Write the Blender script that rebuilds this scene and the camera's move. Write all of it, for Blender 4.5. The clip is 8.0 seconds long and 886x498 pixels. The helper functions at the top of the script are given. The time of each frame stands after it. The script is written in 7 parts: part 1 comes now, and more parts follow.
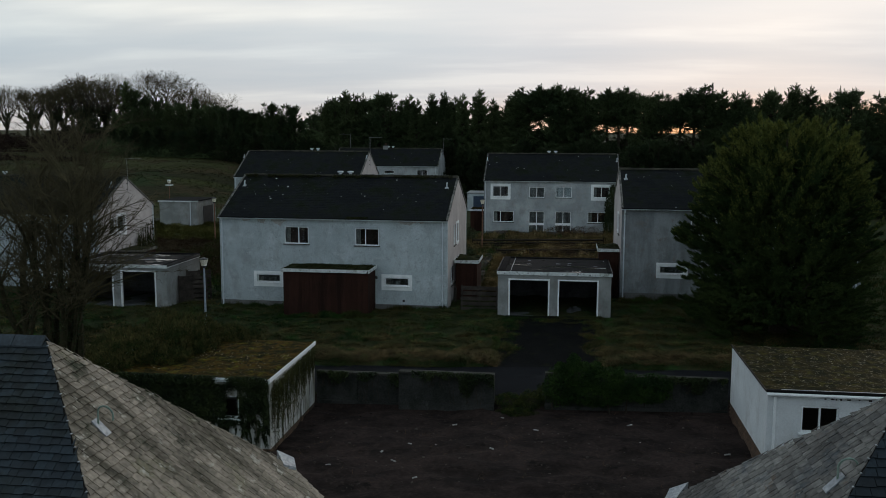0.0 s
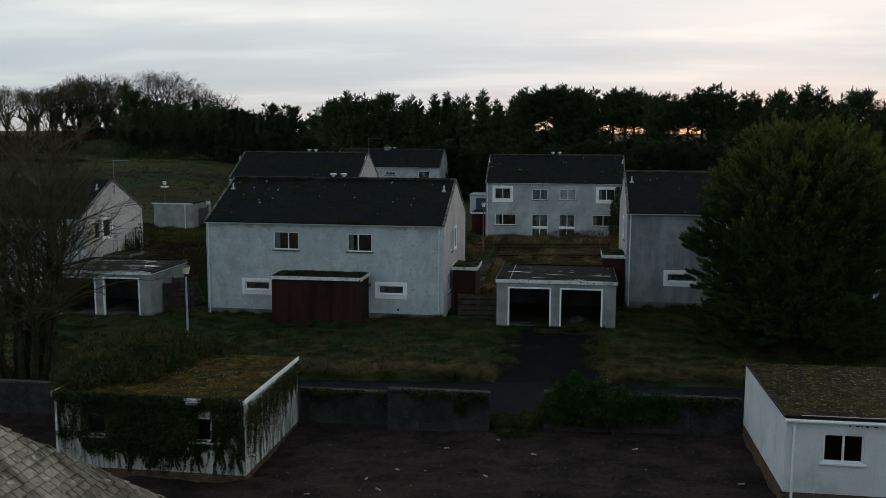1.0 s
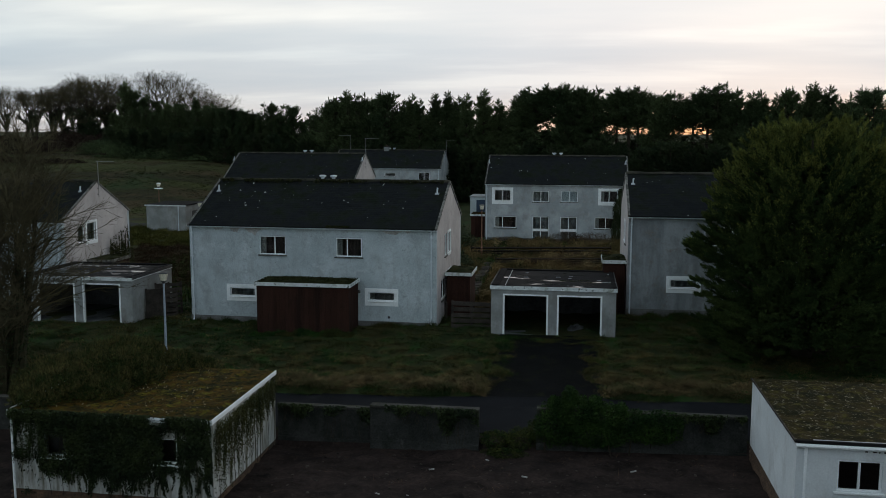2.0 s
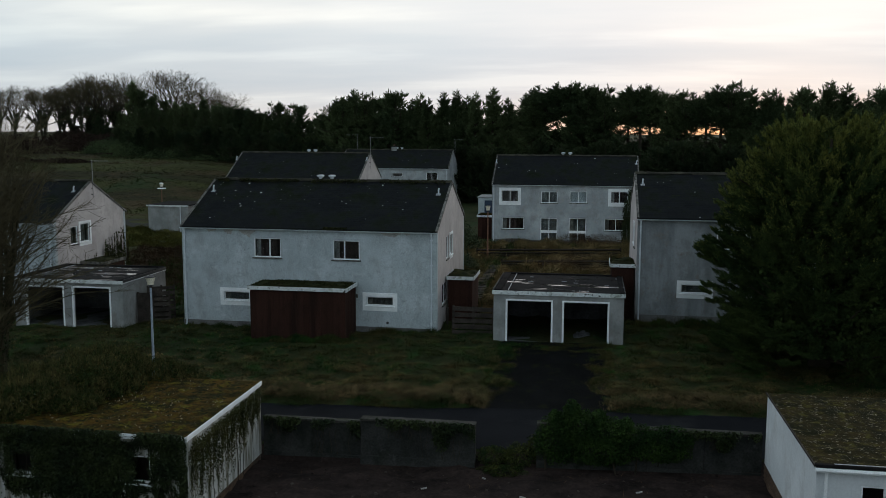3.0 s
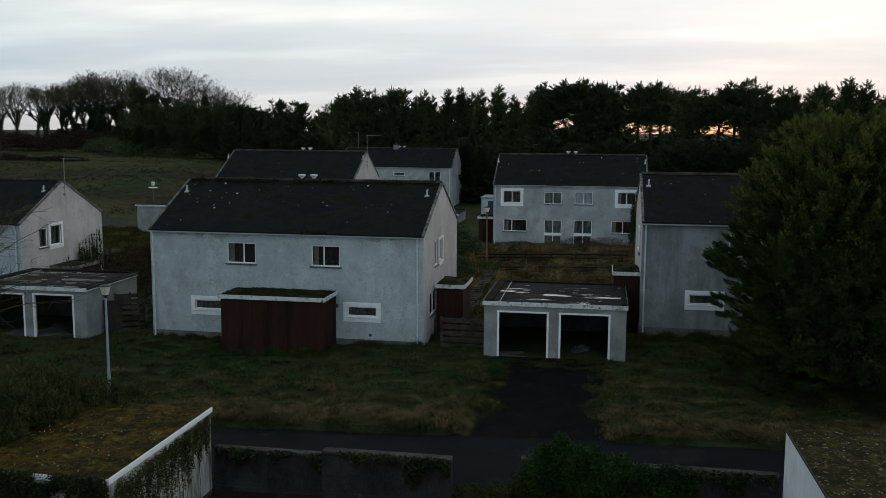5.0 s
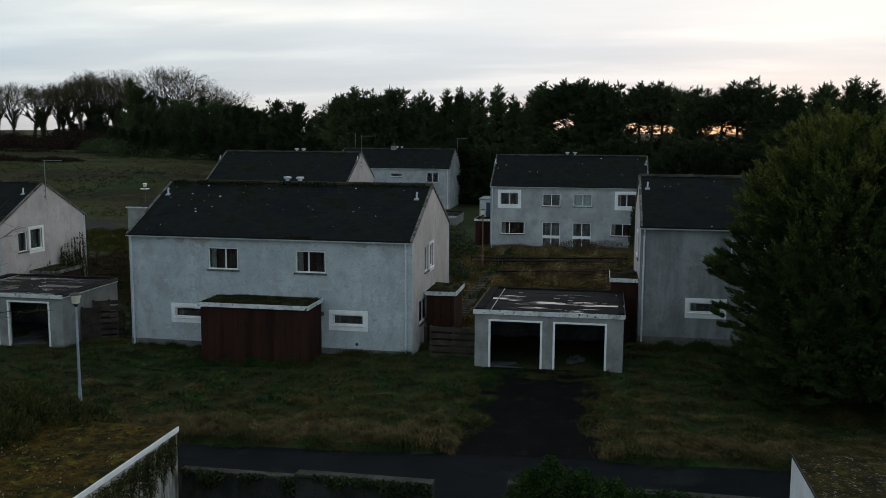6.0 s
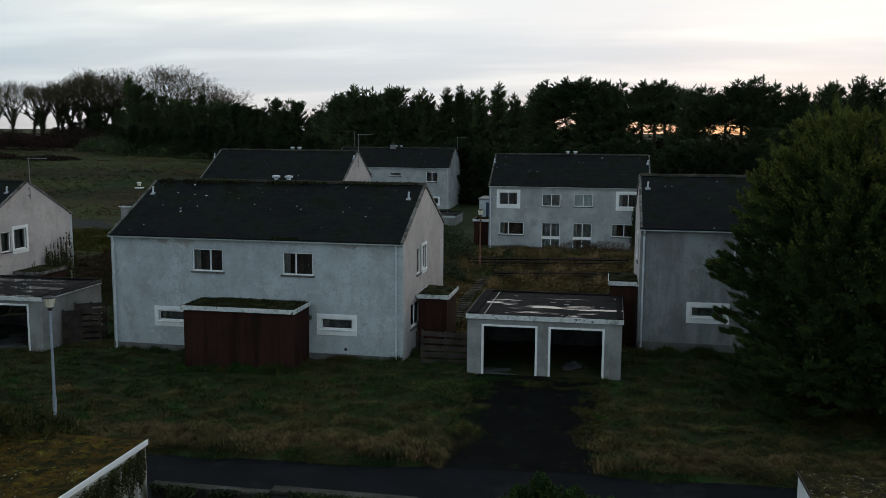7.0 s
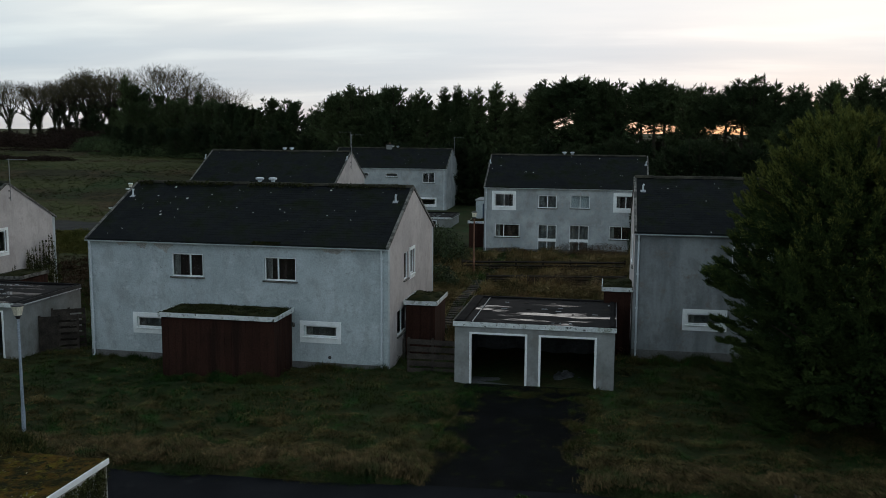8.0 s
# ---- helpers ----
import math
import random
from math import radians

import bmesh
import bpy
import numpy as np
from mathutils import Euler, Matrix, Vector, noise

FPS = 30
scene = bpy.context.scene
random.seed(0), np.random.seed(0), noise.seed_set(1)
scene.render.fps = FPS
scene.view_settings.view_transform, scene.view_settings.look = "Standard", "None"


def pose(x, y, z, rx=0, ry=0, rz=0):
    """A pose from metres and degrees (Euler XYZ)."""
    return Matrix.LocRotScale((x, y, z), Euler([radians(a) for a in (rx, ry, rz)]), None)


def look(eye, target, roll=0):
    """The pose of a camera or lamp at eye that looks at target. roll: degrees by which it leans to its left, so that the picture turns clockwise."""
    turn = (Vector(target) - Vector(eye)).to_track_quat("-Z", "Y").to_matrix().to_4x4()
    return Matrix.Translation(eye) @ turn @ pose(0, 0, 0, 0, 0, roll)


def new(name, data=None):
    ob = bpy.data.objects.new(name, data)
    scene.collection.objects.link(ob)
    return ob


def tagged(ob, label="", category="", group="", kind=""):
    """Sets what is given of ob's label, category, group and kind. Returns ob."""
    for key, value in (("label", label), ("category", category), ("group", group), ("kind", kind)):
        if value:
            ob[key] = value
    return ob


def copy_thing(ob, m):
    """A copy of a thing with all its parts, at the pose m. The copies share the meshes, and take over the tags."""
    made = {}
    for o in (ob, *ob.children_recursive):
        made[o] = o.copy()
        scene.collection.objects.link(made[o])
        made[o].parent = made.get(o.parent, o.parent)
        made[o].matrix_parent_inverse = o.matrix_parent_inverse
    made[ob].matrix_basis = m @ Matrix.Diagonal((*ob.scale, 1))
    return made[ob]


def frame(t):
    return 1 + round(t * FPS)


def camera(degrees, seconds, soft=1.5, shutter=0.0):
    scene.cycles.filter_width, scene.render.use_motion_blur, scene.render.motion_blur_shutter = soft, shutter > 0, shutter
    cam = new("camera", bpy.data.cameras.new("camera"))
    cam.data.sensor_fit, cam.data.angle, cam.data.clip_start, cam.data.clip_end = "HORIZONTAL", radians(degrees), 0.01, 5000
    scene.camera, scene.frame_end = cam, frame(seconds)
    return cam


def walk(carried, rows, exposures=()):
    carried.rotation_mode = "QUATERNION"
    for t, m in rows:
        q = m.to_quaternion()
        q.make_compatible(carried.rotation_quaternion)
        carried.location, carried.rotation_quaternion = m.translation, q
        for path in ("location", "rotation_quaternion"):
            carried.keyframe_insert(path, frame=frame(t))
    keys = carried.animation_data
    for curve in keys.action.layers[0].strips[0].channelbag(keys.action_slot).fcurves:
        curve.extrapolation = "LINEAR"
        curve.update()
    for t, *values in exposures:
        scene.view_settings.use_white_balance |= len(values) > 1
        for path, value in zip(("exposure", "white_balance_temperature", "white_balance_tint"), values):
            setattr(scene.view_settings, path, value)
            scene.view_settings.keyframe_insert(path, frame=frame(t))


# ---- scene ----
cam = camera(52.4, 8.0, soft=0.72)
PATH = [
    (0, (0.224, -1.749, 9.529), (-0.043, 0.216, 9.271), 0.2),
    (0.5, (0.289, -0.527, 9.551), (0.015, 1.438, 9.293), 0.2),
    (1, (0.434, 0.811, 9.539), (0.153, 2.775, 9.282), 0.2),
    (1.5, (0.641, 1.993, 9.524), (0.355, 3.956, 9.268), 0.2),
    (3, (1.148, 4.975, 9.405), (0.827, 6.932, 9.15), 0.2),
    (3.5, (1.294, 5.995, 9.344), (0.957, 7.949, 9.088), 0.3),
    (4, (1.431, 6.951, 9.296), (1.089, 8.905, 9.04), 0.3),
    (4.5, (1.561, 7.865, 9.276), (1.216, 9.818, 9.019), 0.3),
    (6, (2.002, 10.67, 9.315), (1.648, 12.621, 9.058), 0.3),
    (6.5, (2.101, 11.498, 9.241), (1.742, 13.448, 8.984), 0.3),
    (7, (2.237, 12.217, 9.224), (1.875, 14.167, 8.966), 0.4),
    (7.5, (2.446, 12.989, 9.266), (2.082, 14.938, 9.007), 0.4),
    (8, (2.596, 13.684, 9.257), (2.23, 15.633, 8.999), 0.4),
]
walk(cam, [(t, look(eye, target, roll)) for t, eye, target, roll in PATH], [(0.0, 0.06), (3.0, 0.22), (8.0, 0.25)])


# ---- light: a low overcast dusk sky, brightest ahead where the sun has gone down ----
SUN_AZ, SUN_EL = 12.0, 5.0
world = bpy.data.worlds.new("dusk_sky")
scene.world = world
world.use_nodes = True
wn, wl = world.node_tree.nodes, world.node_tree.links
wn.clear()


def ramp(tree, stops):
    n = tree.nodes.new("ShaderNodeValToRGB")
    e = n.color_ramp.elements
    while len(e) < len(stops):
        e.new(0.5)
    for el, (p, c) in zip(e, stops):
        el.position = p
        el.color = (*c, 1) if isinstance(c, tuple) else (c, c, c, 1)
    return n


w_out = wn.new("ShaderNodeOutputWorld")
w_bg = wn.new("ShaderNodeBackground")
w_tc = wn.new("ShaderNodeTexCoord")
w_sep = wn.new("ShaderNodeSeparateXYZ")
wl.new(w_tc.outputs["Generated"], w_sep.inputs[0])
w_sky = wn.new("ShaderNodeTexSky")
w_sky.sky_type = "NISHITA"
w_sky.sun_disc = False
w_sky.sun_elevation, w_sky.sun_rotation = radians(SUN_EL), radians(SUN_AZ)
w_skyk = wn.new("ShaderNodeVectorMath")
w_skyk.operation = "SCALE"
w_skyk.inputs["Scale"].default_value = 0.07
wl.new(w_sky.outputs[0], w_skyk.inputs[0])
# height bands of the cloud cover
w_el = ramp(world.node_tree, [(0.0, (0.58, 0.54, 0.53)), (0.014, (0.59, 0.56, 0.555)), (0.034, (0.558, 0.578, 0.605)), (0.085, (0.552, 0.597, 0.637)),
                              (0.125, (0.715, 0.73, 0.73)), (0.22, (0.67, 0.69, 0.70)), (0.5, (0.50, 0.53, 0.57)), (1.0, (0.44, 0.47, 0.52))])
wl.new(w_sep.outputs[2], w_el.inputs[0])
# flat sheets of cloud, seen along their length
w_zp = wn.new("ShaderNodeMath")
w_zp.operation = "ADD"
w_zp.inputs[1].default_value = 0.10
wl.new(w_sep.outputs[2], w_zp.inputs[0])
w_div = wn.new("ShaderNodeVectorMath")
w_div.operation = "DIVIDE"
w_cmb = wn.new("ShaderNodeCombineXYZ")
for a in range(3):
    wl.new(w_zp.outputs[0], w_cmb.inputs[a])
wl.new(w_tc.outputs["Generated"], w_div.inputs[0])
wl.new(w_cmb.outputs[0], w_div.inputs[1])
w_map = wn.new("ShaderNodeMapping")
w_map.inputs["Scale"].default_value = (0.42, 0.9, 0.0)
w_map.inputs["Rotation"].default_value = (0, 0, radians(-9))
wl.new(w_div.outputs[0], w_map.inputs[0])
w_noise = wn.new("ShaderNodeTexNoise")
w_noise.inputs["Scale"].default_value = 1.0
w_noise.inputs["Detail"].default_value = 5.0
w_noise.inputs["Roughness"].default_value = 0.5
wl.new(w_map.outputs[0], w_noise.inputs["Vector"])
w_cr = ramp(world.node_tree, [(0.34, (0.90, 0.93, 0.955)), (0.5, (1.0, 1.0, 1.0)), (0.63, (1.20, 1.175, 1.13))])
wl.new(w_noise.outputs[0], w_cr.inputs[0])
w_mul = wn.new("ShaderNodeVectorMath")
w_mul.operation = "MULTIPLY"
wl.new(w_el.outputs[0], w_mul.inputs[0])
wl.new(w_cr.outputs[0], w_mul.inputs[1])
# the glow round the hidden sun
sun_dir = Vector((math.sin(radians(SUN_AZ)) * math.cos(radians(9)), math.cos(radians(SUN_AZ)) * math.cos(radians(9)), math.sin(radians(9))))
w_dot = wn.new("ShaderNodeVectorMath")
w_dot.operation = "DOT_PRODUCT"
w_dot.inputs[1].default_value = sun_dir
wl.new(w_tc.outputs["Generated"], w_dot.inputs[0])
w_glow = ramp(world.node_tree, [(0.0, (0.84, 0.95, 1.0)), (0.55, (0.86, 0.945, 0.975)), (0.82, (1.03, 1.035, 1.03)), (0.92, (1.085, 1.085, 1.085)), (0.985, (1.13, 1.095, 1.105)), (1.0, (1.21, 1.155, 1.145))])
wl.new(w_dot.outputs["Value"], w_glow.inputs[0])
w_mul2 = wn.new("ShaderNodeVectorMath")
w_mul2.operation = "MULTIPLY"
wl.new(w_mul.outputs[0], w_mul2.inputs[0])
wl.new(w_glow.outputs[0], w_mul2.inputs[1])
w_near = ramp(world.node_tree, [(0.93, 0.0), (0.985, 1.0)])
wl.new(w_dot.outputs["Value"], w_near.inputs[0])
w_low = ramp(world.node_tree, [(0.0, 1.0), (0.022, 0.85), (0.031, 0.22), (0.046, 0.0)])
wl.new(w_sep.outputs[2], w_low.inputs[0])
w_warm = wn.new("ShaderNodeMath")
w_warm.operation = "MULTIPLY"
wl.new(w_near.outputs[0], w_warm.inputs[0])
wl.new(w_low.outputs[0], w_warm.inputs[1])
w_tint = wn.new("ShaderNodeVectorMath")
w_tint.operation = "MULTIPLY"
w_tint.inputs[1].default_value = (1.18, 0.70, 0.40)
wl.new(w_mul2.outputs[0], w_tint.inputs[0])
w_add = wn.new("ShaderNodeMix")
w_add.data_type = "RGBA"
wl.new(w_warm.outputs[0], w_add.inputs[0])
wl.new(w_mul2.outputs[0], w_add.inputs[6])
wl.new(w_tint.outputs[0], w_add.inputs[7])
w_mix = wn.new("ShaderNodeMix")
w_mix.data_type = "RGBA"
w_mix.inputs[0].default_value = 0.95
wl.new(w_skyk.outputs[0], w_mix.inputs[6])
wl.new(w_add.outputs[2], w_mix.inputs[7])
wl.new(w_mix.outputs[2], w_bg.inputs["Color"])
w_bg.inputs["Strength"].default_value = 1.0
wl.new(w_bg.outputs[0], w_out.inputs["Surface"])

sun = new("sun", bpy.data.lights.new("sun", "SUN"))
sun.data.energy, sun.data.angle, sun.data.color = 0.4, radians(18), (1.0, 0.86, 0.70)
sun.matrix_world = look((0, 0, 0), tuple(-Vector((math.sin(radians(SUN_AZ + 14)), math.cos(radians(SUN_AZ + 14)), 0.26))))

# ---- materials ----


def mat(name, c1, c2, rough=0.9, scale=0.8, fine=25.0, bump=0.25, metal=0.0, island=0.0, rand=0.0, streak=None, streak_amt=0.6,
        spots=None, spot_scale=2.0, spot_size=0.16, spec=0.5, lo=0.38, hi=0.62, stretch=None, grain=0.25, patch=None, wet=False):
    """Two colours mixed by a broad noise, a fine grain with relief, and, where given, runs of dirt, spots and changes from piece to piece."""
    m = bpy.data.materials.new(name)
    m.use_nodes = True
    t = m.node_tree
    n, l = t.nodes, t.links
    b = n["Principled BSDF"]
    geo = n.new("ShaderNodeNewGeometry")
    big = n.new("ShaderNodeTexNoise")
    big.inputs["Scale"].default_value, big.inputs["Detail"].default_value, big.inputs["Roughness"].default_value = scale, 6, 0.6
    if stretch:
        sm = n.new("ShaderNodeMapping")
        sm.inputs["Scale"].default_value = stretch
        l.new(geo.outputs["Position"], sm.inputs[0])
        l.new(sm.outputs[0], big.inputs["Vector"])
    else:
        l.new(geo.outputs["Position"], big.inputs["Vector"])
    r = ramp(t, [(lo, c1), (hi, c2)])
    l.new(big.outputs[0], r.inputs[0])
    col = r.outputs[0]

    def mixed(a, c, f, mode="MIX"):
        x = n.new("ShaderNodeMix")
        x.data_type, x.blend_type = "RGBA", mode
        for sock, v in ((0, f), (6, a), (7, c)):
            if hasattr(v, "links"):
                l.new(v, x.inputs[sock])
            else:
                x.inputs[sock].default_value = v if sock == 0 else (*v, 1)
        return x.outputs[2]

    if streak:
        mp = n.new("ShaderNodeMapping")
        mp.inputs["Scale"].default_value = (1.5, 1.5, 0.85)
        l.new(geo.outputs["Position"], mp.inputs[0])
        sn = n.new("ShaderNodeTexNoise")
        sn.inputs["Scale"].default_value, sn.inputs["Detail"].default_value, sn.inputs["Roughness"].default_value = 1.0, 7, 0.65
        l.new(mp.outputs[0], sn.inputs["Vector"])
        sr = ramp(t, [(0.50, 0.0), (0.74, streak_amt)])
        l.new(sn.outputs[0], sr.inputs[0])
        col = mixed(col, streak, sr.outputs[0])
    for pc, ps, p_lo, p_hi in patch or ():
        pn = n.new("ShaderNodeTexNoise")
        pn.inputs["Scale"].default_value, pn.inputs["Detail"].default_value, pn.inputs["Roughness"].default_value = ps, 8, 0.7
        l.new(geo.outputs["Position"], pn.inputs["Vector"])
        pr = ramp(t, [(p_lo, 0.0), (p_hi, 1.0)])
        l.new(pn.outputs[0], pr.inputs[0])
        col = mixed(col, pc, pr.outputs[0])
    if spots:
        v = n.new("ShaderNodeTexVoronoi")
        v.inputs["Scale"].default_value = spot_scale
        l.new(geo.outputs["Position"], v.inputs["Vector"])
        cut = n.new("ShaderNodeMath")
        cut.operation = "MULTIPLY"
        l.new(v.outputs["Color"], cut.inputs[0])
        cut.inputs[1].default_value = spot_size
        less = n.new("ShaderNodeMath")
        less.operation = "LESS_THAN"
        l.new(v.outputs["Distance"], less.inputs[0])
        sub = n.new("ShaderNodeMath")
        sub.operation = "SUBTRACT"
        l.new(cut.outputs[0], sub.inputs[0])
        sub.inputs[1].default_value = spot_size * 0.60
        l.new(sub.outputs[0], less.inputs[1])
        col = mixed(col, spots, less.outputs[0])
    small = n.new("ShaderNodeTexNoise")
    small.inputs["Scale"].default_value, small.inputs["Detail"].default_value = fine, 4
    l.new(geo.outputs["Position"], small.inputs["Vector"])
    g = ramp(t, [(0.3, 1 - grain), (0.7, 1 + grain)])
    l.new(small.outputs[0], g.inputs[0])
    col = mixed(col, g.outputs[0], 1.0, "MULTIPLY")
    for amount, source in ((island, "i"), (rand, "o")):
        if amount:
            src = geo.outputs["Random Per Island"] if source == "i" else n.new("ShaderNodeObjectInfo").outputs["Random"]
            q = ramp(t, [(0.0, 1 - amount), (1.0, 1 + amount)])
            l.new(src, q.inputs[0])
            col = mixed(col, q.outputs[0], 1.0, "MULTIPLY")
    l.new(col, b.inputs["Base Color"])
    b.inputs["Roughness"].default_value, b.inputs["Metallic"].default_value = rough, metal
    b.inputs["Specular IOR Level"].default_value = spec
    if wet:
        wr = ramp(t, [(0.405, 1.0), (0.455, 0.0)])
        l.new(big.outputs[0], wr.inputs[0])
        l.new(wr.outputs[0], b.inputs["Coat Weight"])
        b.inputs["Coat Roughness"].default_value = 0.06
    if bump:
        bp = n.new("ShaderNodeBump")
        bp.inputs["Strength"].default_value, bp.inputs["Distance"].default_value = bump, 0.02
        l.new(small.outputs[0], bp.inputs["Height"])
        l.new(bp.outputs[0], b.inputs["Normal"])
    return m


RENDER = mat("roughcast render", (0.345, 0.40, 0.42), (0.448, 0.51, 0.535), 0.95, 0.5, 15, 0.4, streak=(0.25, 0.26, 0.265), streak_amt=0.7, grain=0.11, patch=[((0.29, 0.325, 0.34), 2.2, 0.53, 0.70), ((0.50, 0.55, 0.57), 1.6, 0.56, 0.72), ((0.25, 0.27, 0.272), 0.6, 0.58, 0.73), ((0.22, 0.235, 0.235), 4.5, 0.62, 0.72)])
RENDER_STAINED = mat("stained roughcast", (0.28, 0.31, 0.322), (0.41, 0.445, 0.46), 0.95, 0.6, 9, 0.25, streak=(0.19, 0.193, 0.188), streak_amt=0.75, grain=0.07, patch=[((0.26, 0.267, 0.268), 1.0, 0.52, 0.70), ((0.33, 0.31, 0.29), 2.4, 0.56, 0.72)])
# Stains and streaks; the wall's shade is also put into the darker base.
RENDER_SHADED = mat("stained roughcast darkened for shade", (0.135, 0.150, 0.158), (0.262, 0.288, 0.300), 0.95, 0.8, 12, 0.3, stretch=(1.5, 1.5, 0.22), lo=0.34, hi=0.62, streak=(0.14, 0.143, 0.14), streak_amt=0.8, grain=0.07, patch=[((0.13, 0.138, 0.142), 0.55, 0.50, 0.68), ((0.175, 0.150, 0.130), 1.3, 0.55, 0.70)])
RENDER_PINK = mat("gable roughcast", (0.41, 0.38, 0.375), (0.51, 0.475, 0.465), 0.95, 0.5, 9, 0.25, streak=(0.28, 0.25, 0.235), grain=0.06, patch=[((0.36, 0.325, 0.31), 1.8, 0.54, 0.70)])
BARE = mat("bare cement", (0.30, 0.295, 0.28), (0.37, 0.365, 0.345), 0.95, 2.0, 20, 0.5)
PLINTH = mat("grey cement plinth", (0.10, 0.10, 0.098), (0.15, 0.15, 0.145), 0.95, 1.2, 20, 0.4)
WHITE = mat("weathered white paint", (0.74, 0.78, 0.79), (0.84, 0.87, 0.88), 0.7, 1.5, 30, 0.1, streak=(0.52, 0.54, 0.53), streak_amt=0.4, grain=0.07)
PEEL = mat("peeling white paint", (0.52, 0.56, 0.57), (0.64, 0.68, 0.68), 0.8, 2.0, 30, 0.3, patch=[((0.075, 0.08, 0.075), 5.5, 0.575, 0.60), ((0.27, 0.30, 0.25), 2.6, 0.53, 0.66)])
SLATE = mat("dark roof tile", (0.0096, 0.0112, 0.0124), (0.0160, 0.0178, 0.0194), 0.95, 0.6, 18, 0.4, island=0.12, patch=[((0.0085, 0.0115, 0.007), 0.6, 0.46, 0.62), ((0.014, 0.019, 0.009), 2.6, 0.58, 0.68)], spots=(0.45, 0.46, 0.44), spot_scale=2.3, spot_size=0.36, spec=0.04)
CRUST = mat("pale lichen crust", (0.34, 0.36, 0.33), (0.55, 0.56, 0.52), 0.95, 3.0, 30, 0.3, spec=0.1)
RIDGE = mat("ridge tile", (0.022, 0.022, 0.018), (0.05, 0.048, 0.036), 0.95, 1.6, 22, 0.4, rand=0.15, spec=0.08)
VERGE = mat("cement verge", (0.09, 0.088, 0.08), (0.17, 0.165, 0.15), 0.95, 2.5, 20, 0.5, patch=[((0.035, 0.035, 0.03), 3.0, 0.48, 0.56)])
PIPE = mat("pale grey plastic pipe", (0.50, 0.55, 0.59), (0.58, 0.63, 0.67), 0.5, 2.0, 30, 0.05, grain=0.06)
LEAD = mat("lead sheet", (0.24, 0.26, 0.28), (0.36, 0.38, 0.40), 0.55, 2.5, 20, 0.2, metal=0.3)
DARKWOOD = mat("dark red brown cladding", (0.017, 0.0088, 0.0070), (0.036, 0.0165, 0.012), 0.9, 1.2, 16, 0.25, rand=0.14, stretch=(1.7, 1.7, 0.16), lo=0.34, hi=0.50, streak=(0.013, 0.008, 0.0065), spec=0.1)
FELT = mat("damp roofing felt", (0.008, 0.008, 0.0085), (0.017, 0.016, 0.016), 0.95, 0.9, 30, 0.15, spec=0.05, stretch=(0.45, 1.9, 1.0))
WATER = mat("standing water", (0.012, 0.012, 0.013), (0.016, 0.016, 0.017), 0.08, 1.0, 10, 0.0)
MOSS = mat("mossy roof", (0.013, 0.012, 0.003), (0.062, 0.035, 0.006), 0.95, 1.8, 22, 1.0, patch=[((0.088, 0.078, 0.009), 1.5, 0.54, 0.64), ((0.009, 0.010, 0.003), 4.5, 0.50, 0.60), ((0.055, 0.050, 0.008), 7.0, 0.56, 0.64)], spec=0.06)
LICHEN = mat("mossy roof with lichen", (0.012, 0.012, 0.005), (0.036, 0.026, 0.009), 0.95, 1.5, 22, 1.0, patch=[((0.058, 0.053, 0.012), 3.0, 0.53, 0.63), ((0.012, 0.012, 0.005), 1.1, 0.54, 0.64), ((0.19, 0.17, 0.125), 9.0, 0.585, 0.62)], spec=0.06)
MOSSGREEN = mat("green moss", (0.009, 0.013, 0.004), (0.026, 0.029, 0.008), 0.95, 2.4, 22, 0.9, spec=0.1, patch=[((0.030, 0.022, 0.008), 4.0, 0.54, 0.64)])
CONCRETE = mat("grey concrete", (0.195, 0.208, 0.205), (0.285, 0.30, 0.298), 0.9, 0.7, 10, 0.2, streak=(0.14, 0.135, 0.12), streak_amt=0.75, grain=0.08, patch=[((0.20, 0.195, 0.18), 1.6, 0.54, 0.70)])
DARKCON = mat("damp dark concrete", (0.021, 0.023, 0.021), (0.047, 0.048, 0.045), 0.95, 0.9, 14, 0.4, streak=(0.010, 0.014, 0.008), streak_amt=0.8, spec=0.1, patch=[((0.062, 0.063, 0.060), 1.2, 0.60, 0.68)])
BRICK = mat("brown brick", (0.070, 0.040, 0.024), (0.110, 0.066, 0.038), 0.9, 1.5, 18, 0.4, rand=0.25, patch=[((0.030, 0.024, 0.016), 1.2, 0.52, 0.66)])
MORTAR = mat("brick mortar", (0.075, 0.062, 0.048), (0.11, 0.092, 0.072), 0.95, 2, 20, 0.3)
ASPHALT = mat("damp asphalt", (0.0058, 0.0066, 0.0080), (0.0098, 0.0108, 0.0125), 0.95, 0.5, 40, 0.3, spec=0.06, patch=[((0.014, 0.015, 0.016), 0.6, 0.54, 0.62)])
LANE = mat("worn grey lane", (0.024, 0.025, 0.024), (0.038, 0.038, 0.035), 0.95, 0.5, 30, 0.3, spec=0.06, patch=[((0.022, 0.024, 0.012), 0.4, 0.52, 0.64)])
DRIVE = mat("mossy black asphalt", (0.0028, 0.0031, 0.0030), (0.0054, 0.0058, 0.0060), 0.95, 0.7, 30, 0.4, spec=0.05, patch=[((0.010, 0.012, 0.005), 1.6, 0.54, 0.64)])
MUD = mat("churned mud", (0.012, 0.0090, 0.0080), (0.032, 0.0225, 0.0195), 0.95, 0.9, 8, 1.0, spec=0.08, stretch=(0.8, 1.2, 1.0), patch=[((0.034, 0.025, 0.021), 3.4, 0.56, 0.66), ((0.006, 0.005, 0.0045), 1.3, 0.58, 0.68)])
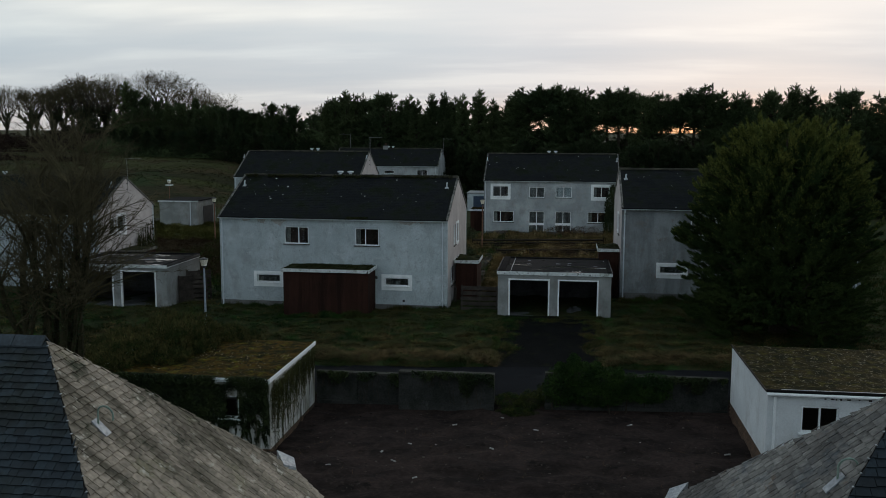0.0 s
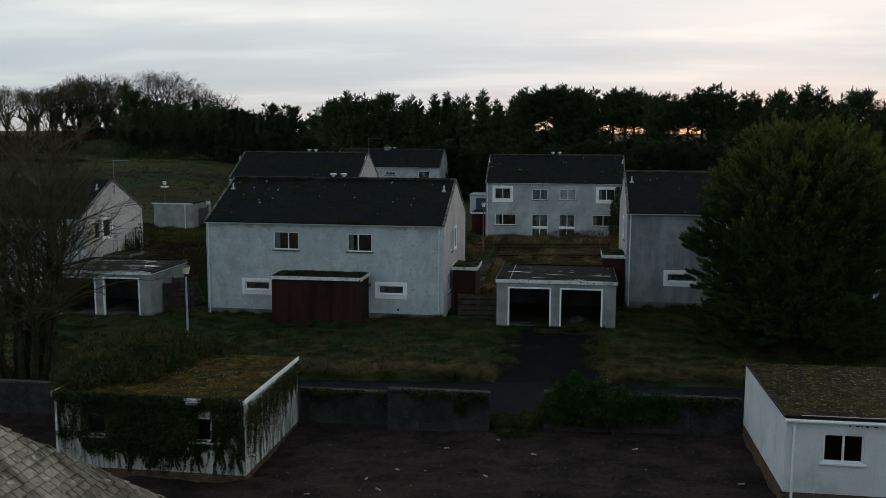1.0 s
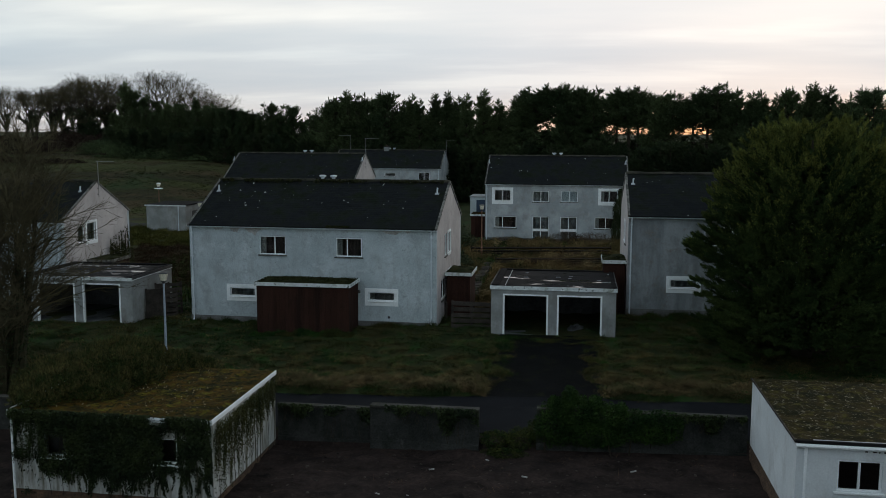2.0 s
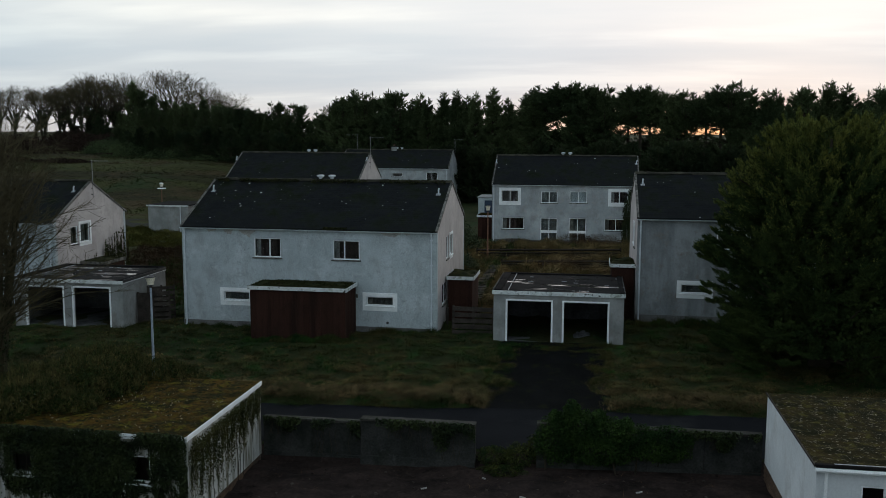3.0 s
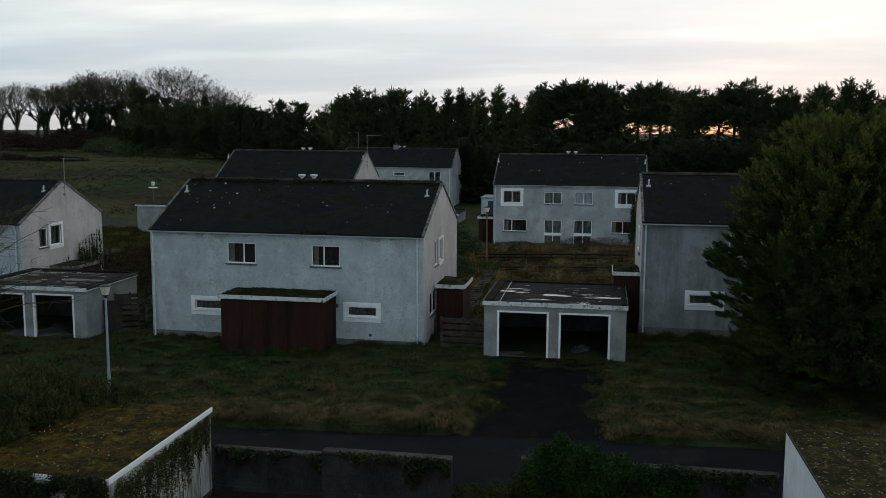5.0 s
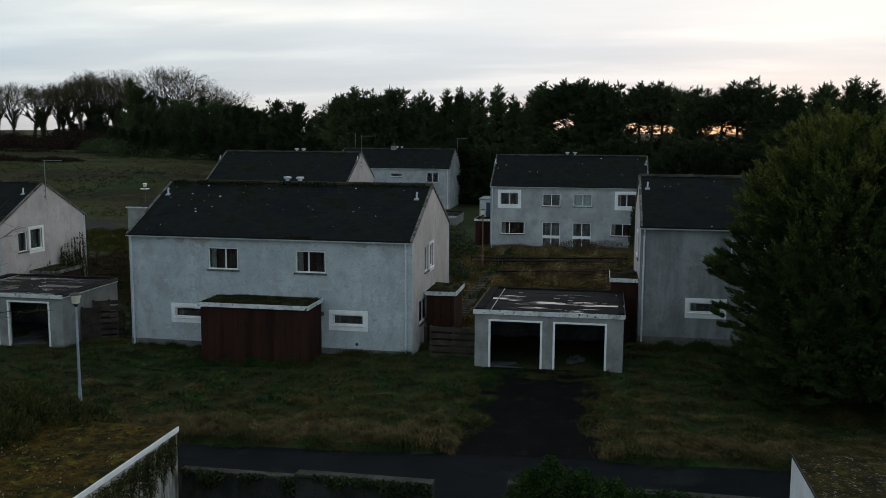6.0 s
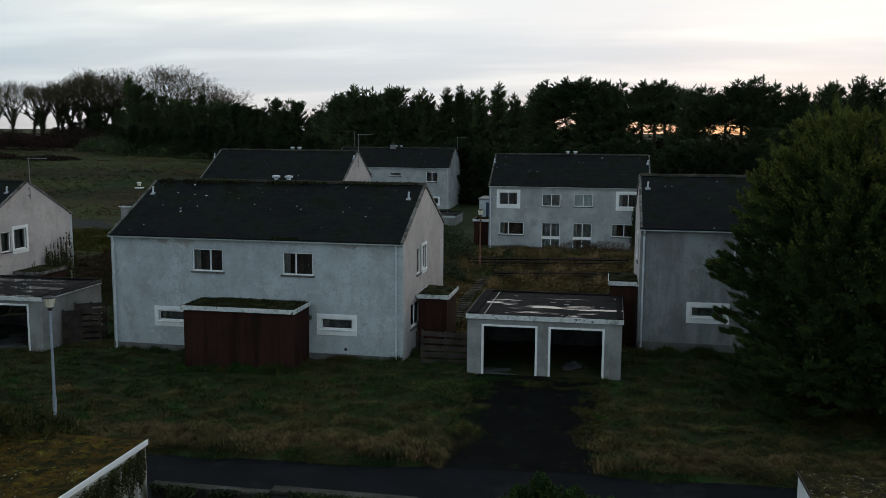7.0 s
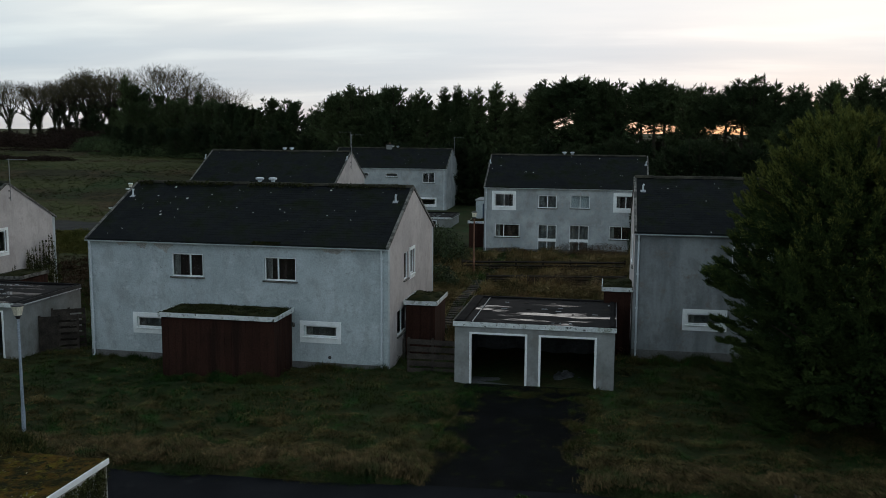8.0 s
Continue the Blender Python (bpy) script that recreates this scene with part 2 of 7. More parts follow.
TURF = mat("winter turf", (0.016, 0.025, 0.009), (0.036, 0.035, 0.014), 0.95, 0.35, 6, 0.8, spec=0.1, patch=[((0.020, 0.042, 0.012), 0.9, 0.50, 0.64)])
GRASS = mat("grass blades", (0.013, 0.037, 0.010), (0.054, 0.050, 0.017), 0.95, 0.45, 5, 0.0, island=0.35, spec=0.06, patch=[((0.024, 0.074, 0.015), 0.9, 0.50, 0.62), ((0.072, 0.054, 0.020), 0.5, 0.54, 0.66)])
FIELDGRASS = mat("field grass", (0.022, 0.021, 0.010), (0.041, 0.046, 0.016), 0.95, 1.0, 3, 0.0, island=0.12, spec=0.06, stretch=(0.03, 0.13, 0.1), lo=0.42, hi=0.58, patch=[((0.046, 0.036, 0.018), 0.16, 0.52, 0.62), ((0.020, 0.032, 0.011), 0.07, 0.54, 0.64)])
GARDEN_STRAW = mat("standing straw", (0.115, 0.092, 0.040), (0.320, 0.235, 0.120), 0.95, 0.45, 5, 0.0, island=0.4, spec=0.06, patch=[((0.062, 0.070, 0.024), 0.5, 0.54, 0.65), ((0.17, 0.092, 0.052), 0.7, 0.56, 0.66)])
LUSH = mat("lush grass", (0.085, 0.095, 0.026), (0.150, 0.140, 0.045), 0.95, 0.3, 5, 0.0, island=0.3, spec=0.06)
VERGE_STRAW = mat("matted straw", (0.034, 0.027, 0.012), (0.165, 0.114, 0.054), 0.95, 1.6, 5, 0.0, island=0.5, spec=0.06, patch=[((0.026, 0.034, 0.011), 0.8, 0.50, 0.62), ((0.20, 0.145, 0.075), 2.2, 0.60, 0.68)])
STRAW = mat("dead grass", (0.066, 0.050, 0.021), (0.165, 0.120, 0.050), 0.95, 0.9, 5, 0.0, island=0.4, spec=0.06)
IVY = mat("ivy leaf", (0.011, 0.021, 0.007), (0.030, 0.043, 0.012), 0.7, 1.2, 6, 0.0, island=0.5, spec=0.2)
HEDGE = mat("hedge leaf", (0.010, 0.026, 0.006), (0.030, 0.058, 0.012), 0.8, 1.6, 6, 0.0, island=0.5, spec=0.10)
IVY_DRY = mat("sunburnt ivy leaf", (0.026, 0.034, 0.011), (0.062, 0.062, 0.020), 0.8, 1.6, 6, 0.0, island=0.5, spec=0.12)
SHRUB = mat("yellowing shrub leaf", (0.012, 0.027, 0.007), (0.048, 0.054, 0.012), 0.8, 2.6, 6, 0.0, island=0.5, spec=0.1)
SPRIG = mat("bleached shoot", (0.020, 0.034, 0.010), (0.085, 0.072, 0.026), 0.9, 2.2, 6, 0.0, island=0.5, spec=0.08)
THICKET = mat("dark winter thicket", (0.016, 0.011, 0.009), (0.034, 0.022, 0.017), 0.95, 0.5, 6, 0.0, island=0.3, spec=0.05)
BRAMBLE = mat("dead bramble", (0.036, 0.025, 0.016), (0.080, 0.050, 0.029), 0.95, 1.2, 6, 0.0, island=0.35, spec=0.06)
CYPRESS = mat("cypress spray", (0.019, 0.037, 0.011), (0.042, 0.062, 0.017), 0.85, 0.5, 4, 0.0, island=0.4, spec=0.08)
CYPRESS_TIP = mat("young cypress tip with top light", (0.072, 0.088, 0.020), (0.130, 0.138, 0.032), 0.85, 0.6, 4, 0.0, island=0.3, spec=0.08)
CONIFER = mat("dark conifer needles", (0.033, 0.052, 0.024), (0.062, 0.084, 0.036), 0.95, 0.12, 3, 0.0, island=0.35, rand=0.2, spec=0.06)
# Darker copy of the needles: shade low in the belt is put into it.
SHADED_CONIFER = mat("conifer needles darkened for low shade", (0.017, 0.028, 0.014), (0.033, 0.045, 0.021), 0.95, 0.3, 3, 0.0, island=0.35, rand=0.2, spec=0.05)
BARK = mat("damp bark", (0.026, 0.022, 0.016), (0.048, 0.040, 0.029), 0.95, 2.0, 18, 0.6, spec=0.1)
TREEBARK = mat("olive brown bark", (0.023, 0.022, 0.012), (0.050, 0.044, 0.024), 0.95, 2.0, 18, 0.6, spec=0.1)
TWIG = mat("bare twig", (0.044, 0.040, 0.022), (0.082, 0.070, 0.038), 0.95, 1.0, 10, 0.0, spec=0.1)
STONESLATE = mat("weathered grey slate", (0.066, 0.059, 0.043), (0.250, 0.215, 0.172), 0.9, 1.0, 14, 0.6, rand=0.20, island=0.14, stretch=(0.55, 2.0, 0.55), lo=0.36, hi=0.56, patch=[((0.040, 0.044, 0.028), 1.6, 0.56, 0.68), ((0.16, 0.150, 0.088), 0.9, 0.59, 0.70), ((0.30, 0.27, 0.22), 0.7, 0.60, 0.70), ((0.34, 0.32, 0.27), 3.6, 0.585, 0.66)], spec=0.2)
GREYSLATE = mat("weathered blue grey slate", (0.088, 0.084, 0.078), (0.165, 0.160, 0.148), 0.9, 1.0, 14, 0.5, rand=0.30, island=0.20, patch=[((0.060, 0.070, 0.078), 1.5, 0.54, 0.66), ((0.12, 0.085, 0.060), 2.4, 0.60, 0.70), ((0.25, 0.25, 0.225), 6.0, 0.61, 0.69)], spec=0.2)
# Slope turned from the sun: its shade is put into this dark colour.
SHADEDSLATE = mat("blue slate darkened for the shaded slope", (0.008, 0.014, 0.019), (0.020, 0.030, 0.037), 0.75, 0.9, 14, 0.4, island=0.35, spec=0.3, patch=[((0.008, 0.012, 0.010), 0.9, 0.50, 0.64), ((0.050, 0.068, 0.078), 2.4, 0.60, 0.68)])
RIDGESLATE = mat("blue grey ridge tile", (0.028, 0.038, 0.046), (0.046, 0.058, 0.068), 0.8, 2.0, 18, 0.3, rand=0.2, spec=0.25)
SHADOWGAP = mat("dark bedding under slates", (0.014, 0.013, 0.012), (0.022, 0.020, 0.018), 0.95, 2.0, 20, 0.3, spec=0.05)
OLDWOOD = mat("weathered fence board", (0.028, 0.024, 0.021), (0.054, 0.046, 0.039), 0.95, 2.0, 14, 0.4, rand=0.25, spec=0.15)
POST = mat("blue grey lamp column", (0.26, 0.31, 0.38), (0.33, 0.38, 0.45), 0.5, 2.0, 20, 0.1)
RUST = mat("rusty lamp column", (0.13, 0.065, 0.04), (0.19, 0.09, 0.055), 0.85, 3.0, 20, 0.3)
LANTERN = mat("opal lantern plastic", (0.62, 0.58, 0.46), (0.72, 0.68, 0.56), 0.4, 3.0, 20, 0.05)
BLACK = mat("black metal", (0.020, 0.020, 0.021), (0.035, 0.035, 0.036), 0.6, 3.0, 20, 0.1)
ALU = mat("dull aluminium", (0.19, 0.195, 0.20), (0.27, 0.275, 0.28), 0.6, 4.0, 20, 0.05, metal=0.7)
# Shade inside the garages, put into the colour of walls, floor and heap.
GARAGE_SHADE = mat("blockwork darkened for garage shade", (0.048, 0.051, 0.054), (0.095, 0.100, 0.104), 0.95, 1.0, 12, 0.3, spec=0.1)
INSIDE = mat("dim plaster", (0.20, 0.19, 0.18), (0.28, 0.27, 0.25), 0.95, 1.0, 12, 0.1)
CURTAIN = mat("dingy net curtain", (0.24, 0.24, 0.23), (0.36, 0.36, 0.34), 0.95, 3.0, 20, 0.1)
PURPLE = mat("dull red curtain and dim room tone", (0.020, 0.015, 0.014), (0.052, 0.034, 0.031), 0.95, 1.4, 20, 0.1)
PALEBLIND = mat("pale blue blind", (0.40, 0.46, 0.48), (0.50, 0.56, 0.58), 0.95, 1.6, 20, 0.1)
BLIND_SHEEN = mat("dusty blind and pane reflection tone", (0.10, 0.11, 0.11), (0.22, 0.235, 0.235), 0.95, 1.6, 20, 0.1)

BLUEDOOR = mat("dark blue paint", (0.012, 0.030, 0.060), (0.018, 0.040, 0.078), 0.6, 2.0, 20, 0.1)
WETFELT = mat("wet roofing felt", (0.010, 0.010, 0.0105), (0.019, 0.018, 0.018), 0.9, 1.0, 14, 0.12, spec=0.06, stretch=(0.36, 1.25, 1.0), wet=True, patch=[((0.030, 0.025, 0.018), 1.1, 0.60, 0.70)])

GLASS = bpy.data.materials.new("window glass")
GLASS.use_nodes = True
gb = GLASS.node_tree.nodes["Principled BSDF"]
gb.inputs["Base Color"].default_value = (0.80, 0.84, 0.85, 1)
gb.inputs["Roughness"].default_value, gb.inputs["Transmission Weight"].default_value, gb.inputs["IOR"].default_value = 0.03, 1.0, 1.5

# ---- mesh helpers ----


def thing(name, x, y, z, turn=0.0, label="", category="", group="", kind=""):
    ob = new(name)
    ob.matrix_world = pose(x, y, z, 0, 0, turn)
    return tagged(ob, label, category, group, kind)


def part(name, shape, material, parent=None, label=""):
    """Links a bmesh, or a mesh, as one object under a thing or a part."""
    if isinstance(shape, bmesh.types.BMesh):
        me = bpy.data.meshes.new(name)
        bmesh.ops.recalc_face_normals(shape, faces=shape.faces)
        shape.to_mesh(me)
        shape.free()
    else:
        me = shape
    if not me.materials:
        me.materials.append(material)
    ob = new(name, me)
    ob.parent = parent
    return tagged(ob, label)


def mesh(name, verts, faces, material=None, smooth=False):
    me = bpy.data.meshes.new(name)
    me.from_pydata([tuple(v) for v in verts], [], faces)
    me.update()
    if smooth:
        me.polygons.foreach_set("use_smooth", [True] * len(me.polygons))
    if material:
        me.materials.append(material)
    return me


def flat(u, v, d):
    return (u, v, d)


def box(bm, a0, a1, b0, b1, c0, c1, place=flat):
    vs = [bm.verts.new(place(a, b, c)) for a in (a0, a1) for b in (b0, b1) for c in (c0, c1)]
    for f in ((0, 1, 3, 2), (4, 6, 7, 5), (0, 4, 5, 1), (2, 3, 7, 6), (0, 2, 6, 4), (1, 5, 7, 3)):
        bm.faces.new([vs[i] for i in f])
    return bm


def block(a0, a1, b0, b1, c0, c1, place=flat, bevel=0.0):
    bm = box(bmesh.new(), a0, a1, b0, b1, c0, c1, place)
    if bevel:
        bmesh.ops.bevel(bm, geom=bm.edges[:], offset=bevel, segments=1, affect="EDGES")
    return bm


def tube(bm, path, radii, sides=8, cap=True):
    rings = []
    for i, p in enumerate(path):
        p = Vector(p)
        a = Vector(path[max(i - 1, 0)])
        b = Vector(path[min(i + 1, len(path) - 1)])
        d = (b - a).normalized()
        s = d.cross(Vector((0.31, 0.95, 0.05)) if abs(d.z) > 0.5 else Vector((0, 0, 1))).normalized()
        q = d.cross(s)
        r = radii[i] if isinstance(radii, (list, tuple)) else radii
        rings.append([bm.verts.new(p + (s * math.cos(k * math.tau / sides) + q * math.sin(k * math.tau / sides)) * r) for k in range(sides)])
    for a, b in zip(rings, rings[1:]):
        for k in range(sides):
            bm.faces.new((a[k], a[(k + 1) % sides], b[(k + 1) % sides], b[k]))
    if cap:
        bm.faces.new(rings[0])
        bm.faces.new(rings[-1])
    return bm


def pierced(u0, u1, v0, v1, holes, th, place, gable=None):
    """A wall of thickness th with openings through it; gable: (mid, top) of a triangular head."""
    us = sorted({u0, u1, *[h[0] for h in holes], *[h[1] for h in holes]})
    vs = sorted({v0, v1, *[h[2] for h in holes], *[h[3] for h in holes]})
    bm = bmesh.new()
    made = {}

    def vert(u, v, d):
        key = (round(u, 4), round(v, 4), d)
        if key not in made:
            made[key] = bm.verts.new(place(u, v, d))
        return made[key]

    def solid(i, j):
        if not (0 <= i < len(us) - 1 and 0 <= j < len(vs) - 1):
            return gable is not None and j == len(vs) - 1 and 0 <= i < len(us) - 1
        cu, cv = (us[i] + us[i + 1]) / 2, (vs[j] + vs[j + 1]) / 2
        return not any(h[0] < cu < h[1] and h[2] < cv < h[3] for h in holes)

    for i in range(len(us) - 1):
        for j in range(len(vs) - 1):
            if not solid(i, j):
                continue
            c = [(us[i], vs[j]), (us[i + 1], vs[j]), (us[i + 1], vs[j + 1]), (us[i], vs[j + 1])]
            for d in (0.0, th):
                bm.faces.new([vert(*p, d) for p in c])
            for (di, dj), (a, b) in zip(((0, -1), (1, 0), (0, 1), (-1, 0)), ((0, 1), (1, 2), (2, 3), (3, 0))):
                if not solid(i + di, j + dj):
                    bm.faces.new((vert(*c[a], 0.0), vert(*c[b], 0.0), vert(*c[b], th), vert(*c[a], th)))
    if gable:
        mid, top = gable
        for d in (0.0, th):
            bm.faces.new([vert(u, v1, d) for u in us] + [vert(mid, top, d)])
        for a in (u0, u1):
            bm.faces.new((vert(a, v1, 0.0), vert(mid, top, 0.0), vert(mid, top, th), vert(a, v1, th)))
    return bm


def frame_of(u0, u1, v0, v1, t, d0, d1, place, cols=(), rows=()):
    """A rectangular frame of bar width t, in one piece, with bars at the given columns and rows."""
    us, vs = [u0, *cols, u1], [v0, *rows, v1]
    holes = []
    for i in range(len(us) - 1):
        for j in range(len(vs) - 1):
            holes.append((us[i] + (t if i == 0 else t * 0.55), us[i + 1] - (t if i == len(us) - 2 else t * 0.55), vs[j] + (t if j == 0 else t * 0.8), vs[j + 1] - (t if j == len(vs) - 2 else t * 0.8)))
    return pierced(u0, u1, v0, v1, holes, d1 - d0, lambda u, v, d: place(u, v, d + d0))


def slates(origin, along, up, left, right, slope, width, gauge, seed, thick=0.012, lift=0.02, ragged=0.35, gap=0.006):
    """Slates laid in courses on a sloping face: each a thin wedge, its lower end lying on the course below. left and right give the edges at a height."""
    rng = random.Random(seed)
    nrm = along.cross(up).normalized()
    if nrm.z < 0:
        nrm = -nrm
    out = []
    for j in range(int(slope / gauge) + 1):
        v0, v1 = j * gauge, min((j + 1) * gauge + 0.03, slope)
        lo0, hi0, lo1, hi1 = left(v0), right(v0), left(v1), right(v1)
        u = min(lo0, lo1) - (width * 0.5 if j % 2 else 0) - rng.random() * 0.05
        while u < max(hi0, hi1):
            w = width * (1 + (rng.random() - 0.5) * ragged * 0.6)
            a0, b0, a1, b1 = max(u, lo0), min(u + w - gap, hi0), max(u, lo1), min(u + w - gap, hi1)
            u += w
            if b0 - a0 < 0.02 and b1 - a1 < 0.02:
                continue
            b0, b1 = max(a0 + 0.004, b0), max(a1 + 0.004, b1)
            dv = (rng.random() - 0.5) * 0.02 * ragged
            t = lift + thick + (rng.random() - 0.5) * 0.008 * ragged
            low = origin + up * (v0 + dv)
            high = origin + up * v1
            q = [low + along * a0 + nrm * t, low + along * b0 + nrm * t, high + along * b1 + nrm * (thick * 0.4), high + along * a1 + nrm * (thick * 0.4),
                 low + along * a0 + nrm * (t - lift), low + along * b0 + nrm * (t - lift)]
            out.append((q, [(0, 1, 2, 3), (4, 5, 1, 0), (4, 0, 3), (5, 2, 1)]))
    return out


def joined(pieces):
    vs, fs = [], []
    for q, f in pieces:
        n = len(vs)
        vs.extend(q)
        fs.extend([tuple(i + n for i in x) for x in f])
    return vs, fs


def soup(name, tris, material):
    """A mesh from an array of separate triangles (n, 3, 3) or quads (n, 4, 3)."""
    n, k = tris.shape[:2]
    me = bpy.data.meshes.new(name)
    me.vertices.add(n * k)
    me.vertices.foreach_set("co", tris.reshape(-1).astype(np.float32))
    me.loops.add(n * k)
    me.loops.foreach_set("vertex_index", np.arange(n * k, dtype=np.int32))
    me.polygons.add(n)
    me.polygons.foreach_set("loop_start", np.arange(0, n * k, k, dtype=np.int32))
    me.polygons.foreach_set("loop_total", np.full(n, k, dtype=np.int32))
    me.update(calc_edges=True)
    me.materials.append(material)
    return me


def unit(v):
    return v / np.maximum(np.linalg.norm(v, axis=-1, keepdims=True), 1e-9)


def leaves(p, size, rng, up=0.3):
    n = len(p)
    nrm = unit(rng.normal(size=(n, 3)) + np.array((0, -up, up)))
    a = unit(np.cross(nrm, rng.normal(size=(n, 3))))
    b = np.cross(nrm, a)
    s = size * rng.uniform(0.6, 1.3, size=(n, 1))
    return np.stack([p - a * s, p + b * s * 0.62, p + a * s, p - b * s * 0.62], axis=1)


# ---- the lie of the land ----
STEPS = [(-60, -1.90, 0.027), (34.2, -1.90, 0.027), (34.35, -1.44, 0.024), (39.6, -1.42, 0.024), (41.5, -1.33, 0.022), (47.5, -0.93, 0.012), (50.5, -0.80, 0.010),
         (53.0, -0.72, 0.016), (60.0, -0.70, 0.012), (74.0, -0.62, 0.008), (87.0, -0.50, 0.0), (125.0, -0.20, 0.0), (160.0, 1.5, 0.0), (400.0, 4.0, 0.0), (5000.0, 6.0, 0.0)]


def smooth(a, b, v):
    v = min(max((v - a) / (b - a), 0.0), 1.0)
    return v * v * (3 - 2 * v)


def land(x, y):
    for (y0, z0, s0), (y1, z1, s1) in zip(STEPS, STEPS[1:]):
        if y <= y1:
            f = min(max((y - y0) / (y1 - y0), 0.0), 1.0)
            z = z0 + (z1 - z0) * f + (s0 + (s1 - s0) * f) * (min(max(x, -60), 40) + 5)
            break
    bank = smooth(96, 136, y) * smooth(-34, -58, x) * 4.2
    return z + bank


def axis(*runs):
    out = []
    for a, b, step in runs:
        n = max(1, round((b - a) / step))
        out += [a + (b - a) * k / n for k in range(n)]
    return out + [runs[-1][1]]


gx = axis((-4000, -400, 900), (-400, -120, 35), (-120, -36, 3.5), (-36, -12, 0.5), (-12, 8, 0.25), (8, 22, 0.5), (22, 60, 4), (60, 400, 40), (400, 4000, 900))
gy = axis((-600, -60, 90), (-60, 10, 6), (10, 18, 0.5), (18, 34.1, 0.22), (34.1, 34.4, 0.3), (34.4, 38.9, 0.9), (38.9, 41.7, 0.2), (41.7, 50, 0.4), (50, 90, 1.0), (90, 170, 4), (170, 500, 40), (500, 4900, 1100))


def verge_bank(x, y):
    """The lip of matted grass along the road, open where the drive comes out."""
    lip = smooth(38.95, 39.6, y) * (1 - smooth(39.7, 41.6, y)) * (0.27 + 0.16 * noise.noise((x * 0.5, 2, 1)))
    return lip * (1 if x < -3.9 or x > 2.9 else smooth(-3.1, -3.9, x) + smooth(2.2, 2.9, x))


def rough(x, y):
    z = land(x, y)
    if 10 < y < 33.9:
        z += 0.13 * noise.noise((x * 0.55, y * 0.9, 3.1)) + 0.10 * noise.noise((x * 1.7, y * 2.3, 7.7)) + 0.07 * noise.noise((x * 3.1, y * 4.9, 2.2))
    elif y > 38.9 and not (-3.1 < x < 2.2 and y < 49.5):
        z += (0.07 * noise.noise((x * 0.6, y * 0.6, 1.3)) + 0.13 * noise.noise((x * 1.0, y * 1.5, 4.1)) + 0.06 * noise.noise((x * 2.1, y * 2.6, 6.1))) * min(1.0, (y - 38.9) * 0.6)
        z += verge_bank(x, y)
    return z


gv = [(x, y, rough(x, y)) for y in gy for x in gx]
gf, gm = [], []
for j in range(len(gy) - 1):
    for i in range(len(gx) - 1):
        k = j * len(gx) + i
        gf.append((k, k + 1, k + 1 + len(gx), k + len(gx)))
        gm.append(1 if gy[j] < 34.2 else (2 if gy[j] > 64 and gx[i] < -20 else 0))
gme = mesh("ground", gv, gf, TURF, True)
gme.materials.append(MUD)
gme.materials.append(FIELDGRASS)
gme.polygons.foreach_set("material_index", gm)
tagged(part("ground", gme, TURF), "rough winter turf above a yard of churned dark mud", "ground", kind="structure")


def strip(name, pts, lift, material, label, category):
    """A paved sheet between two edges, following the land."""
    vs, fs = [], []
    for (x0, y0), (x1, y1) in pts:
        for k in range(9):
            f = k / 8
            x, y = x0 + (x1 - x0) * f, y0 + (y1 - y0) * f
            vs.append((x, y, land(x, y) + lift))
    for j in range(len(pts) - 1):
        for k in range(8):
            a = j * 9 + k
            fs.append((a, a + 1, a + 10, a + 9))
    return tagged(part(name, mesh(name, vs, fs, material, True), material), label, category, kind="structure")


strip("road", [((-60 + 4 * k, 34.6), (-60 + 4 * k, 39.5 + 0.14 * math.sin(k * 1.7))) for k in range(26)], 0.03, ASPHALT, "narrow wet asphalt road behind the yard wall", "road")
strip("lane", [((-104 + 4 * k, 92.2), (-104 + 4 * k, 99.4)) for k in range(16)], 0.03, LANE, "narrow asphalt lane across the rough field", "road")
strip("driveway", [((-2.9 + 0.16 * math.sin(k) - max(0, 3 - k) * 0.45, 39.2 + k * 0.79), (2.0 + 0.14 * math.cos(k * 1.3) + max(0, 3 - k) * 0.4, 39.2 + k * 0.79)) for k in range(13)], 0.034,
      DRIVE, "dark asphalt drive edged with weeds before the garage", "driveway")

# ---- houses ----


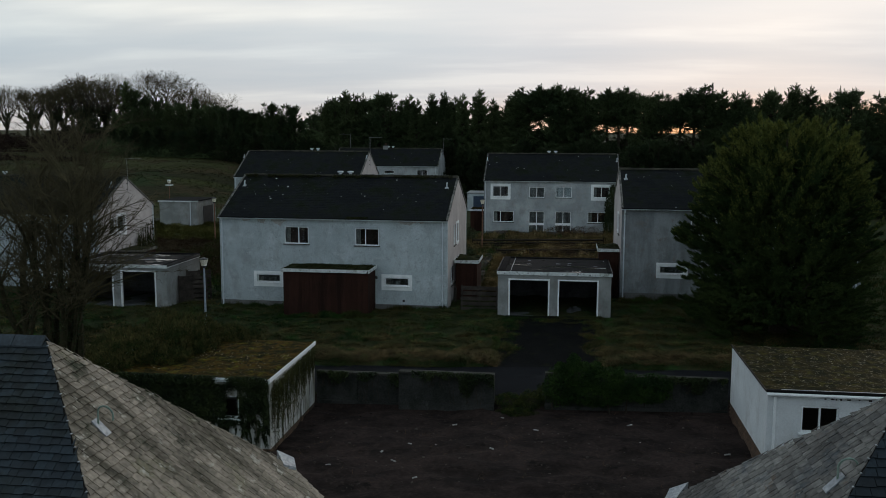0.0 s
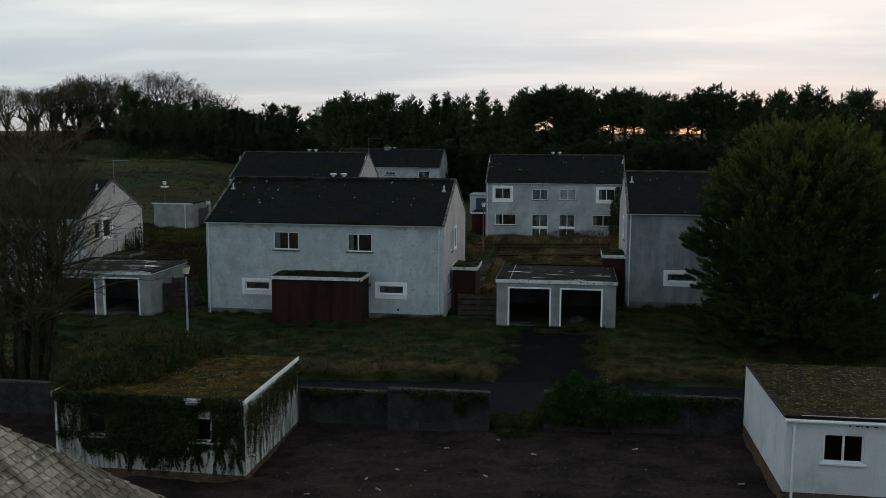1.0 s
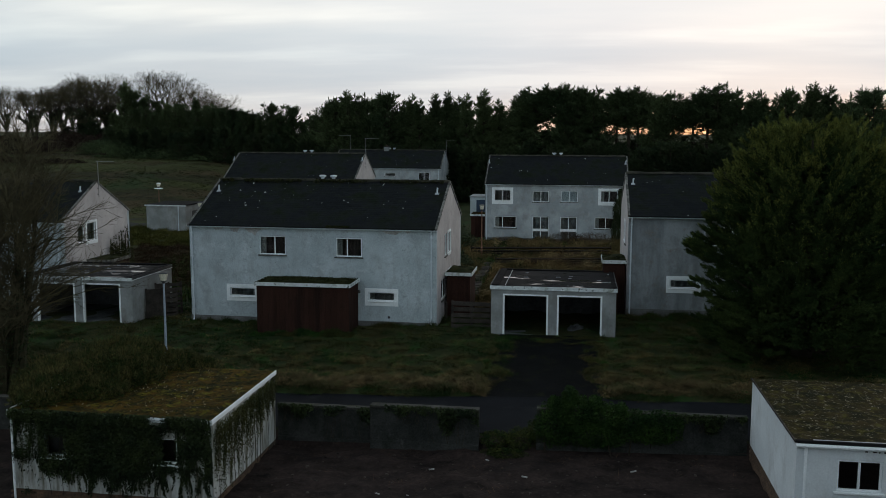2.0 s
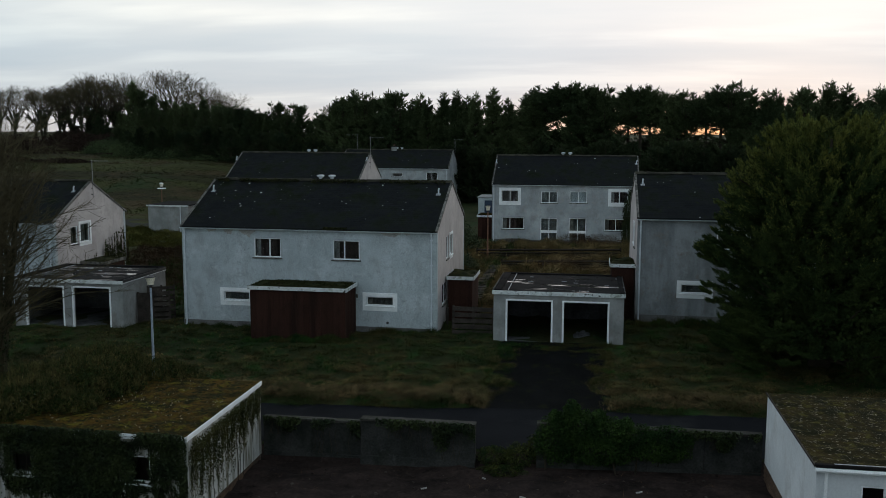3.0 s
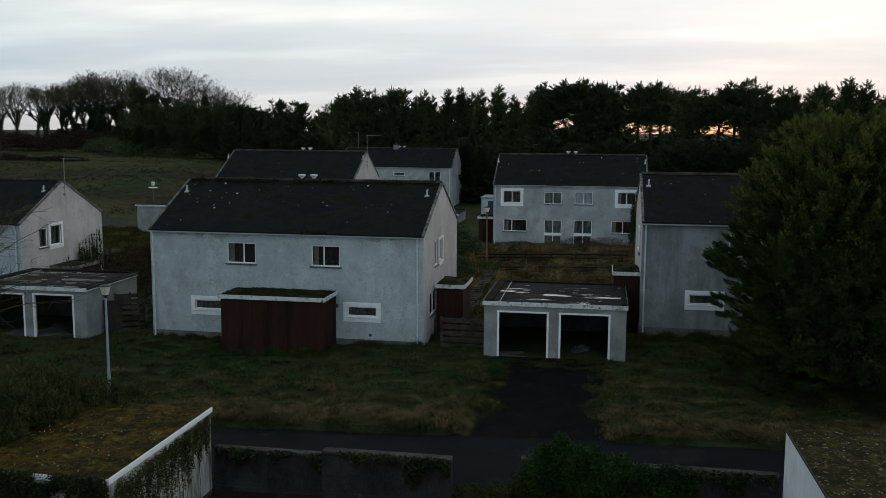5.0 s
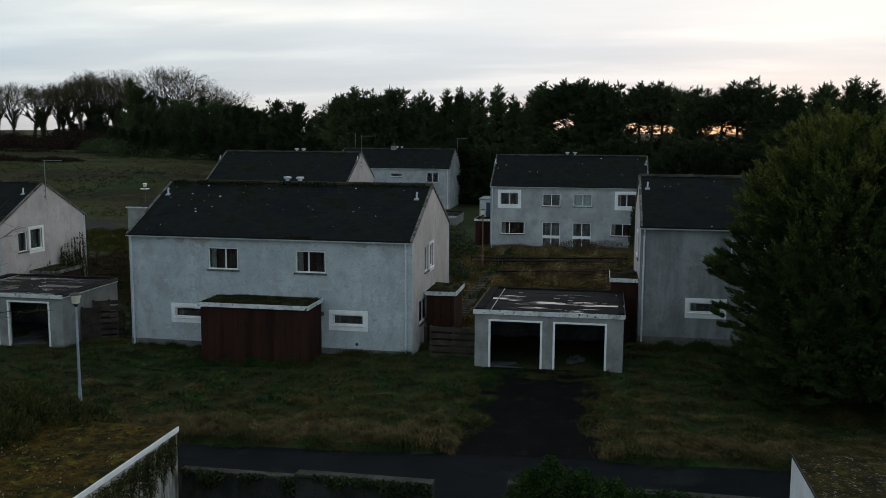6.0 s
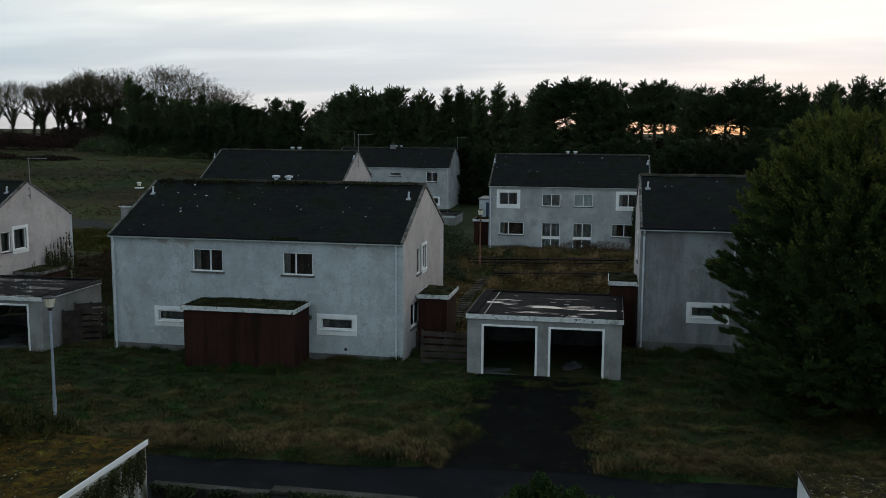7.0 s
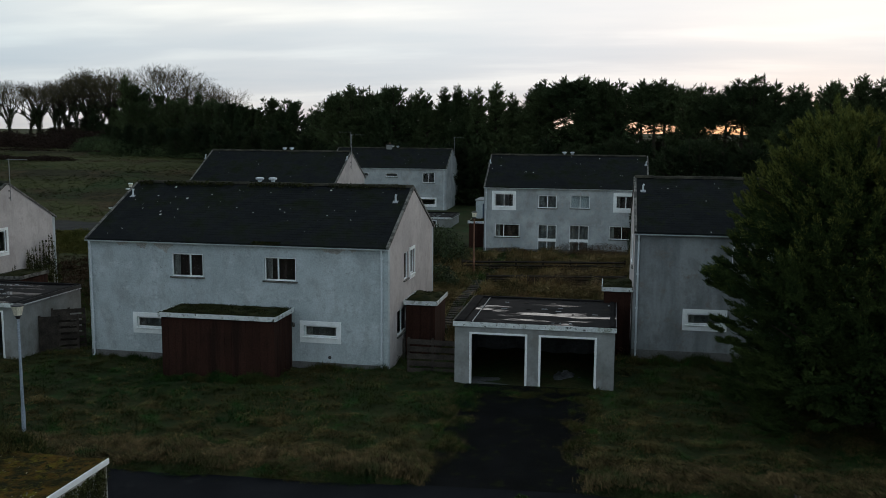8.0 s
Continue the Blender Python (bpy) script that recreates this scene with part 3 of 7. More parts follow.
def window(parent, place, u0, u1, v0, v1, style="pair", surround=0.0, curtain=None, sill=True, sill_mat=None):
    """A casement in an opening: frame with its bars, a pane each side, sill, and a raised painted surround where there is one."""
    cuts = {"pair": [0.5], "left": [0.36], "slit": [], "wide_left": [0.58], "wide_right": [0.43], "door": [0.5]}[style]
    bars = [u0 + (u1 - u0) * c for c in cuts]
    frame_part = frame_of(u0, u1, v0, v1, 0.055, 0.05, 0.11, place, bars, [v0 + (v1 - v0) * 0.42] if style == "door" else [])
    w = part("window", frame_part, WHITE, parent)
    edges = [u0 + 0.05, *bars, u1 - 0.05]
    for a, b in zip(edges, edges[1:]):
        pane = part("pane", block(a + 0.005, b - 0.005, v0 + 0.05, v1 - 0.05, 0.075, 0.081, place), GLASS, w)
        pane.visible_shadow = False
    if style == "door":
        part("mid_rail", block(u0 + 0.05, u1 - 0.05, v0 + (v1 - v0) * 0.36, v0 + (v1 - v0) * 0.47, 0.04, 0.115, place), WHITE, w)
    if sill:
        part("sill", block(u0 - 0.08, u1 + 0.08, v0 - 0.07, v0 - 0.003, -0.07, 0.10, place, 0.012), sill_mat or (VERGE if not surround else WHITE), w)
    if surround:
        part("surround", frame_of(u0 - surround, u1 + surround, v0 - surround - 0.07, v1 + surround, surround - 0.004, -0.03, 0.0, place), WHITE, w, "raised white painted window surround")
    if curtain:
        side, cm = curtain
        n = 14
        spans = {"left": (u0 + 0.06, u0 + 0.06 + (u1 - u0) * 0.17), "right": (u1 - 0.06 - (u1 - u0) * 0.2, u1 - 0.06), "all": (u0 + 0.06, u1 - 0.06)}
        hung = [(*spans[side], cm, 0.20)]
        # Added backing sheet: reddish dim-room tone; behind slits, pale pane reflection put in colour.
        if side == "left":
            hung.append((u0 + 0.02, u1 - 0.02, PURPLE if style in ("pair", "left", "wide_left", "wide_right") else BLIND_SHEEN, 0.34))
        for a, b, cm, back in hung:
            bm = bmesh.new()
            rows = [[bm.verts.new(place(a + (b - a) * k / n, v, back + 0.025 * math.sin(k * 1.9))) for k in range(n + 1)] for v in (v0 + 0.02, v1 - 0.03)]
            for k in range(n):
                bm.faces.new((rows[0][k], rows[0][k + 1], rows[1][k + 1], rows[1][k]))
            c = part("curtain", bm, cm, w)
            sol = c.modifiers.new("thickness", "SOLIDIFY")
            sol.thickness = 0.008
    return w


SHARED = {}


def house(x0, x1, y0, depth, base, eave, ridge, front, right=(), left=(), label="", pipes=True, vents=(), patches=(), seed=1, wall=RENDER, ridge_vent=0.5, gable_mat=RENDER_PINK, turn=0.0, lichen=0):
    """A two-storey house with a tiled saddle roof; openings are (u0, u1, z0, z1, style, surround, curtain) in the land's metres."""
    w = x1 - x0
    cx = (x0 + x1) / 2
    h = thing("house", cx, y0, base, turn, label, "house", "estate houses")
    E, R = eave - base, ridge - base
    mid = depth / 2
    f_front = lambda u, v, d: (u, d, v)
    f_back = lambda u, v, d: (u, depth - d, v)
    f_right = lambda u, v, d: (w / 2 - d, u, v)
    f_left = lambda u, v, d: (-w / 2 + d, u, v)
    low = -0.7
    for name, place, span, ops, off, m in (("front_wall", f_front, (-w / 2, w / 2), front, cx, wall), ("back_wall", f_back, (-w / 2, w / 2), (), cx, wall),
                                           ("gable_wall", f_right, (0.25, depth - 0.25), right, y0, gable_mat), ("gable_wall", f_left, (0.25, depth - 0.25), left, y0, gable_mat)):
        holes, wins = [], []
        for o in ops:
            s = o[5]
            hole = (o[0] - off + s, o[1] - off - s, o[2] - base + s + (0.07 if s else 0), o[3] - base - s)
            holes.append(hole)
            wins.append((hole, o))
        gab = (mid, R - 0.03) if name == "gable_wall" else None
        top = E if name != "gable_wall" else E + 0.25 * (R - E) / mid
        wp = part(name, pierced(span[0], span[1], low, top, holes, 0.25, place, gab), m, h)
        for hole, o in wins:
            window(wp, place, *hole, style=o[4], surround=o[5], curtain=o[6] if len(o) > 6 else None)
    part("plinth", block(-w / 2 - 0.02, w / 2 + 0.02, -0.022, 0.0, -0.7, 0.20), PLINTH, h)
    part("upper_floor", block(-w / 2 + 0.26, w / 2 - 0.26, 0.26, depth - 0.26, E * 0.47, E * 0.47 + 0.2), INSIDE, h)
    part("ground_floor", block(-w / 2 + 0.26, w / 2 - 0.26, 0.26, depth - 0.26, -0.2, -0.05), INSIDE, h)
    part("party_wall", block(-0.1, 0.1, 0.26, depth - 0.26, -0.04, E - 0.02), INSIDE, h)
    # roof: two slabs, tiles, verges, ridge
    rise = R - E
    slope = math.hypot(mid, rise)
    up_f = Vector((0, mid, rise)) / slope
    over = 0.14
    bm = bmesh.new()
    for sgn, y_e in ((1, 0.0), (-1, depth)):
        e = Vector((0, y_e - sgn * over, E - over * rise / mid))
        top = Vector((0, mid, R))
        vs = [bm.verts.new(p + Vector((sx * (w / 2 + 0.03), 0, dz))) for p in (e, top) for sx in (-1, 1) for dz in (0.0, 0.07)]
        for f in ((0, 1, 3, 2), (4, 6, 7, 5), (0, 4, 5, 1), (2, 3, 7, 6), (0, 2, 6, 4), (1, 5, 7, 3)):
            bm.faces.new([vs[i] for i in f])
    roof = part("roof", bm, SLATE, h, "dark tiled saddle roof spotted with pale lichen")
    key = (round(w, 1), round(depth, 1), round(rise, 1))
    if key not in SHARED:
        vs, fs = joined(slates(Vector((0, -over, E - over * rise / mid + 0.07)), Vector((1, 0, 0)), up_f, lambda v: -w / 2 - 0.03, lambda v: w / 2 + 0.03, slope + over * 1.1, 0.30, 0.20, seed, 0.003, 0.003))
        SHARED[key] = (mesh("tiles", [v - Vector((0, 0, E)) for v in vs], fs, SLATE), E)
    tiles = part("tiles", SHARED[key][0], SLATE, roof)
    tiles.location.z = E
    tagged(tiles, kind="stuff")
    for sx in (-1, 1):
        bm = bmesh.new()
        for sgn, y_e in ((1, 0.0), (-1, depth)):
            e = Vector((0, y_e - sgn * over, E - over * rise / mid))
            top = Vector((0, mid, R))
            vs = [bm.verts.new(p + Vector((sx * (w / 2 + dx), 0, dz))) for p in (e, top) for dx in (-0.07, 0.05) for dz in (-0.02, 0.105)]
            for f in ((0, 1, 3, 2), (4, 6, 7, 5), (0, 4, 5, 1), (2, 3, 7, 6), (0, 2, 6, 4), (1, 5, 7, 3)):
                bm.faces.new([vs[i] for i in f])
        part("verge", bm, VERGE, roof, "pale cement verge")
    if "ridge" not in SHARED:
        bm = bmesh.new()
        a = [bm.verts.new(p) for p in ((0, -0.17, -0.055), (0, -0.10, 0.035), (0, 0, 0.07), (0, 0.10, 0.035), (0, 0.17, -0.055))]
        b = [bm.verts.new(v.co + Vector((0.44, 0, 0.012))) for v in a]
        for k in range(4):
            bm.faces.new((a[k], a[k + 1], b[k + 1], b[k]))
        bm.faces.new(a)
        bm.faces.new(b)
        me = bpy.data.meshes.new("ridge_tile")
        bm.to_mesh(me)
        bm.free()
        me.materials.append(RIDGE)
        SHARED["ridge"] = me
    rng = random.Random(seed)
    k = -w / 2
    while k < w / 2 - 0.2:
        t = part("ridge_tile", SHARED["ridge"], RIDGE, roof)
        t.location = (k, mid, R + 0.08 + rng.uniform(-0.012, 0.012))
        k += 0.45
    # eaves: fascia and half-round gutter
    part("fascia", block(-w / 2, w / 2, -0.10, -0.003, E - 0.13, E - 0.02), WHITE, h)
    bm = bmesh.new()
    prof = [(-0.17 + 0.055 * math.cos(a), E - 0.06 + 0.055 * math.sin(a)) for a in (math.pi, math.pi * 1.25, math.pi * 1.5, math.pi * 1.75, math.tau)]
    prof += [(y + (0.008 if y < -0.17 else -0.008), z) for y, z in ((prof[4][0] - 0.006, prof[4][1]), (-0.17, E - 0.102), (prof[0][0] + 0.006, prof[0][1]))]
    ends = [[bm.verts.new((sx * (w / 2 + 0.04), y, z)) for y, z in prof] for sx in (-1, 1)]
    for i in range(len(prof)):
        j = (i + 1) % len(prof)
        bm.faces.new((ends[0][i], ends[0][j], ends[1][j], ends[1][i]))
    part("gutter", bm, PIPE, h)
    if pipes:
        for u in (-w / 2 + 0.16, w / 2 - 0.28):
            p = part("downpipe", tube(bmesh.new(), [(u, -0.17, E - 0.1), (u, -0.15, E - 0.22), (u, -0.07, E - 0.36), (u, -0.07, 0.02), (u, -0.13, -0.06)], 0.043), PIPE, h)
            for z in (0.5, 2.0, 3.5, E - 0.5):
                part("bracket", block(u - 0.055, u + 0.055, -0.12, -0.001, z, z + 0.05), PIPE, p)
    # soil pipes through the tiles, with their lead collars
    for u, s in vents:
        c = Vector((u, mid * s, E + rise * s + 0.10))
        v = part("soil_pipe", tube(bmesh.new(), [c - Vector((0, 0, 0.1)), c + Vector((0, 0, 0.20)), c + Vector((0.03, 0, 0.30))], [0.045, 0.042, 0.05]), PIPE, roof, "pale vent pipe with a lead collar")
        bm = bmesh.new()
        n = Vector((0, -rise, mid)).normalized()
        q = [c + Vector((du, 0, 0)) + up_f * dv + n * dn - Vector((0, 0, 0.10 - 0.06)) for du in (-0.12, 0.12) for dv in (-0.13, 0.08) for dn in (0.0, 0.025)]
        vs = [bm.verts.new(x) for x in q]
        for f in ((0, 1, 3, 2), (4, 6, 7, 5), (0, 4, 5, 1), (2, 3, 7, 6), (0, 2, 6, 4), (1, 5, 7, 3)):
            bm.faces.new([vs[i] for i in f])
        part("collar", bm, LEAD, v)
    for du in (-0.33, 0.33):
        c = Vector((w * (ridge_vent - 0.5) + du, mid + 0.12, R + 0.06))
        bm = tube(bmesh.new(), [c, c + Vector((0, 0, 0.2))], 0.10, 10)
        tube(bm, [c + Vector((0, 0, 0.19)), c + Vector((0, 0, 0.22)), c + Vector((0, 0, 0.29)), c + Vector((0, 0, 0.31))], [0.14, 0.20, 0.20, 0.12], 10)
        part("ridge_vent", bm, PIPE, roof, "white mushroom vent")
    # crusts of pale lichen on the tiles
    for k in range(lichen):
        s = rng.uniform(0.25, 0.95) ** 0.8
        c = Vector((rng.uniform(-0.47, 0.47) * w, mid * s, E + rise * s + 0.082))
        r = rng.uniform(0.012, 0.040) * (1.7 if k % 7 == 0 else 1)
        bm = bmesh.new()
        vs = [bm.verts.new(c + (Vector((1, 0, 0)) * math.cos(a) + up_f * math.sin(a)) * r * rng.uniform(0.6, 1.3) + Vector((0, -rise, mid)).normalized() * 0.012) for a in (0, 1.05, 2.1, 3.14, 4.2, 5.25)]
        top = bm.verts.new(c + Vector((0, -rise, mid)).normalized() * 0.022)
        for i in range(6):
            bm.faces.new((vs[i], vs[(i + 1) % 6], top))
        part("lichen", bm, CRUST, roof)
    # ragged patches where the coat has fallen off, a skin thinner than the coat round it
    for p0, p1, deep in patches:
        n = 14
        low_edge = [(p0 + (p1 - p0) * k / n, deep * (0.12 + 0.88 * max(0.0, math.sin(math.pi * k / n)) * (0.55 + 0.9 * noise.noise((p0 + k * 0.43, 3.0, 1.0))))) for k in range(n + 1)]
        bm = bmesh.new()
        vs = [bm.verts.new((u - cx, -0.004, E - 0.135)) for u, dz in (low_edge[0], low_edge[-1])] + [bm.verts.new((u - cx, -0.004, E - 0.135 - max(0.02, dz))) for u, dz in reversed(low_edge)]
        bmesh.ops.triangulate(bm, faces=[bm.faces.new(vs)])
        part("bare_patch", bm, BARE, h, "bare cement where the white coat has peeled")
    return h


SOIL = [(-6.55, 0.72), (6.45, 0.72)]
CL, CR = ("left", CURTAIN), ("right", PURPLE)
main_house = house(-20.48, -6.54, 50.05, 8.98, -0.85, 4.44, 6.66,
      [(-16.41, -14.92, 2.86, 3.89, "wide_left", 0.0, CL), (-12.07, -10.63, 2.84, 3.86, "wide_right", 0.0, CL),
       (-10.48, -8.63, 0.20, 1.15, "slit", 0.20, CL), (-18.37, -16.52, 0.22, 1.16, "slit", 0.20, CL)],
      [(52.75, 53.55, 2.62, 3.86, "slit", 0.0, None), (53.72, 54.86, 2.50, 3.98, "slit", 0.14, None), (51.55, 53.35, 0.30, 1.42, "pair", 0.0, CL)],
      label="derelict two-storey house in grey-white roughcast with a dark tiled roof", vents=SOIL,
      patches=[(-19.1, -18.5, 0.22), (-18.1, -17.55, 0.42), (-17.25, -16.3, 0.5), (-9.5, -8.4, 0.36), (-8.3, -7.9, 0.2)], ridge_vent=0.478, turn=-0.8, lichen=40)
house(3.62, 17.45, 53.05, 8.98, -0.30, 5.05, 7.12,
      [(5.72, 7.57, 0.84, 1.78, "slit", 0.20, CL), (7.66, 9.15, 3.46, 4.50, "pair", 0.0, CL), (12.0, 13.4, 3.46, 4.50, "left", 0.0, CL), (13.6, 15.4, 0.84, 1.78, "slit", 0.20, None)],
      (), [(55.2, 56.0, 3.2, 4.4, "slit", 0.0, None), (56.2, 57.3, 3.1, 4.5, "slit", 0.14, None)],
      label="derelict grey roughcast house half hidden behind a cypress", vents=SOIL, seed=2, lichen=16, wall=RENDER_SHADED, patches=[(7.9, 8.3, 0.4)])
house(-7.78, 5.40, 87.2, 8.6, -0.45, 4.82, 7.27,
      [(-7.13, -5.15, 2.92, 4.48, "pair", 0.22, CR), (-3.32, -1.83, 3.15, 4.18, "pair", 0.0, ("all", BLIND_SHEEN)), (-0.72, 0.82, 3.18, 4.22, "pair", 0.0, ("all", PALEBLIND)), (2.69, 4.67, 2.92, 4.48, "pair", 0.22, CL),
       (-6.86, -4.83, 0.71, 1.78, "left", 0.0, CL), (-3.32, -1.80, -0.36, 1.78, "door", 0.0, ("all", BLIND_SHEEN)), (-0.75, 0.79, -0.36, 1.79, "door", 0.0, CL), (2.42, 4.4, 0.73, 1.79, "pair", 0.0, CL)],
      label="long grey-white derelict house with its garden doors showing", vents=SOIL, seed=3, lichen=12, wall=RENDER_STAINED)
house(-44.83, -31.0, 54.86, 8.5, -1.36, 3.95, 6.2,
      [(-40.79, -39.30, 2.36, 3.39, "pair", 0.0, CL), (-36.45, -35.0, 2.36, 3.36, "left", 0.0, CL), (-34.86, -33.0, -0.3, 0.65, "slit", 0.20, None)],
      [(56.6, 57.4, 2.36, 3.50, "slit", 0.0, CL), (57.52, 58.95, 2.16, 3.74, "slit", 0.16, CL)],
      label="derelict roughcast house with a pinkish gable beside rough ground", vents=SOIL, seed=4, ridge_vent=0.3)
house(-32.85, -19.93, 85.4, 8.98, -0.30, 5.0, 7.42,
      [(-31.0, -29.5, 3.4, 4.4, "pair", 0.0, None), (-27.0, -25.5, 3.4, 4.4, "pair", 0.0, None)],
      label="grey house behind with a pale gable and dark roof", vents=SOIL, seed=5, ridge_vent=0.55)
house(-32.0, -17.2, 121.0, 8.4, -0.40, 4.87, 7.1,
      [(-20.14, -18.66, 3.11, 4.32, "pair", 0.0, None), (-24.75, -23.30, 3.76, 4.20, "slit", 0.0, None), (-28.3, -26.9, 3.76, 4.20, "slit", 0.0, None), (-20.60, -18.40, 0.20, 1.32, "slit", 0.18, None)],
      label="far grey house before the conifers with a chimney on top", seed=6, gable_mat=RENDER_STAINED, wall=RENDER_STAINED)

part("meter_box", block(2.57, 2.79, -0.10, -0.002, 1.72, 1.90, flat, 0.01), VERGE, main_house, "small grey meter box")

# ---- outbuildings ----


def boards(parent, place, u0, u1, v0, v1, d0, d1, step, material, name="board", seed=3, gap=0.008):
    rng = random.Random(seed)
    n = max(1, round((u1 - u0) / step))
    s = (u1 - u0) / n
    me = bpy.data.meshes.new(name)
    bm = block(-s / 2 + gap / 2, s / 2 - gap / 2, v0, v1, d0, d1, place, 0.004)
    bmesh.ops.recalc_face_normals(bm, faces=bm.faces)
    bm.to_mesh(me)
    bm.free()
    me.materials.append(material)
    for k in range(n):
        b = part(name, me, material, parent)
        b.location = Vector(place(u0 + s * (k + 0.5), 0, rng.uniform(0, 0.012))) - Vector(place(0, 0, 0))


def store(x0, x1, y0, y1, base, top, label, moss=MOSSGREEN, lump=0.0, edge=PEEL):
    """A flat-roofed bin store clad in dark boards with a peeling white fascia and moss on its roof."""
    s = thing("bin_store", (x0 + x1) / 2, y0, base, 0, label, "outbuilding", "bin stores")
    w, d, H = x1 - x0, y1 - y0, top - base
    part("body", block(-w / 2 + 0.03, w / 2 - 0.03, 0.03, d, -0.5, H - 0.25), DARKWOOD, s)
    boards(s, lambda u, v, dd: (u, dd, v), -w / 2, w / 2, -0.3, H - 0.24, 0.0, 0.028, 0.31, DARKWOOD, "cladding_board", 5)
    boards(s, lambda u, v, dd: (w / 2 - dd, u, v), 0.03, d, -0.3, H - 0.24, 0.0, 0.028, 0.31, DARKWOOD, "cladding_board", 6)
    boards(s, lambda u, v, dd: (-w / 2 + dd, u, v), 0.03, d, -0.3, H - 0.24, 0.0, 0.028, 0.31, DARKWOOD, "cladding_board", 7)
    o = 0.10
    part("fascia", block(-w / 2 - o, w / 2 + o, -o, -o + 0.03, H - 0.19, H), edge, s, "fascia with peeling paint")
    for sx in (-1, 1):
        a, b = sorted((sx * (w / 2 + o), sx * (w / 2 + o - 0.03)))
        part("fascia", block(a, b, -o + 0.032, d, H - 0.19, H), edge, s, "fascia with peeling paint")
    n, m = 26, 12
    vs, fs = [], []
    for j in range(m + 1):
        for i in range(n + 1):
            x, y = -w / 2 - o + 0.035 + (w + 2 * o - 0.07) * i / n, -o + 0.035 + (d + o - 0.04) * j / m
            edge = min(i, n - i, j, 1e9) / 3
            vs.append((x, y, H - 0.06 + min(1, edge) * (0.03 + 0.022 * noise.noise((x * 2.1 + x0, y * 2.1, 5)) + lump * max(0, noise.noise((x * 1.3 + x0, y * 1.1, 9)) + 0.35))))
    for j in range(m):
        for i in range(n):
            a = j * (n + 1) + i
            fs.append((a, a + 1, a + n + 2, a + n + 1))
    roof = part("roof", mesh("roof", vs, fs, moss, True), moss, s, "flat roof grown over with green moss")
    rng2 = np.random.default_rng(int(abs(x0) * 10))
    n = int(650 * w * d)
    p = np.stack([rng2.uniform(-w / 2 - o + 0.05, w / 2 + o - 0.05, n), rng2.uniform(-o + 0.04, d, n), np.zeros(n)], axis=1)
    keep = np.array([noise.noise((q[0] * 1.7 + x0, q[1] * 1.7, 2)) > -0.15 for q in p])
    p[:, 2] = H - 0.03 + rng2.uniform(-0.01, 0.05, n)
    tagged(part("moss_tuft", soup("moss_tuft", leaves(p[keep], 0.028, rng2, 0.6), moss), moss, roof), kind="stuff")
    return s


store(-15.85, -10.85, 47.93, 50.08, -1.0, 1.70, "long dark red-brown boarded bin store against the house front", lump=0.0)
store(-6.36, -5.02, 52.45, 55.0, -0.9, 1.76, "narrow dark red-brown bin store beside the gable", lump=0.22)
store(2.35, 3.55, 54.0, 56.4, -0.55, 2.45, "dark red-brown bin store at the corner of the shaded house", lump=0.1)
store(-30.70, -29.2, 57.26, 59.8, -1.36, 1.25, "dark boarded bin store with a mossy roof by the gable", lump=0.1, edge=VERGE)
store(-9.3, -7.95, 88.9, 91.5, -0.5, 1.78, "far red-brown bin store with a white fascia", MOSS)


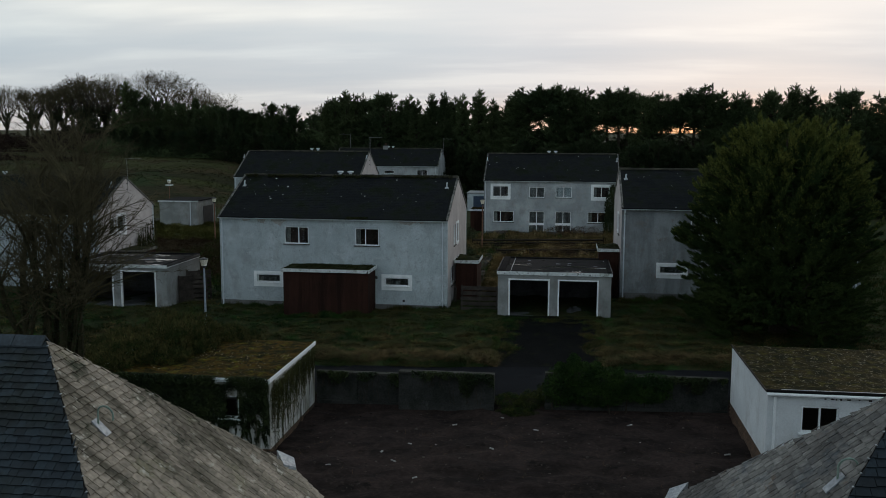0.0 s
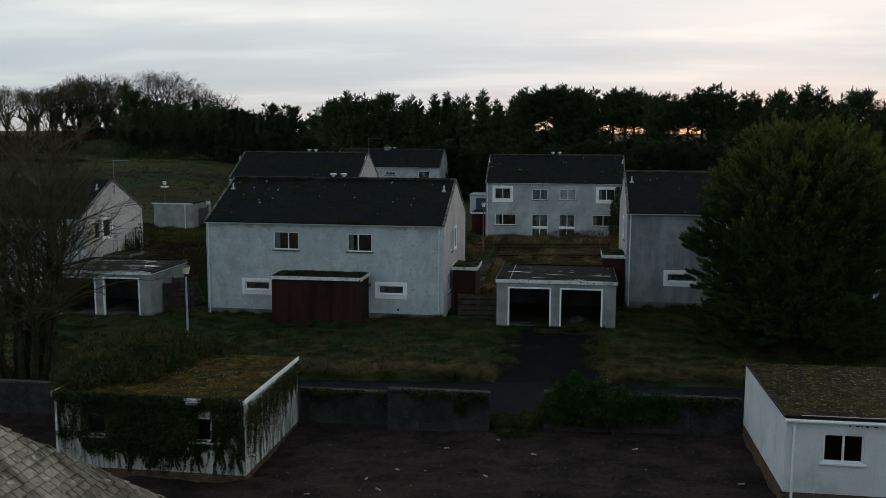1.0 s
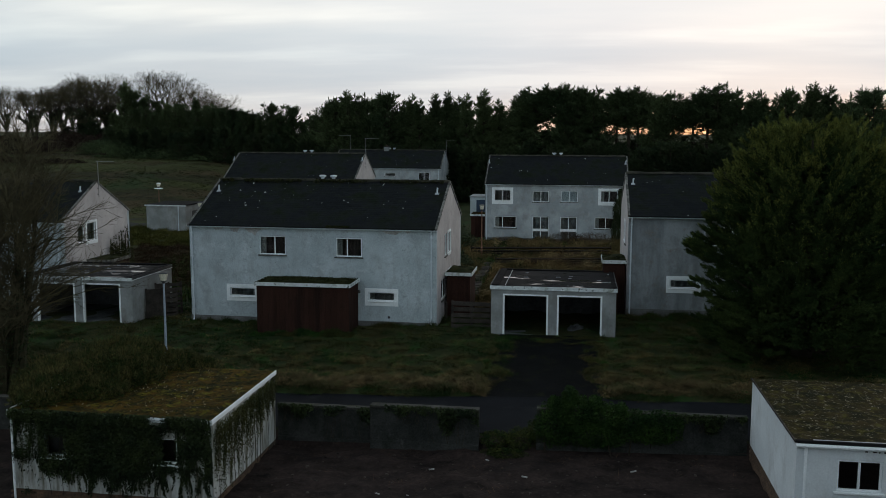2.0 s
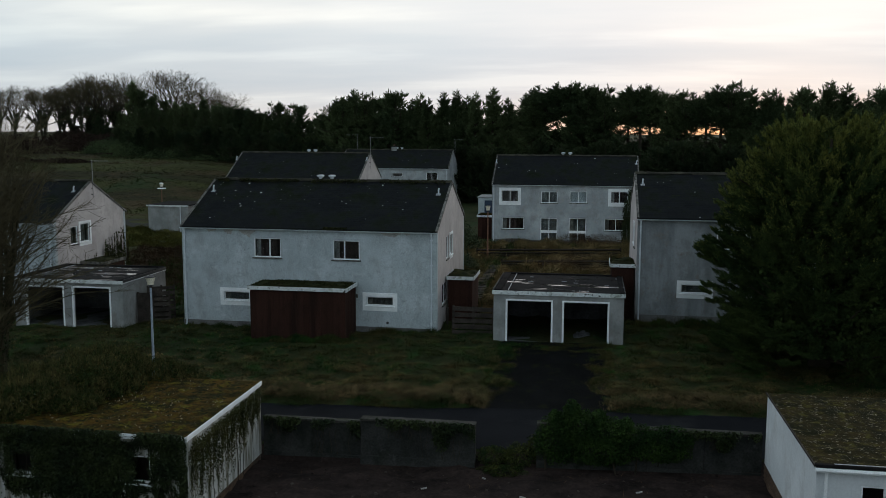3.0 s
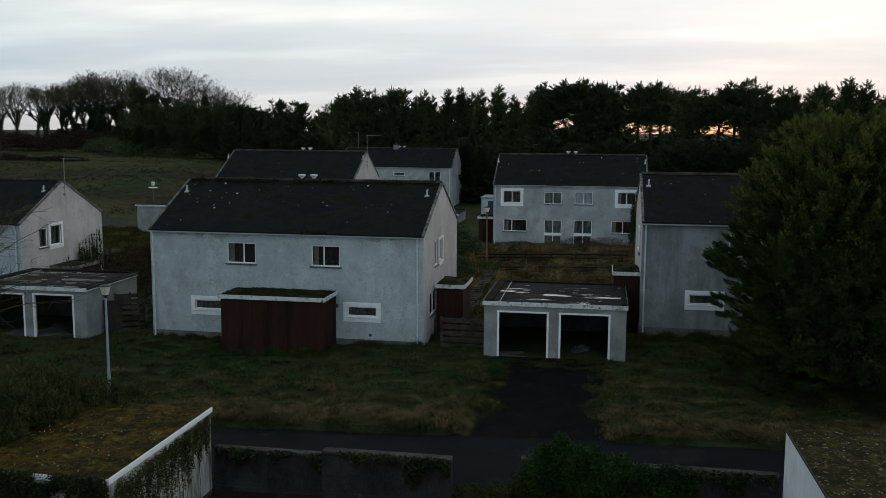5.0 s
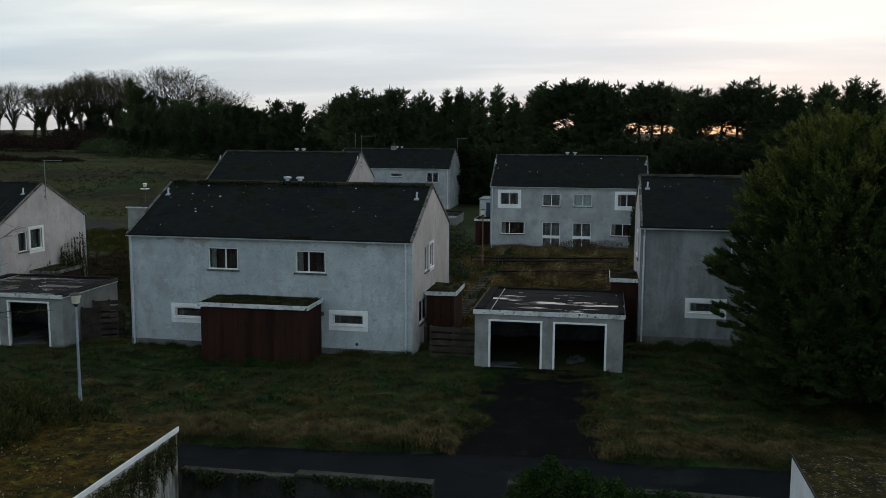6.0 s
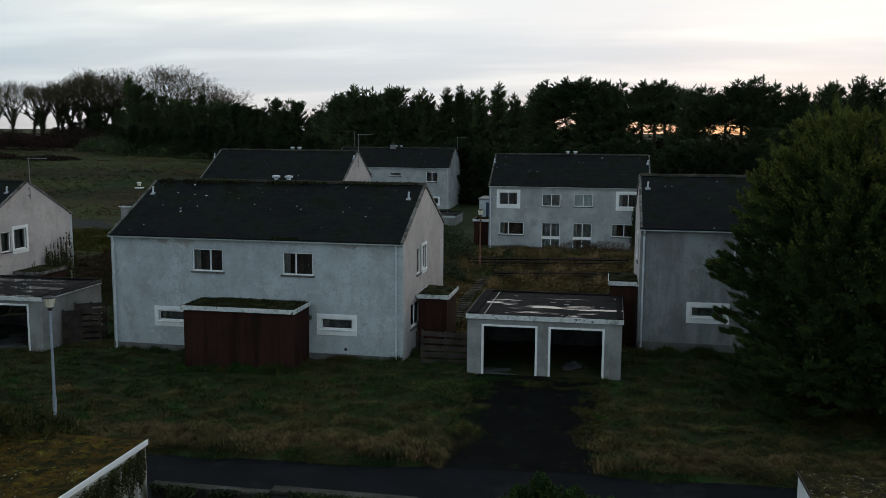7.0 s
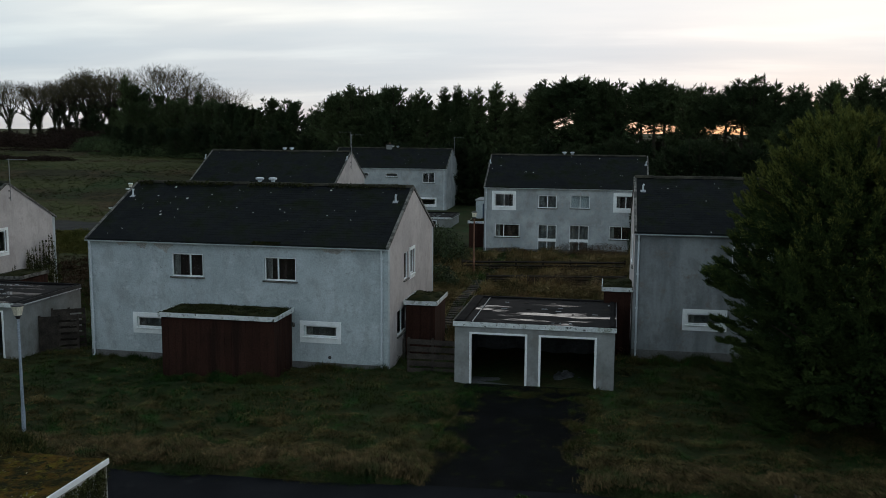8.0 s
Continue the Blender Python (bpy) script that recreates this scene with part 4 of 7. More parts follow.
def garage(x0, x1, y0, y1, base, top, openings, label, seed=1, pools=0.0):
    """A flat-roofed double garage of painted blockwork, its two doors gone."""
    g = thing("double_garage", (x0 + x1) / 2, y0, base, 0, label, "garage", "garages")
    w, d, H, cx = x1 - x0, y1 - y0, top - base, (x0 + x1) / 2
    front = lambda u, v, dd: (u, dd, v)
    holes = [(a - cx, b - cx, -0.6, z - base) for a, b, z in openings]
    part("front_wall", pierced(-w / 2, w / 2, -0.6, H - 0.22, holes, 0.22, front), CONCRETE, g)
    part("side_wall", block(-w / 2, -w / 2 + 0.15, 0.223, d, -0.6, H - 0.22), CONCRETE, g)
    part("side_wall", block(w / 2 - 0.15, w / 2, 0.223, d, -0.6, H - 0.22), CONCRETE, g)
    part("back_wall", block(-w / 2 + 0.153, w / 2 - 0.153, d - 0.15, d, -0.6, H - 0.22), CONCRETE, g)
    # added dark sheets and floor carry the shade inside the open garage
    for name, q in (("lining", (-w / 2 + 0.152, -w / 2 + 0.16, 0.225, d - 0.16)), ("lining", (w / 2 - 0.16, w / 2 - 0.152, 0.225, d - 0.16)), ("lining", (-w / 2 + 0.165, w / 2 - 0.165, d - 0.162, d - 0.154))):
        part(name, block(*q, 0.03, H - 0.24), GARAGE_SHADE, g, "inner wall sheet darkened for the garage shade")
    part("floor", block(-w / 2 + 0.17, w / 2 - 0.16, 0.1, d - 0.165, -0.3, 0.02), GARAGE_SHADE, g)
    for a, b, z in openings:
        a, b, z = a - cx, b - cx, z - base
        bm = pierced(a - 0.05, b + 0.05, -0.5, z + 0.08, [(a + 0.04, b - 0.04, -0.5, z)], 0.12, lambda u, v, dd: (u, dd - 0.02, v))
        part("door_frame", bm, WHITE, g, "white door frame with flaking paint")
    part("fascia", block(-w / 2 - 0.06, w / 2 + 0.06, -0.09, -0.06, H - 0.21, H - 0.02, flat), PEEL, g, "white fascia with flaking paint")
    for sx in (-1, 1):
        a, b = sorted((sx * (w / 2 + 0.06), sx * (w / 2 + 0.03)))
        part("verge_board", block(a, b, -0.057, d, H - 0.13, H + 0.03), VERGE if sx < 0 else BLACK, g)
        part("trim", block(a, b, -0.057, d, H - 0.185, H - 0.133), PEEL, g, "thin pale trim under the roof edge")
    roof = part("roof", block(-w / 2 + 0.0, w / 2 - 0.0, -0.05, d + 0.05, H - 0.21, H - 0.03), FELT, g, "wet sagging felt roof")
    # felt laid in sheets with lapped, curling edges
    rng = random.Random(seed)
    n = 5
    for k in range(n):
        a, b = -w / 2 + w / n * k + 0.01, -w / 2 + w / n * (k + 1) + 0.05
        vs, fs = [], []
        for j in range(15):
            for i in range(7):
                x, y = a + (b - a) * i / 6, -0.045 + (d + 0.08) * j / 14
                curl = 0.03 if i in (0, 6) else 0.0
                vs.append((x, y, H - 0.026 + k * 0.003 + 0.018 * noise.noise((x * 0.9 + seed, y * 1.1, 2)) + curl * max(0, noise.noise((x, y * 1.3, k)))))
        for j in range(14):
            for i in range(6):
                q = j * 7 + i
                fs.append((q, q + 1, q + 8, q + 7))
        part("felt_sheet", mesh("felt_sheet", vs, fs, WETFELT, True), WETFELT, roof)
    if pools:
        part("standing_water", block(-w / 2 + 0.42, w / 2 - 0.24, 0.0, d - 0.13, H - 0.05, H + pools), WATER, roof, "shallow water in the hollows of the felt")
    for sx in (-1, 1):
        a, b = sorted((sx * (w / 2 - 0.02), sx * (w / 2 - (0.40 if sx < 0 else 0.22))))
        part("roof_curb", block(a, b, -0.04, d + 0.04, H - 0.02, H + 0.045, flat, 0.02), FELT, roof, "dark upstand along the roof edge")
    part("roof_curb", block(-w / 2 + 0.03, w / 2 - 0.03, d - 0.12, d + 0.06, H - 0.02, H + 0.055, flat, 0.02), FELT, roof, "dark upstand along the roof edge")
    for k in range(16 if not pools else 9):
        fx = -w * 0.30 + (w * 0.76) * rng.random() ** 0.7
        fy, fw, fd = rng.uniform(0.15, d - 0.3), rng.uniform(0.05, 0.28), rng.uniform(0.02, 0.06)
        part("flake", block(fx - fw / 2, fx + fw / 2, fy - fd / 2, fy + fd / 2, H - 0.012, H + rng.uniform(0.004, 0.022), flat, 0.002), LEAD if k % 3 else OLDWOOD, roof)
    part("roof_seam", block(w * -0.39, w * -0.39 + 0.03, 0.0, d, H - 0.02, H + 0.014, flat, 0.005), LEAD, roof, "pale lapped seam in the felt")
    return g


garage(-3.48, 2.87, 48.73, 54.2, -0.85, 1.74, [(-2.83, -0.60, 1.22), (-0.05, 2.13, 1.22)], "grey double garage without doors under a wet felt roof")
garage(-29.9, -23.5, 49.16, 54.1, -1.05, 1.52, [(-29.2, -26.98, 1.04), (-26.42, -24.25, 1.06)], "grey double garage with open fronts near bare branches", 4, -0.0265)
garage(-17.6, -13.4, 103.0, 108.0, -0.4, 0.7, [(-17.0, -14.9, 0.3)], "far garage with a dark flat roof", 7)


def shed(x0, x1, y0, y1, ground_z, sill_z, top, label, moss, wins, fascia_right=False, side_mat=None):
    """A flat-roofed one-storey outbuilding in white paint over a brown brick base."""
    s = thing("outbuilding", (x0 + x1) / 2, y0, ground_z, 0, label, "outbuilding", "yard outbuildings")
    w, d, H, b, cx = x1 - x0, y1 - y0, top - ground_z, sill_z - ground_z, (x0 + x1) / 2
    front = lambda u, v, dd: (u, dd, v)
    holes = [(a - cx, c - cx, v0 - ground_z, v1 - ground_z) for a, c, v0, v1, st in wins]
    fw = part("front_wall", pierced(-w / 2, w / 2, b, H - 0.14, holes, 0.2, front), side_mat or RENDERW, s)
    for hole, o in zip(holes, wins):
        window(fw, front, *hole, style=o[4], sill_mat=WHITE)
    part("side_wall", block(-w / 2, -w / 2 + 0.2, 0.203, d, b, H - 0.14), RENDERW, s)
    part("side_wall", block(w / 2 - 0.2, w / 2, 0.203, d, b, H - 0.14), side_mat or RENDERW, s)
    part("back_wall", block(-w / 2 + 0.203, w / 2 - 0.203, d - 0.2, d, b, H - 0.14), RENDERW, s)
    base = part("brick_base", block(-w / 2 + 0.025, w / 2 - 0.025, 0.025, d - 0.01, -0.6, b - 0.002), MORTAR, s)
    if "brick" not in SHARED:
        bm = block(-0.105, 0.105, -0.05, 0.05, -0.0325, 0.0325, flat, 0.004)
        me = bpy.data.meshes.new("brick")
        bmesh.ops.recalc_face_normals(bm, faces=bm.faces)
        bm.to_mesh(me)
        bm.free()
        me.materials.append(BRICK)
        SHARED["brick"] = me
    rows = max(1, int((b + 0.12) / 0.075))
    side = -1 if not fascia_right else 1
    for r in range(rows):
        z = b - 0.045 - r * 0.075
        for k in range(int(d / 0.225)):
            q = part("brick", SHARED["brick"], BRICK, base)
            q.matrix_basis = pose(side * (w / 2 - 0.055), 0.12 + 0.225 * k + (0.11 if r % 2 else 0), z, 0, 0, 90)
        if fascia_right:
            for k in range(min(30, int(w / 0.225))):
                q = part("brick", SHARED["brick"], BRICK, base)
                q.matrix_basis = pose(w / 2 - 0.12 - 0.225 * k - (0.11 if r % 2 else 0), 0.055, z, 0, 0, 0)
    o = 0.05
    part("fascia", block(-w / 2 - o, w / 2 + o, -o - 0.03, -o, H - 0.17, H - 0.02), WHITE, s)
    for sx in (-1, 1):
        a, c = sorted((sx * (w / 2 + o), sx * (w / 2 + o - 0.03)))
        part("fascia", block(a, c, -o + 0.002, d + o, H - (0.15 if fascia_right else 0.06), H), WHITE if fascia_right else OLDWOOD, s)
    n, m = 44, 36
    vs, fs = [], []
    for j in range(m + 1):
        for i in range(n + 1):
            x, y = -w / 2 - o + 0.03 + (w + 2 * o - 0.06) * i / n, -o + (d + 2 * o) * j / m
            vs.append((x, y, H - 0.035 + 0.05 * noise.noise((x * 2.7 + x0, y * 2.7, 5)) + 0.03 * noise.noise((x * 7 + x0, y * 7, 8))))
    for j in range(m):
        for i in range(n):
            a = j * (n + 1) + i
            fs.append((a, a + 1, a + n + 2, a + n + 1))
    roof = part("roof", mesh("roof", vs, fs, moss, True), moss, s, "flat roof under brown moss and pale lichen")
    part("deck", block(-w / 2 + 0.01, w / 2 - 0.01, 0.01, d - 0.01, H - 0.139, H - 0.10), BLACK, roof)
    part("gutter", tube(bmesh.new(), [(-w / 2 - o, -o - (0.085 if not fascia_right else 0.045), H - 0.09), (w / 2 + o, -o - (0.085 if not fascia_right else 0.045), H - 0.09)], 0.05 if not fascia_right else 0.02, 8), WHITE if not fascia_right else PEEL, s)
    if fascia_right:
        part("downpipe", tube(bmesh.new(), [(-w / 2 + 0.10, -0.10, H - 0.1), (-w / 2 + 0.10, -0.07, H - 0.25), (-w / 2 + 0.10, -0.07, 0.1)], 0.035), WHITE, s)
        r5 = np.random.default_rng(8)
        n = 330
        p = np.stack([r5.uniform(-w / 2 + 0.2, w / 2 - 0.1, n), r5.uniform(0.1, d - 0.1, n), np.full(n, H + 0.03)], axis=1)
        keep = np.array([noise.noise((q[0] * 0.9, q[1] * 0.9, 4)) > -0.1 for q in p])
        tagged(part("litter", soup("litter", leaves(p[keep], 0.034, r5, 2.0), LITTER), LITTER, roof, "pale dead leaves lying on the moss"), kind="stuff")
    if not fascia_right:
        part("downpipe", tube(bmesh.new(), [(-w / 2 + 0.22, -0.11, H - 0.1), (-w / 2 + 0.22, -0.08, H - 0.25), (-w / 2 + 0.22, -0.08, 0.05)], 0.04), WHITE, s)
        part("roof_edge", block(-w / 2 - o, w / 2 + o, -o - 0.07, -o + 0.06, H - 0.035, H + 0.05, flat, 0.012), FELT, s, "black felt edge of the roof")
        part("edge_strip", block(-w / 2 + 0.4, w / 2 + o, -o - 0.02, -o + 0.03, H + 0.053, H + 0.062), LEAD, s, "grey strip along the felt edge")
        for u in (-w / 2 + 0.85, -w / 2 + 2.55):
            part("cover_strip", block(u, u + 0.05, -0.012, -0.001, b, H - 0.18), RENDERW, s)
        r4 = random.Random(3)
        u = -w / 2 + 1.75
        while u < w / 2 - 0.3:
            ww = r4.uniform(0.03, 0.16)
            part("paint_loss", block(u, u + ww, -0.006, -0.001, H - 0.20 - r4.uniform(0.015, 0.05), H - 0.19), OLDWOOD, s, "dark wood where the paint has gone")
            u += ww + r4.uniform(0.03, 0.3)
    return s


LITTER = mat("pale dead leaf", (0.08, 0.068, 0.036), (0.20, 0.17, 0.115), 0.9, 2.0, 10, 0.0, island=0.4, spec=0.1)
RENDERW = mat("dirty white paint", (0.60, 0.635, 0.65), (0.70, 0.735, 0.75), 0.85, 0.6, 16, 0.12, streak=(0.40, 0.395, 0.38), streak_amt=0.6, grain=0.06, patch=[((0.50, 0.51, 0.505), 0.8, 0.56, 0.72)])
STREAKED = mat("streaked dirty white paint", (0.10, 0.09, 0.055), (0.52, 0.53, 0.51), 0.9, 1.0, 16, 0.15, grain=0.1, stretch=(4.2, 4.2, 0.55), lo=0.34, hi=0.60)
shed(-16.85, -10.1, 28.33, 34.15, -2.25, -1.82, 0.79, "white outbuilding smothered in ivy with a mossy flat roof", MOSS,
     [(-11.95, -11.25, -0.72, 0.10, "slit"), (-15.75, -14.95, -0.70, 0.05, "slit")], True, STREAKED)
shed(6.83, 16.5, 27.62, 33.95, -1.62, -1.02, 1.30, "white painted outbuilding with a lichen-spotted flat roof", LICHEN,
     [(7.90, 9.05, -0.05, 0.82, "pair"), (11.6, 12.8, -0.05, 0.82, "pair")])
hut = thing("hut", -40.5, 89.0, -0.6, 0, "small grey flat-roofed hut on the rough field", "outbuilding")
part("body", block(-2.1, 2.1, 0, 5.0, -0.3, 2.72), CONCRETE, hut)
part("roof", block(-2.2, 2.2, -0.1, 5.1, 2.723, 2.83, flat, 0.02), FELT, hut)
part("fascia", block(-2.22, 2.22, -0.13, -0.102, 2.66, 2.80), PEEL, hut, "pale fascia board")
part("downpipe", tube(bmesh.new(), [(1.35, -0.06, 2.66), (1.35, -0.06, -0.1)], 0.05), PIPE, hut)
# black panel on the solid wall stands for the shade in an opening
part("doorway", block(2.102, 2.13, 1.6, 4.2, 0.0, 2.1), BLACK, hut, "black panel for the shade inside an open doorway")
hut2 = thing("hut", -10.0, 110.0, -0.4, 0, "pale hut with a blue door beyond the far house", "outbuilding")
part("body", block(-1.9, 1.9, 0, 4.0, -0.3, 2.3), RENDER, hut2)
part("roof", block(-2.0, 2.0, -0.1, 4.1, 2.303, 2.43, flat, 0.02), CONCRETE, hut2)
part("door", block(-1.15, 0.6, -0.04, -0.002, 0.0, 2.0, flat, 0.01), BLUEDOOR, hut2, "dark blue door")

# ---- yard wall ----


def wall_run(x0, x1, y0, th, top, label, cope=0.09, panels=2.0):
    zb = land(x0, 33) - 0.5
    w = thing("yard_wall", (x0 + x1) / 2, y0, 0, 0, label, "wall", "yard walls", "structure")
    n = max(1, round((x1 - x0) / panels))
    for k in range(n):
        a, b = x0 + (x1 - x0) * k / n - (x0 + x1) / 2, x0 + (x1 - x0) * (k + 1) / n - (x0 + x1) / 2
        part("wall_panel", block(a + 0.004, b - 0.004, 0, th, zb, top - cope, flat, 0.008), DARKCON, w)
        part("footing", block(a + 0.004, b - 0.004, -0.06, -0.002, zb, zb + 0.82, flat, 0.008), DARKCON, w)
        part("coping", block(a + 0.003, b - 0.003, -0.04, th + 0.04, top - cope + 0.002, top, flat, 0.012), CONCRETE_DAMP, w)
    return w


CONCRETE_DAMP = mat("damp grey concrete", (0.038, 0.036, 0.032), (0.066, 0.063, 0.056), 0.95, 0.9, 18, 0.4, streak=(0.026, 0.028, 0.022), spec=0.1, patch=[((0.018, 0.024, 0.010), 1.4, 0.52, 0.62)])
wall_run(-10.05, -6.5, 34.25, 0.22, -0.50, "low dark concrete yard wall with ivy on its coping")
wall_run(-6.49, -2.5, 34.08, 0.3, -0.32, "taller concrete wall panel streaked with damp")
wall_run(-0.45, 6.80, 34.2, 0.24, -0.17, "dark concrete yard wall half under an ivy hedge")
wall_run(-40.0, -16.9, 34.25, 0.22, -0.75, "dark concrete yard wall beyond the ivy-clad outbuilding")

# ---- the two slated wings that the camera leaves behind ----


def slated_wing(apex, corner, near_y, low_z, far_x, label, mirror):
    """A wing with a hipped end: the end face runs down past the side eaves to a low eave."""
    sx = -1 if mirror else 1
    ax, ay, az = apex
    cx, cy, cz = corner
    run = sx * (cx - ax)
    ratio = run / (az - cz)
    low_x = cx + sx * (cz - low_z) * ratio
    w = thing("slated_wing", (ax + far_x) / 2, ay, -1.9, 0, label, "building", "slated wings")
    o = Vector(w.location)
    P = lambda x, y, z: Vector((x, y, z)) - o
    y_back, y_front = cy, near_y
    bm = bmesh.new()
    faces = ([P(*apex), P(cx, y_back, cz), P(low_x, y_back, low_z), P(low_x, y_front, low_z), P(cx, y_front, cz)],
             [P(*apex), P(cx, y_front, cz), P(far_x, y_front, cz), P(far_x, ay, az)],
             [P(*apex), P(far_x, ay, az), P(far_x, y_back, cz), P(cx, y_back, cz)],
             [P(cx, y_back, cz), P(cx, y_back, low_z), P(low_x, y_back, low_z)], [P(cx, y_front, cz), P(cx, y_front, low_z), P(low_x, y_front, low_z)])
    made = {}
    for f in faces:
        for p in f:
            k = tuple(round(c, 4) for c in p)
            if k not in made:
                made[k] = bm.verts.new(p)
        bm.faces.new([made[tuple(round(c, 4) for c in p)] for p in f])
    roof = part("roof", bm, SHADOWGAP, w)
    inset = 0.3
    xs = sorted((low_x - sx * inset, far_x))
    part("wall", block(xs[0] - o.x, xs[1] - o.x, y_front + inset - o.y, y_back - inset - o.y, -0.5, low_z - 0.02 + 1.9), CONCRETE, w)
    face_mat = GREYSLATE if mirror else STONESLATE
    # end face: slates one by one where they are seen close, joined below
    up = Vector((-sx * run, 0, az - cz)).normalized()
    full = (Vector((ax, 0, az)) - Vector((low_x, 0, low_z))).length
    knee = (Vector((cx, 0, cz)) - Vector((low_x, 0, low_z))).length

    def edge(y_e):
        return lambda v: (y_e - ay) * (1 - max(0.0, v - knee) / (full - knee))
    set_ = slates(P(low_x, ay, low_z), Vector((0, 1, 0)), up, edge(y_front), edge(y_back), full, 0.158, 0.132, 11 + mirror, 0.014, 0.020, 1.0, 0.015)
    near, rest = [], []
    for q, f in set_:
        mid = sum(q[:4], Vector()) / 4
        ((near if mid.z + o.z > 4.35 else rest)).append((q, f))
    near.sort(key=lambda e: -max(v.z for v in e[0]))
    for q, f in near[:300]:
        c = sum(q[:4], Vector()) / 4
        ob = part("slate", mesh("slate", [v - c for v in q], f, face_mat), face_mat, roof)
        ob.location = c
    rest += near[300:]
    vs, fs = joined(rest)
    tagged(part("lower_slating", mesh("lower_slating", vs, fs, face_mat), face_mat, roof), kind="stuff")
    # side slope towards the camera, in blue slate with its shade put into the colour
    ups = Vector((0, ay - y_front, az - cz)).normalized()
    length = math.hypot(ay - y_front, az - cz)
    hip = lambda v: (cx - far_x) + (ax - cx) * v / length
    lim = (lambda v: 0.0, hip) if not mirror else (lambda v: hip(v), lambda v: 0.0)
    vs, fs = joined(slates(P(far_x, y_front, cz), Vector((1, 0, 0)), ups, lim[0], lim[1], length, 0.155, 0.12, 21 + mirror, 0.012, 0.02, 0.9))
    tagged(part("side_slating", mesh("side_slating", vs, fs, SHADEDSLATE), SHADEDSLATE, roof, "blue slates with the slope shade in their colour"), kind="stuff")
    # capping, hip soakers and the lead box at the corner
    tilt = (az - cz) / (ay - y_front)
    bm = bmesh.new()
    prof = [(-0.13, -0.13 * tilt + 0.035), (0.0, 0.045), (0.13, -0.13 * tilt + 0.035), (0.13, -0.13 * tilt + 0.06), (0.0, 0.085), (-0.13, -0.13 * tilt + 0.06)]
    ends = [[bm.verts.new((dx, y, z)) for y, z in prof] for dx in (0.0, 0.47)]
    for k in range(6):
        bm.faces.new((ends[0][k], ends[0][(k + 1) % 6], ends[1][(k + 1) % 6], ends[1][k]))
    for e in ends:
        bm.faces.new((e[0], e[1], e[4], e[5]))
        bm.faces.new((e[1], e[2], e[3], e[4]))
    bmesh.ops.recalc_face_normals(bm, faces=bm.faces)
    cap = bpy.data.meshes.new("ridge_tile")
    bm.to_mesh(cap)
    bm.free()
    cap.materials.append(RIDGESLATE)
    lo, hi = sorted((ax, far_x))
    for k in range(int((hi - lo) / 0.48)):
        x = (ax - 0.47 - 0.48 * k) if sx > 0 else (ax + 0.48 * k)
        part("ridge_tile", cap, RIDGESLATE, roof).location = P(x, ay, az)
    rng = random.Random(5)
    d = P(cx, y_front, cz) - P(*apex)
    for k in range(20):
        p = P(*apex) + d * (0.03 + k * 0.048)
        bm = block(-0.012, 0.012, -0.018, 0.018, 0.0, 0.012, flat, 0.003)
        part("soaker", bm, LEAD, roof).location = p + Vector((0, 0, 0.025 + rng.uniform(0, 0.012)))
    bm = bmesh.new()
    pts = [P(cx - sx * 0.22, y_back + 0.02, cz + 0.21), P(cx - sx * 0.02, y_back - 0.22, cz + 0.05), P(cx + sx * 0.14, y_back - 0.04, cz - 0.06), P(cx + sx * 0.05, y_back + 0.14, cz + 0.04)]
    v = [bm.verts.new(p + Vector((0, 0, dz))) for dz in (-0.14, 0.03) for p in pts]
    for f in ((0, 1, 2, 3), (4, 7, 6, 5), (0, 4, 5, 1), (1, 5, 6, 2), (2, 6, 7, 3), (3, 7, 4, 0)):
        bm.faces.new([v[i] for i in f])
    part("lead_corner", bm, LEAD, roof, "pale lead corner at the foot of the hip")
    # roof hook on its lead plate
    c = P(ax + sx * run * 0.385, ay - 0.62, az - (az - cz) * 0.385)
    nrm = Vector((0, 1, 0)).cross(up)
    nrm = nrm if nrm.z > 0 else -nrm
    side = Vector((0, 1, 0))
    bm = bmesh.new()
    v = [bm.verts.new(c + side * a + up * b + nrm * h) for h in (0.028, 0.045) for a, b in ((-0.075, -0.20), (0.075, -0.20), (0.075, 0.10), (-0.075, 0.10))]
    for f in ((0, 1, 2, 3), (4, 7, 6, 5), (0, 4, 5, 1), (1, 5, 6, 2), (2, 6, 7, 3), (3, 7, 4, 0)):
        bm.faces.new([v[i] for i in f])
    plate = part("hook_plate", bm, LEAD, roof, "pale lead plate of a roof hook")
    arc = [c + nrm * 0.03, c + nrm * 0.03 + Vector((0, 0, 0.12))] + [c + nrm * 0.03 + Vector((0.11 - 0.11 * math.cos(a), -0.04 * math.sin(a), 0.17 + 0.12 * math.sin(a))) for a in [k * math.pi / 8 for k in range(9)]] + [c + nrm * 0.03 + Vector((0.22, 0, 0.08))]
    part("hook", tube(bmesh.new(), arc, 0.014, 6), COPPER, plate, "green weathered roof hook")
    return w


COPPER = mat("green weathered metal", (0.13, 0.19, 0.16), (0.19, 0.25, 0.21), 0.7, 4.0, 20, 0.1)
slated_wing((-7.27, 10.25, 6.47), (-4.45, 12.82, 3.78), 7.0, 2.3, -22.0, "slate-roofed wing with a weathered grey hipped end", 0)
slated_wing((4.45, 9.65, 6.43), (2.02, 12.25, 3.82), 7.0, 3.0, 20.0, "slate-roofed wing across the gap with a grey hipped end", 1)

# ---- plants ----


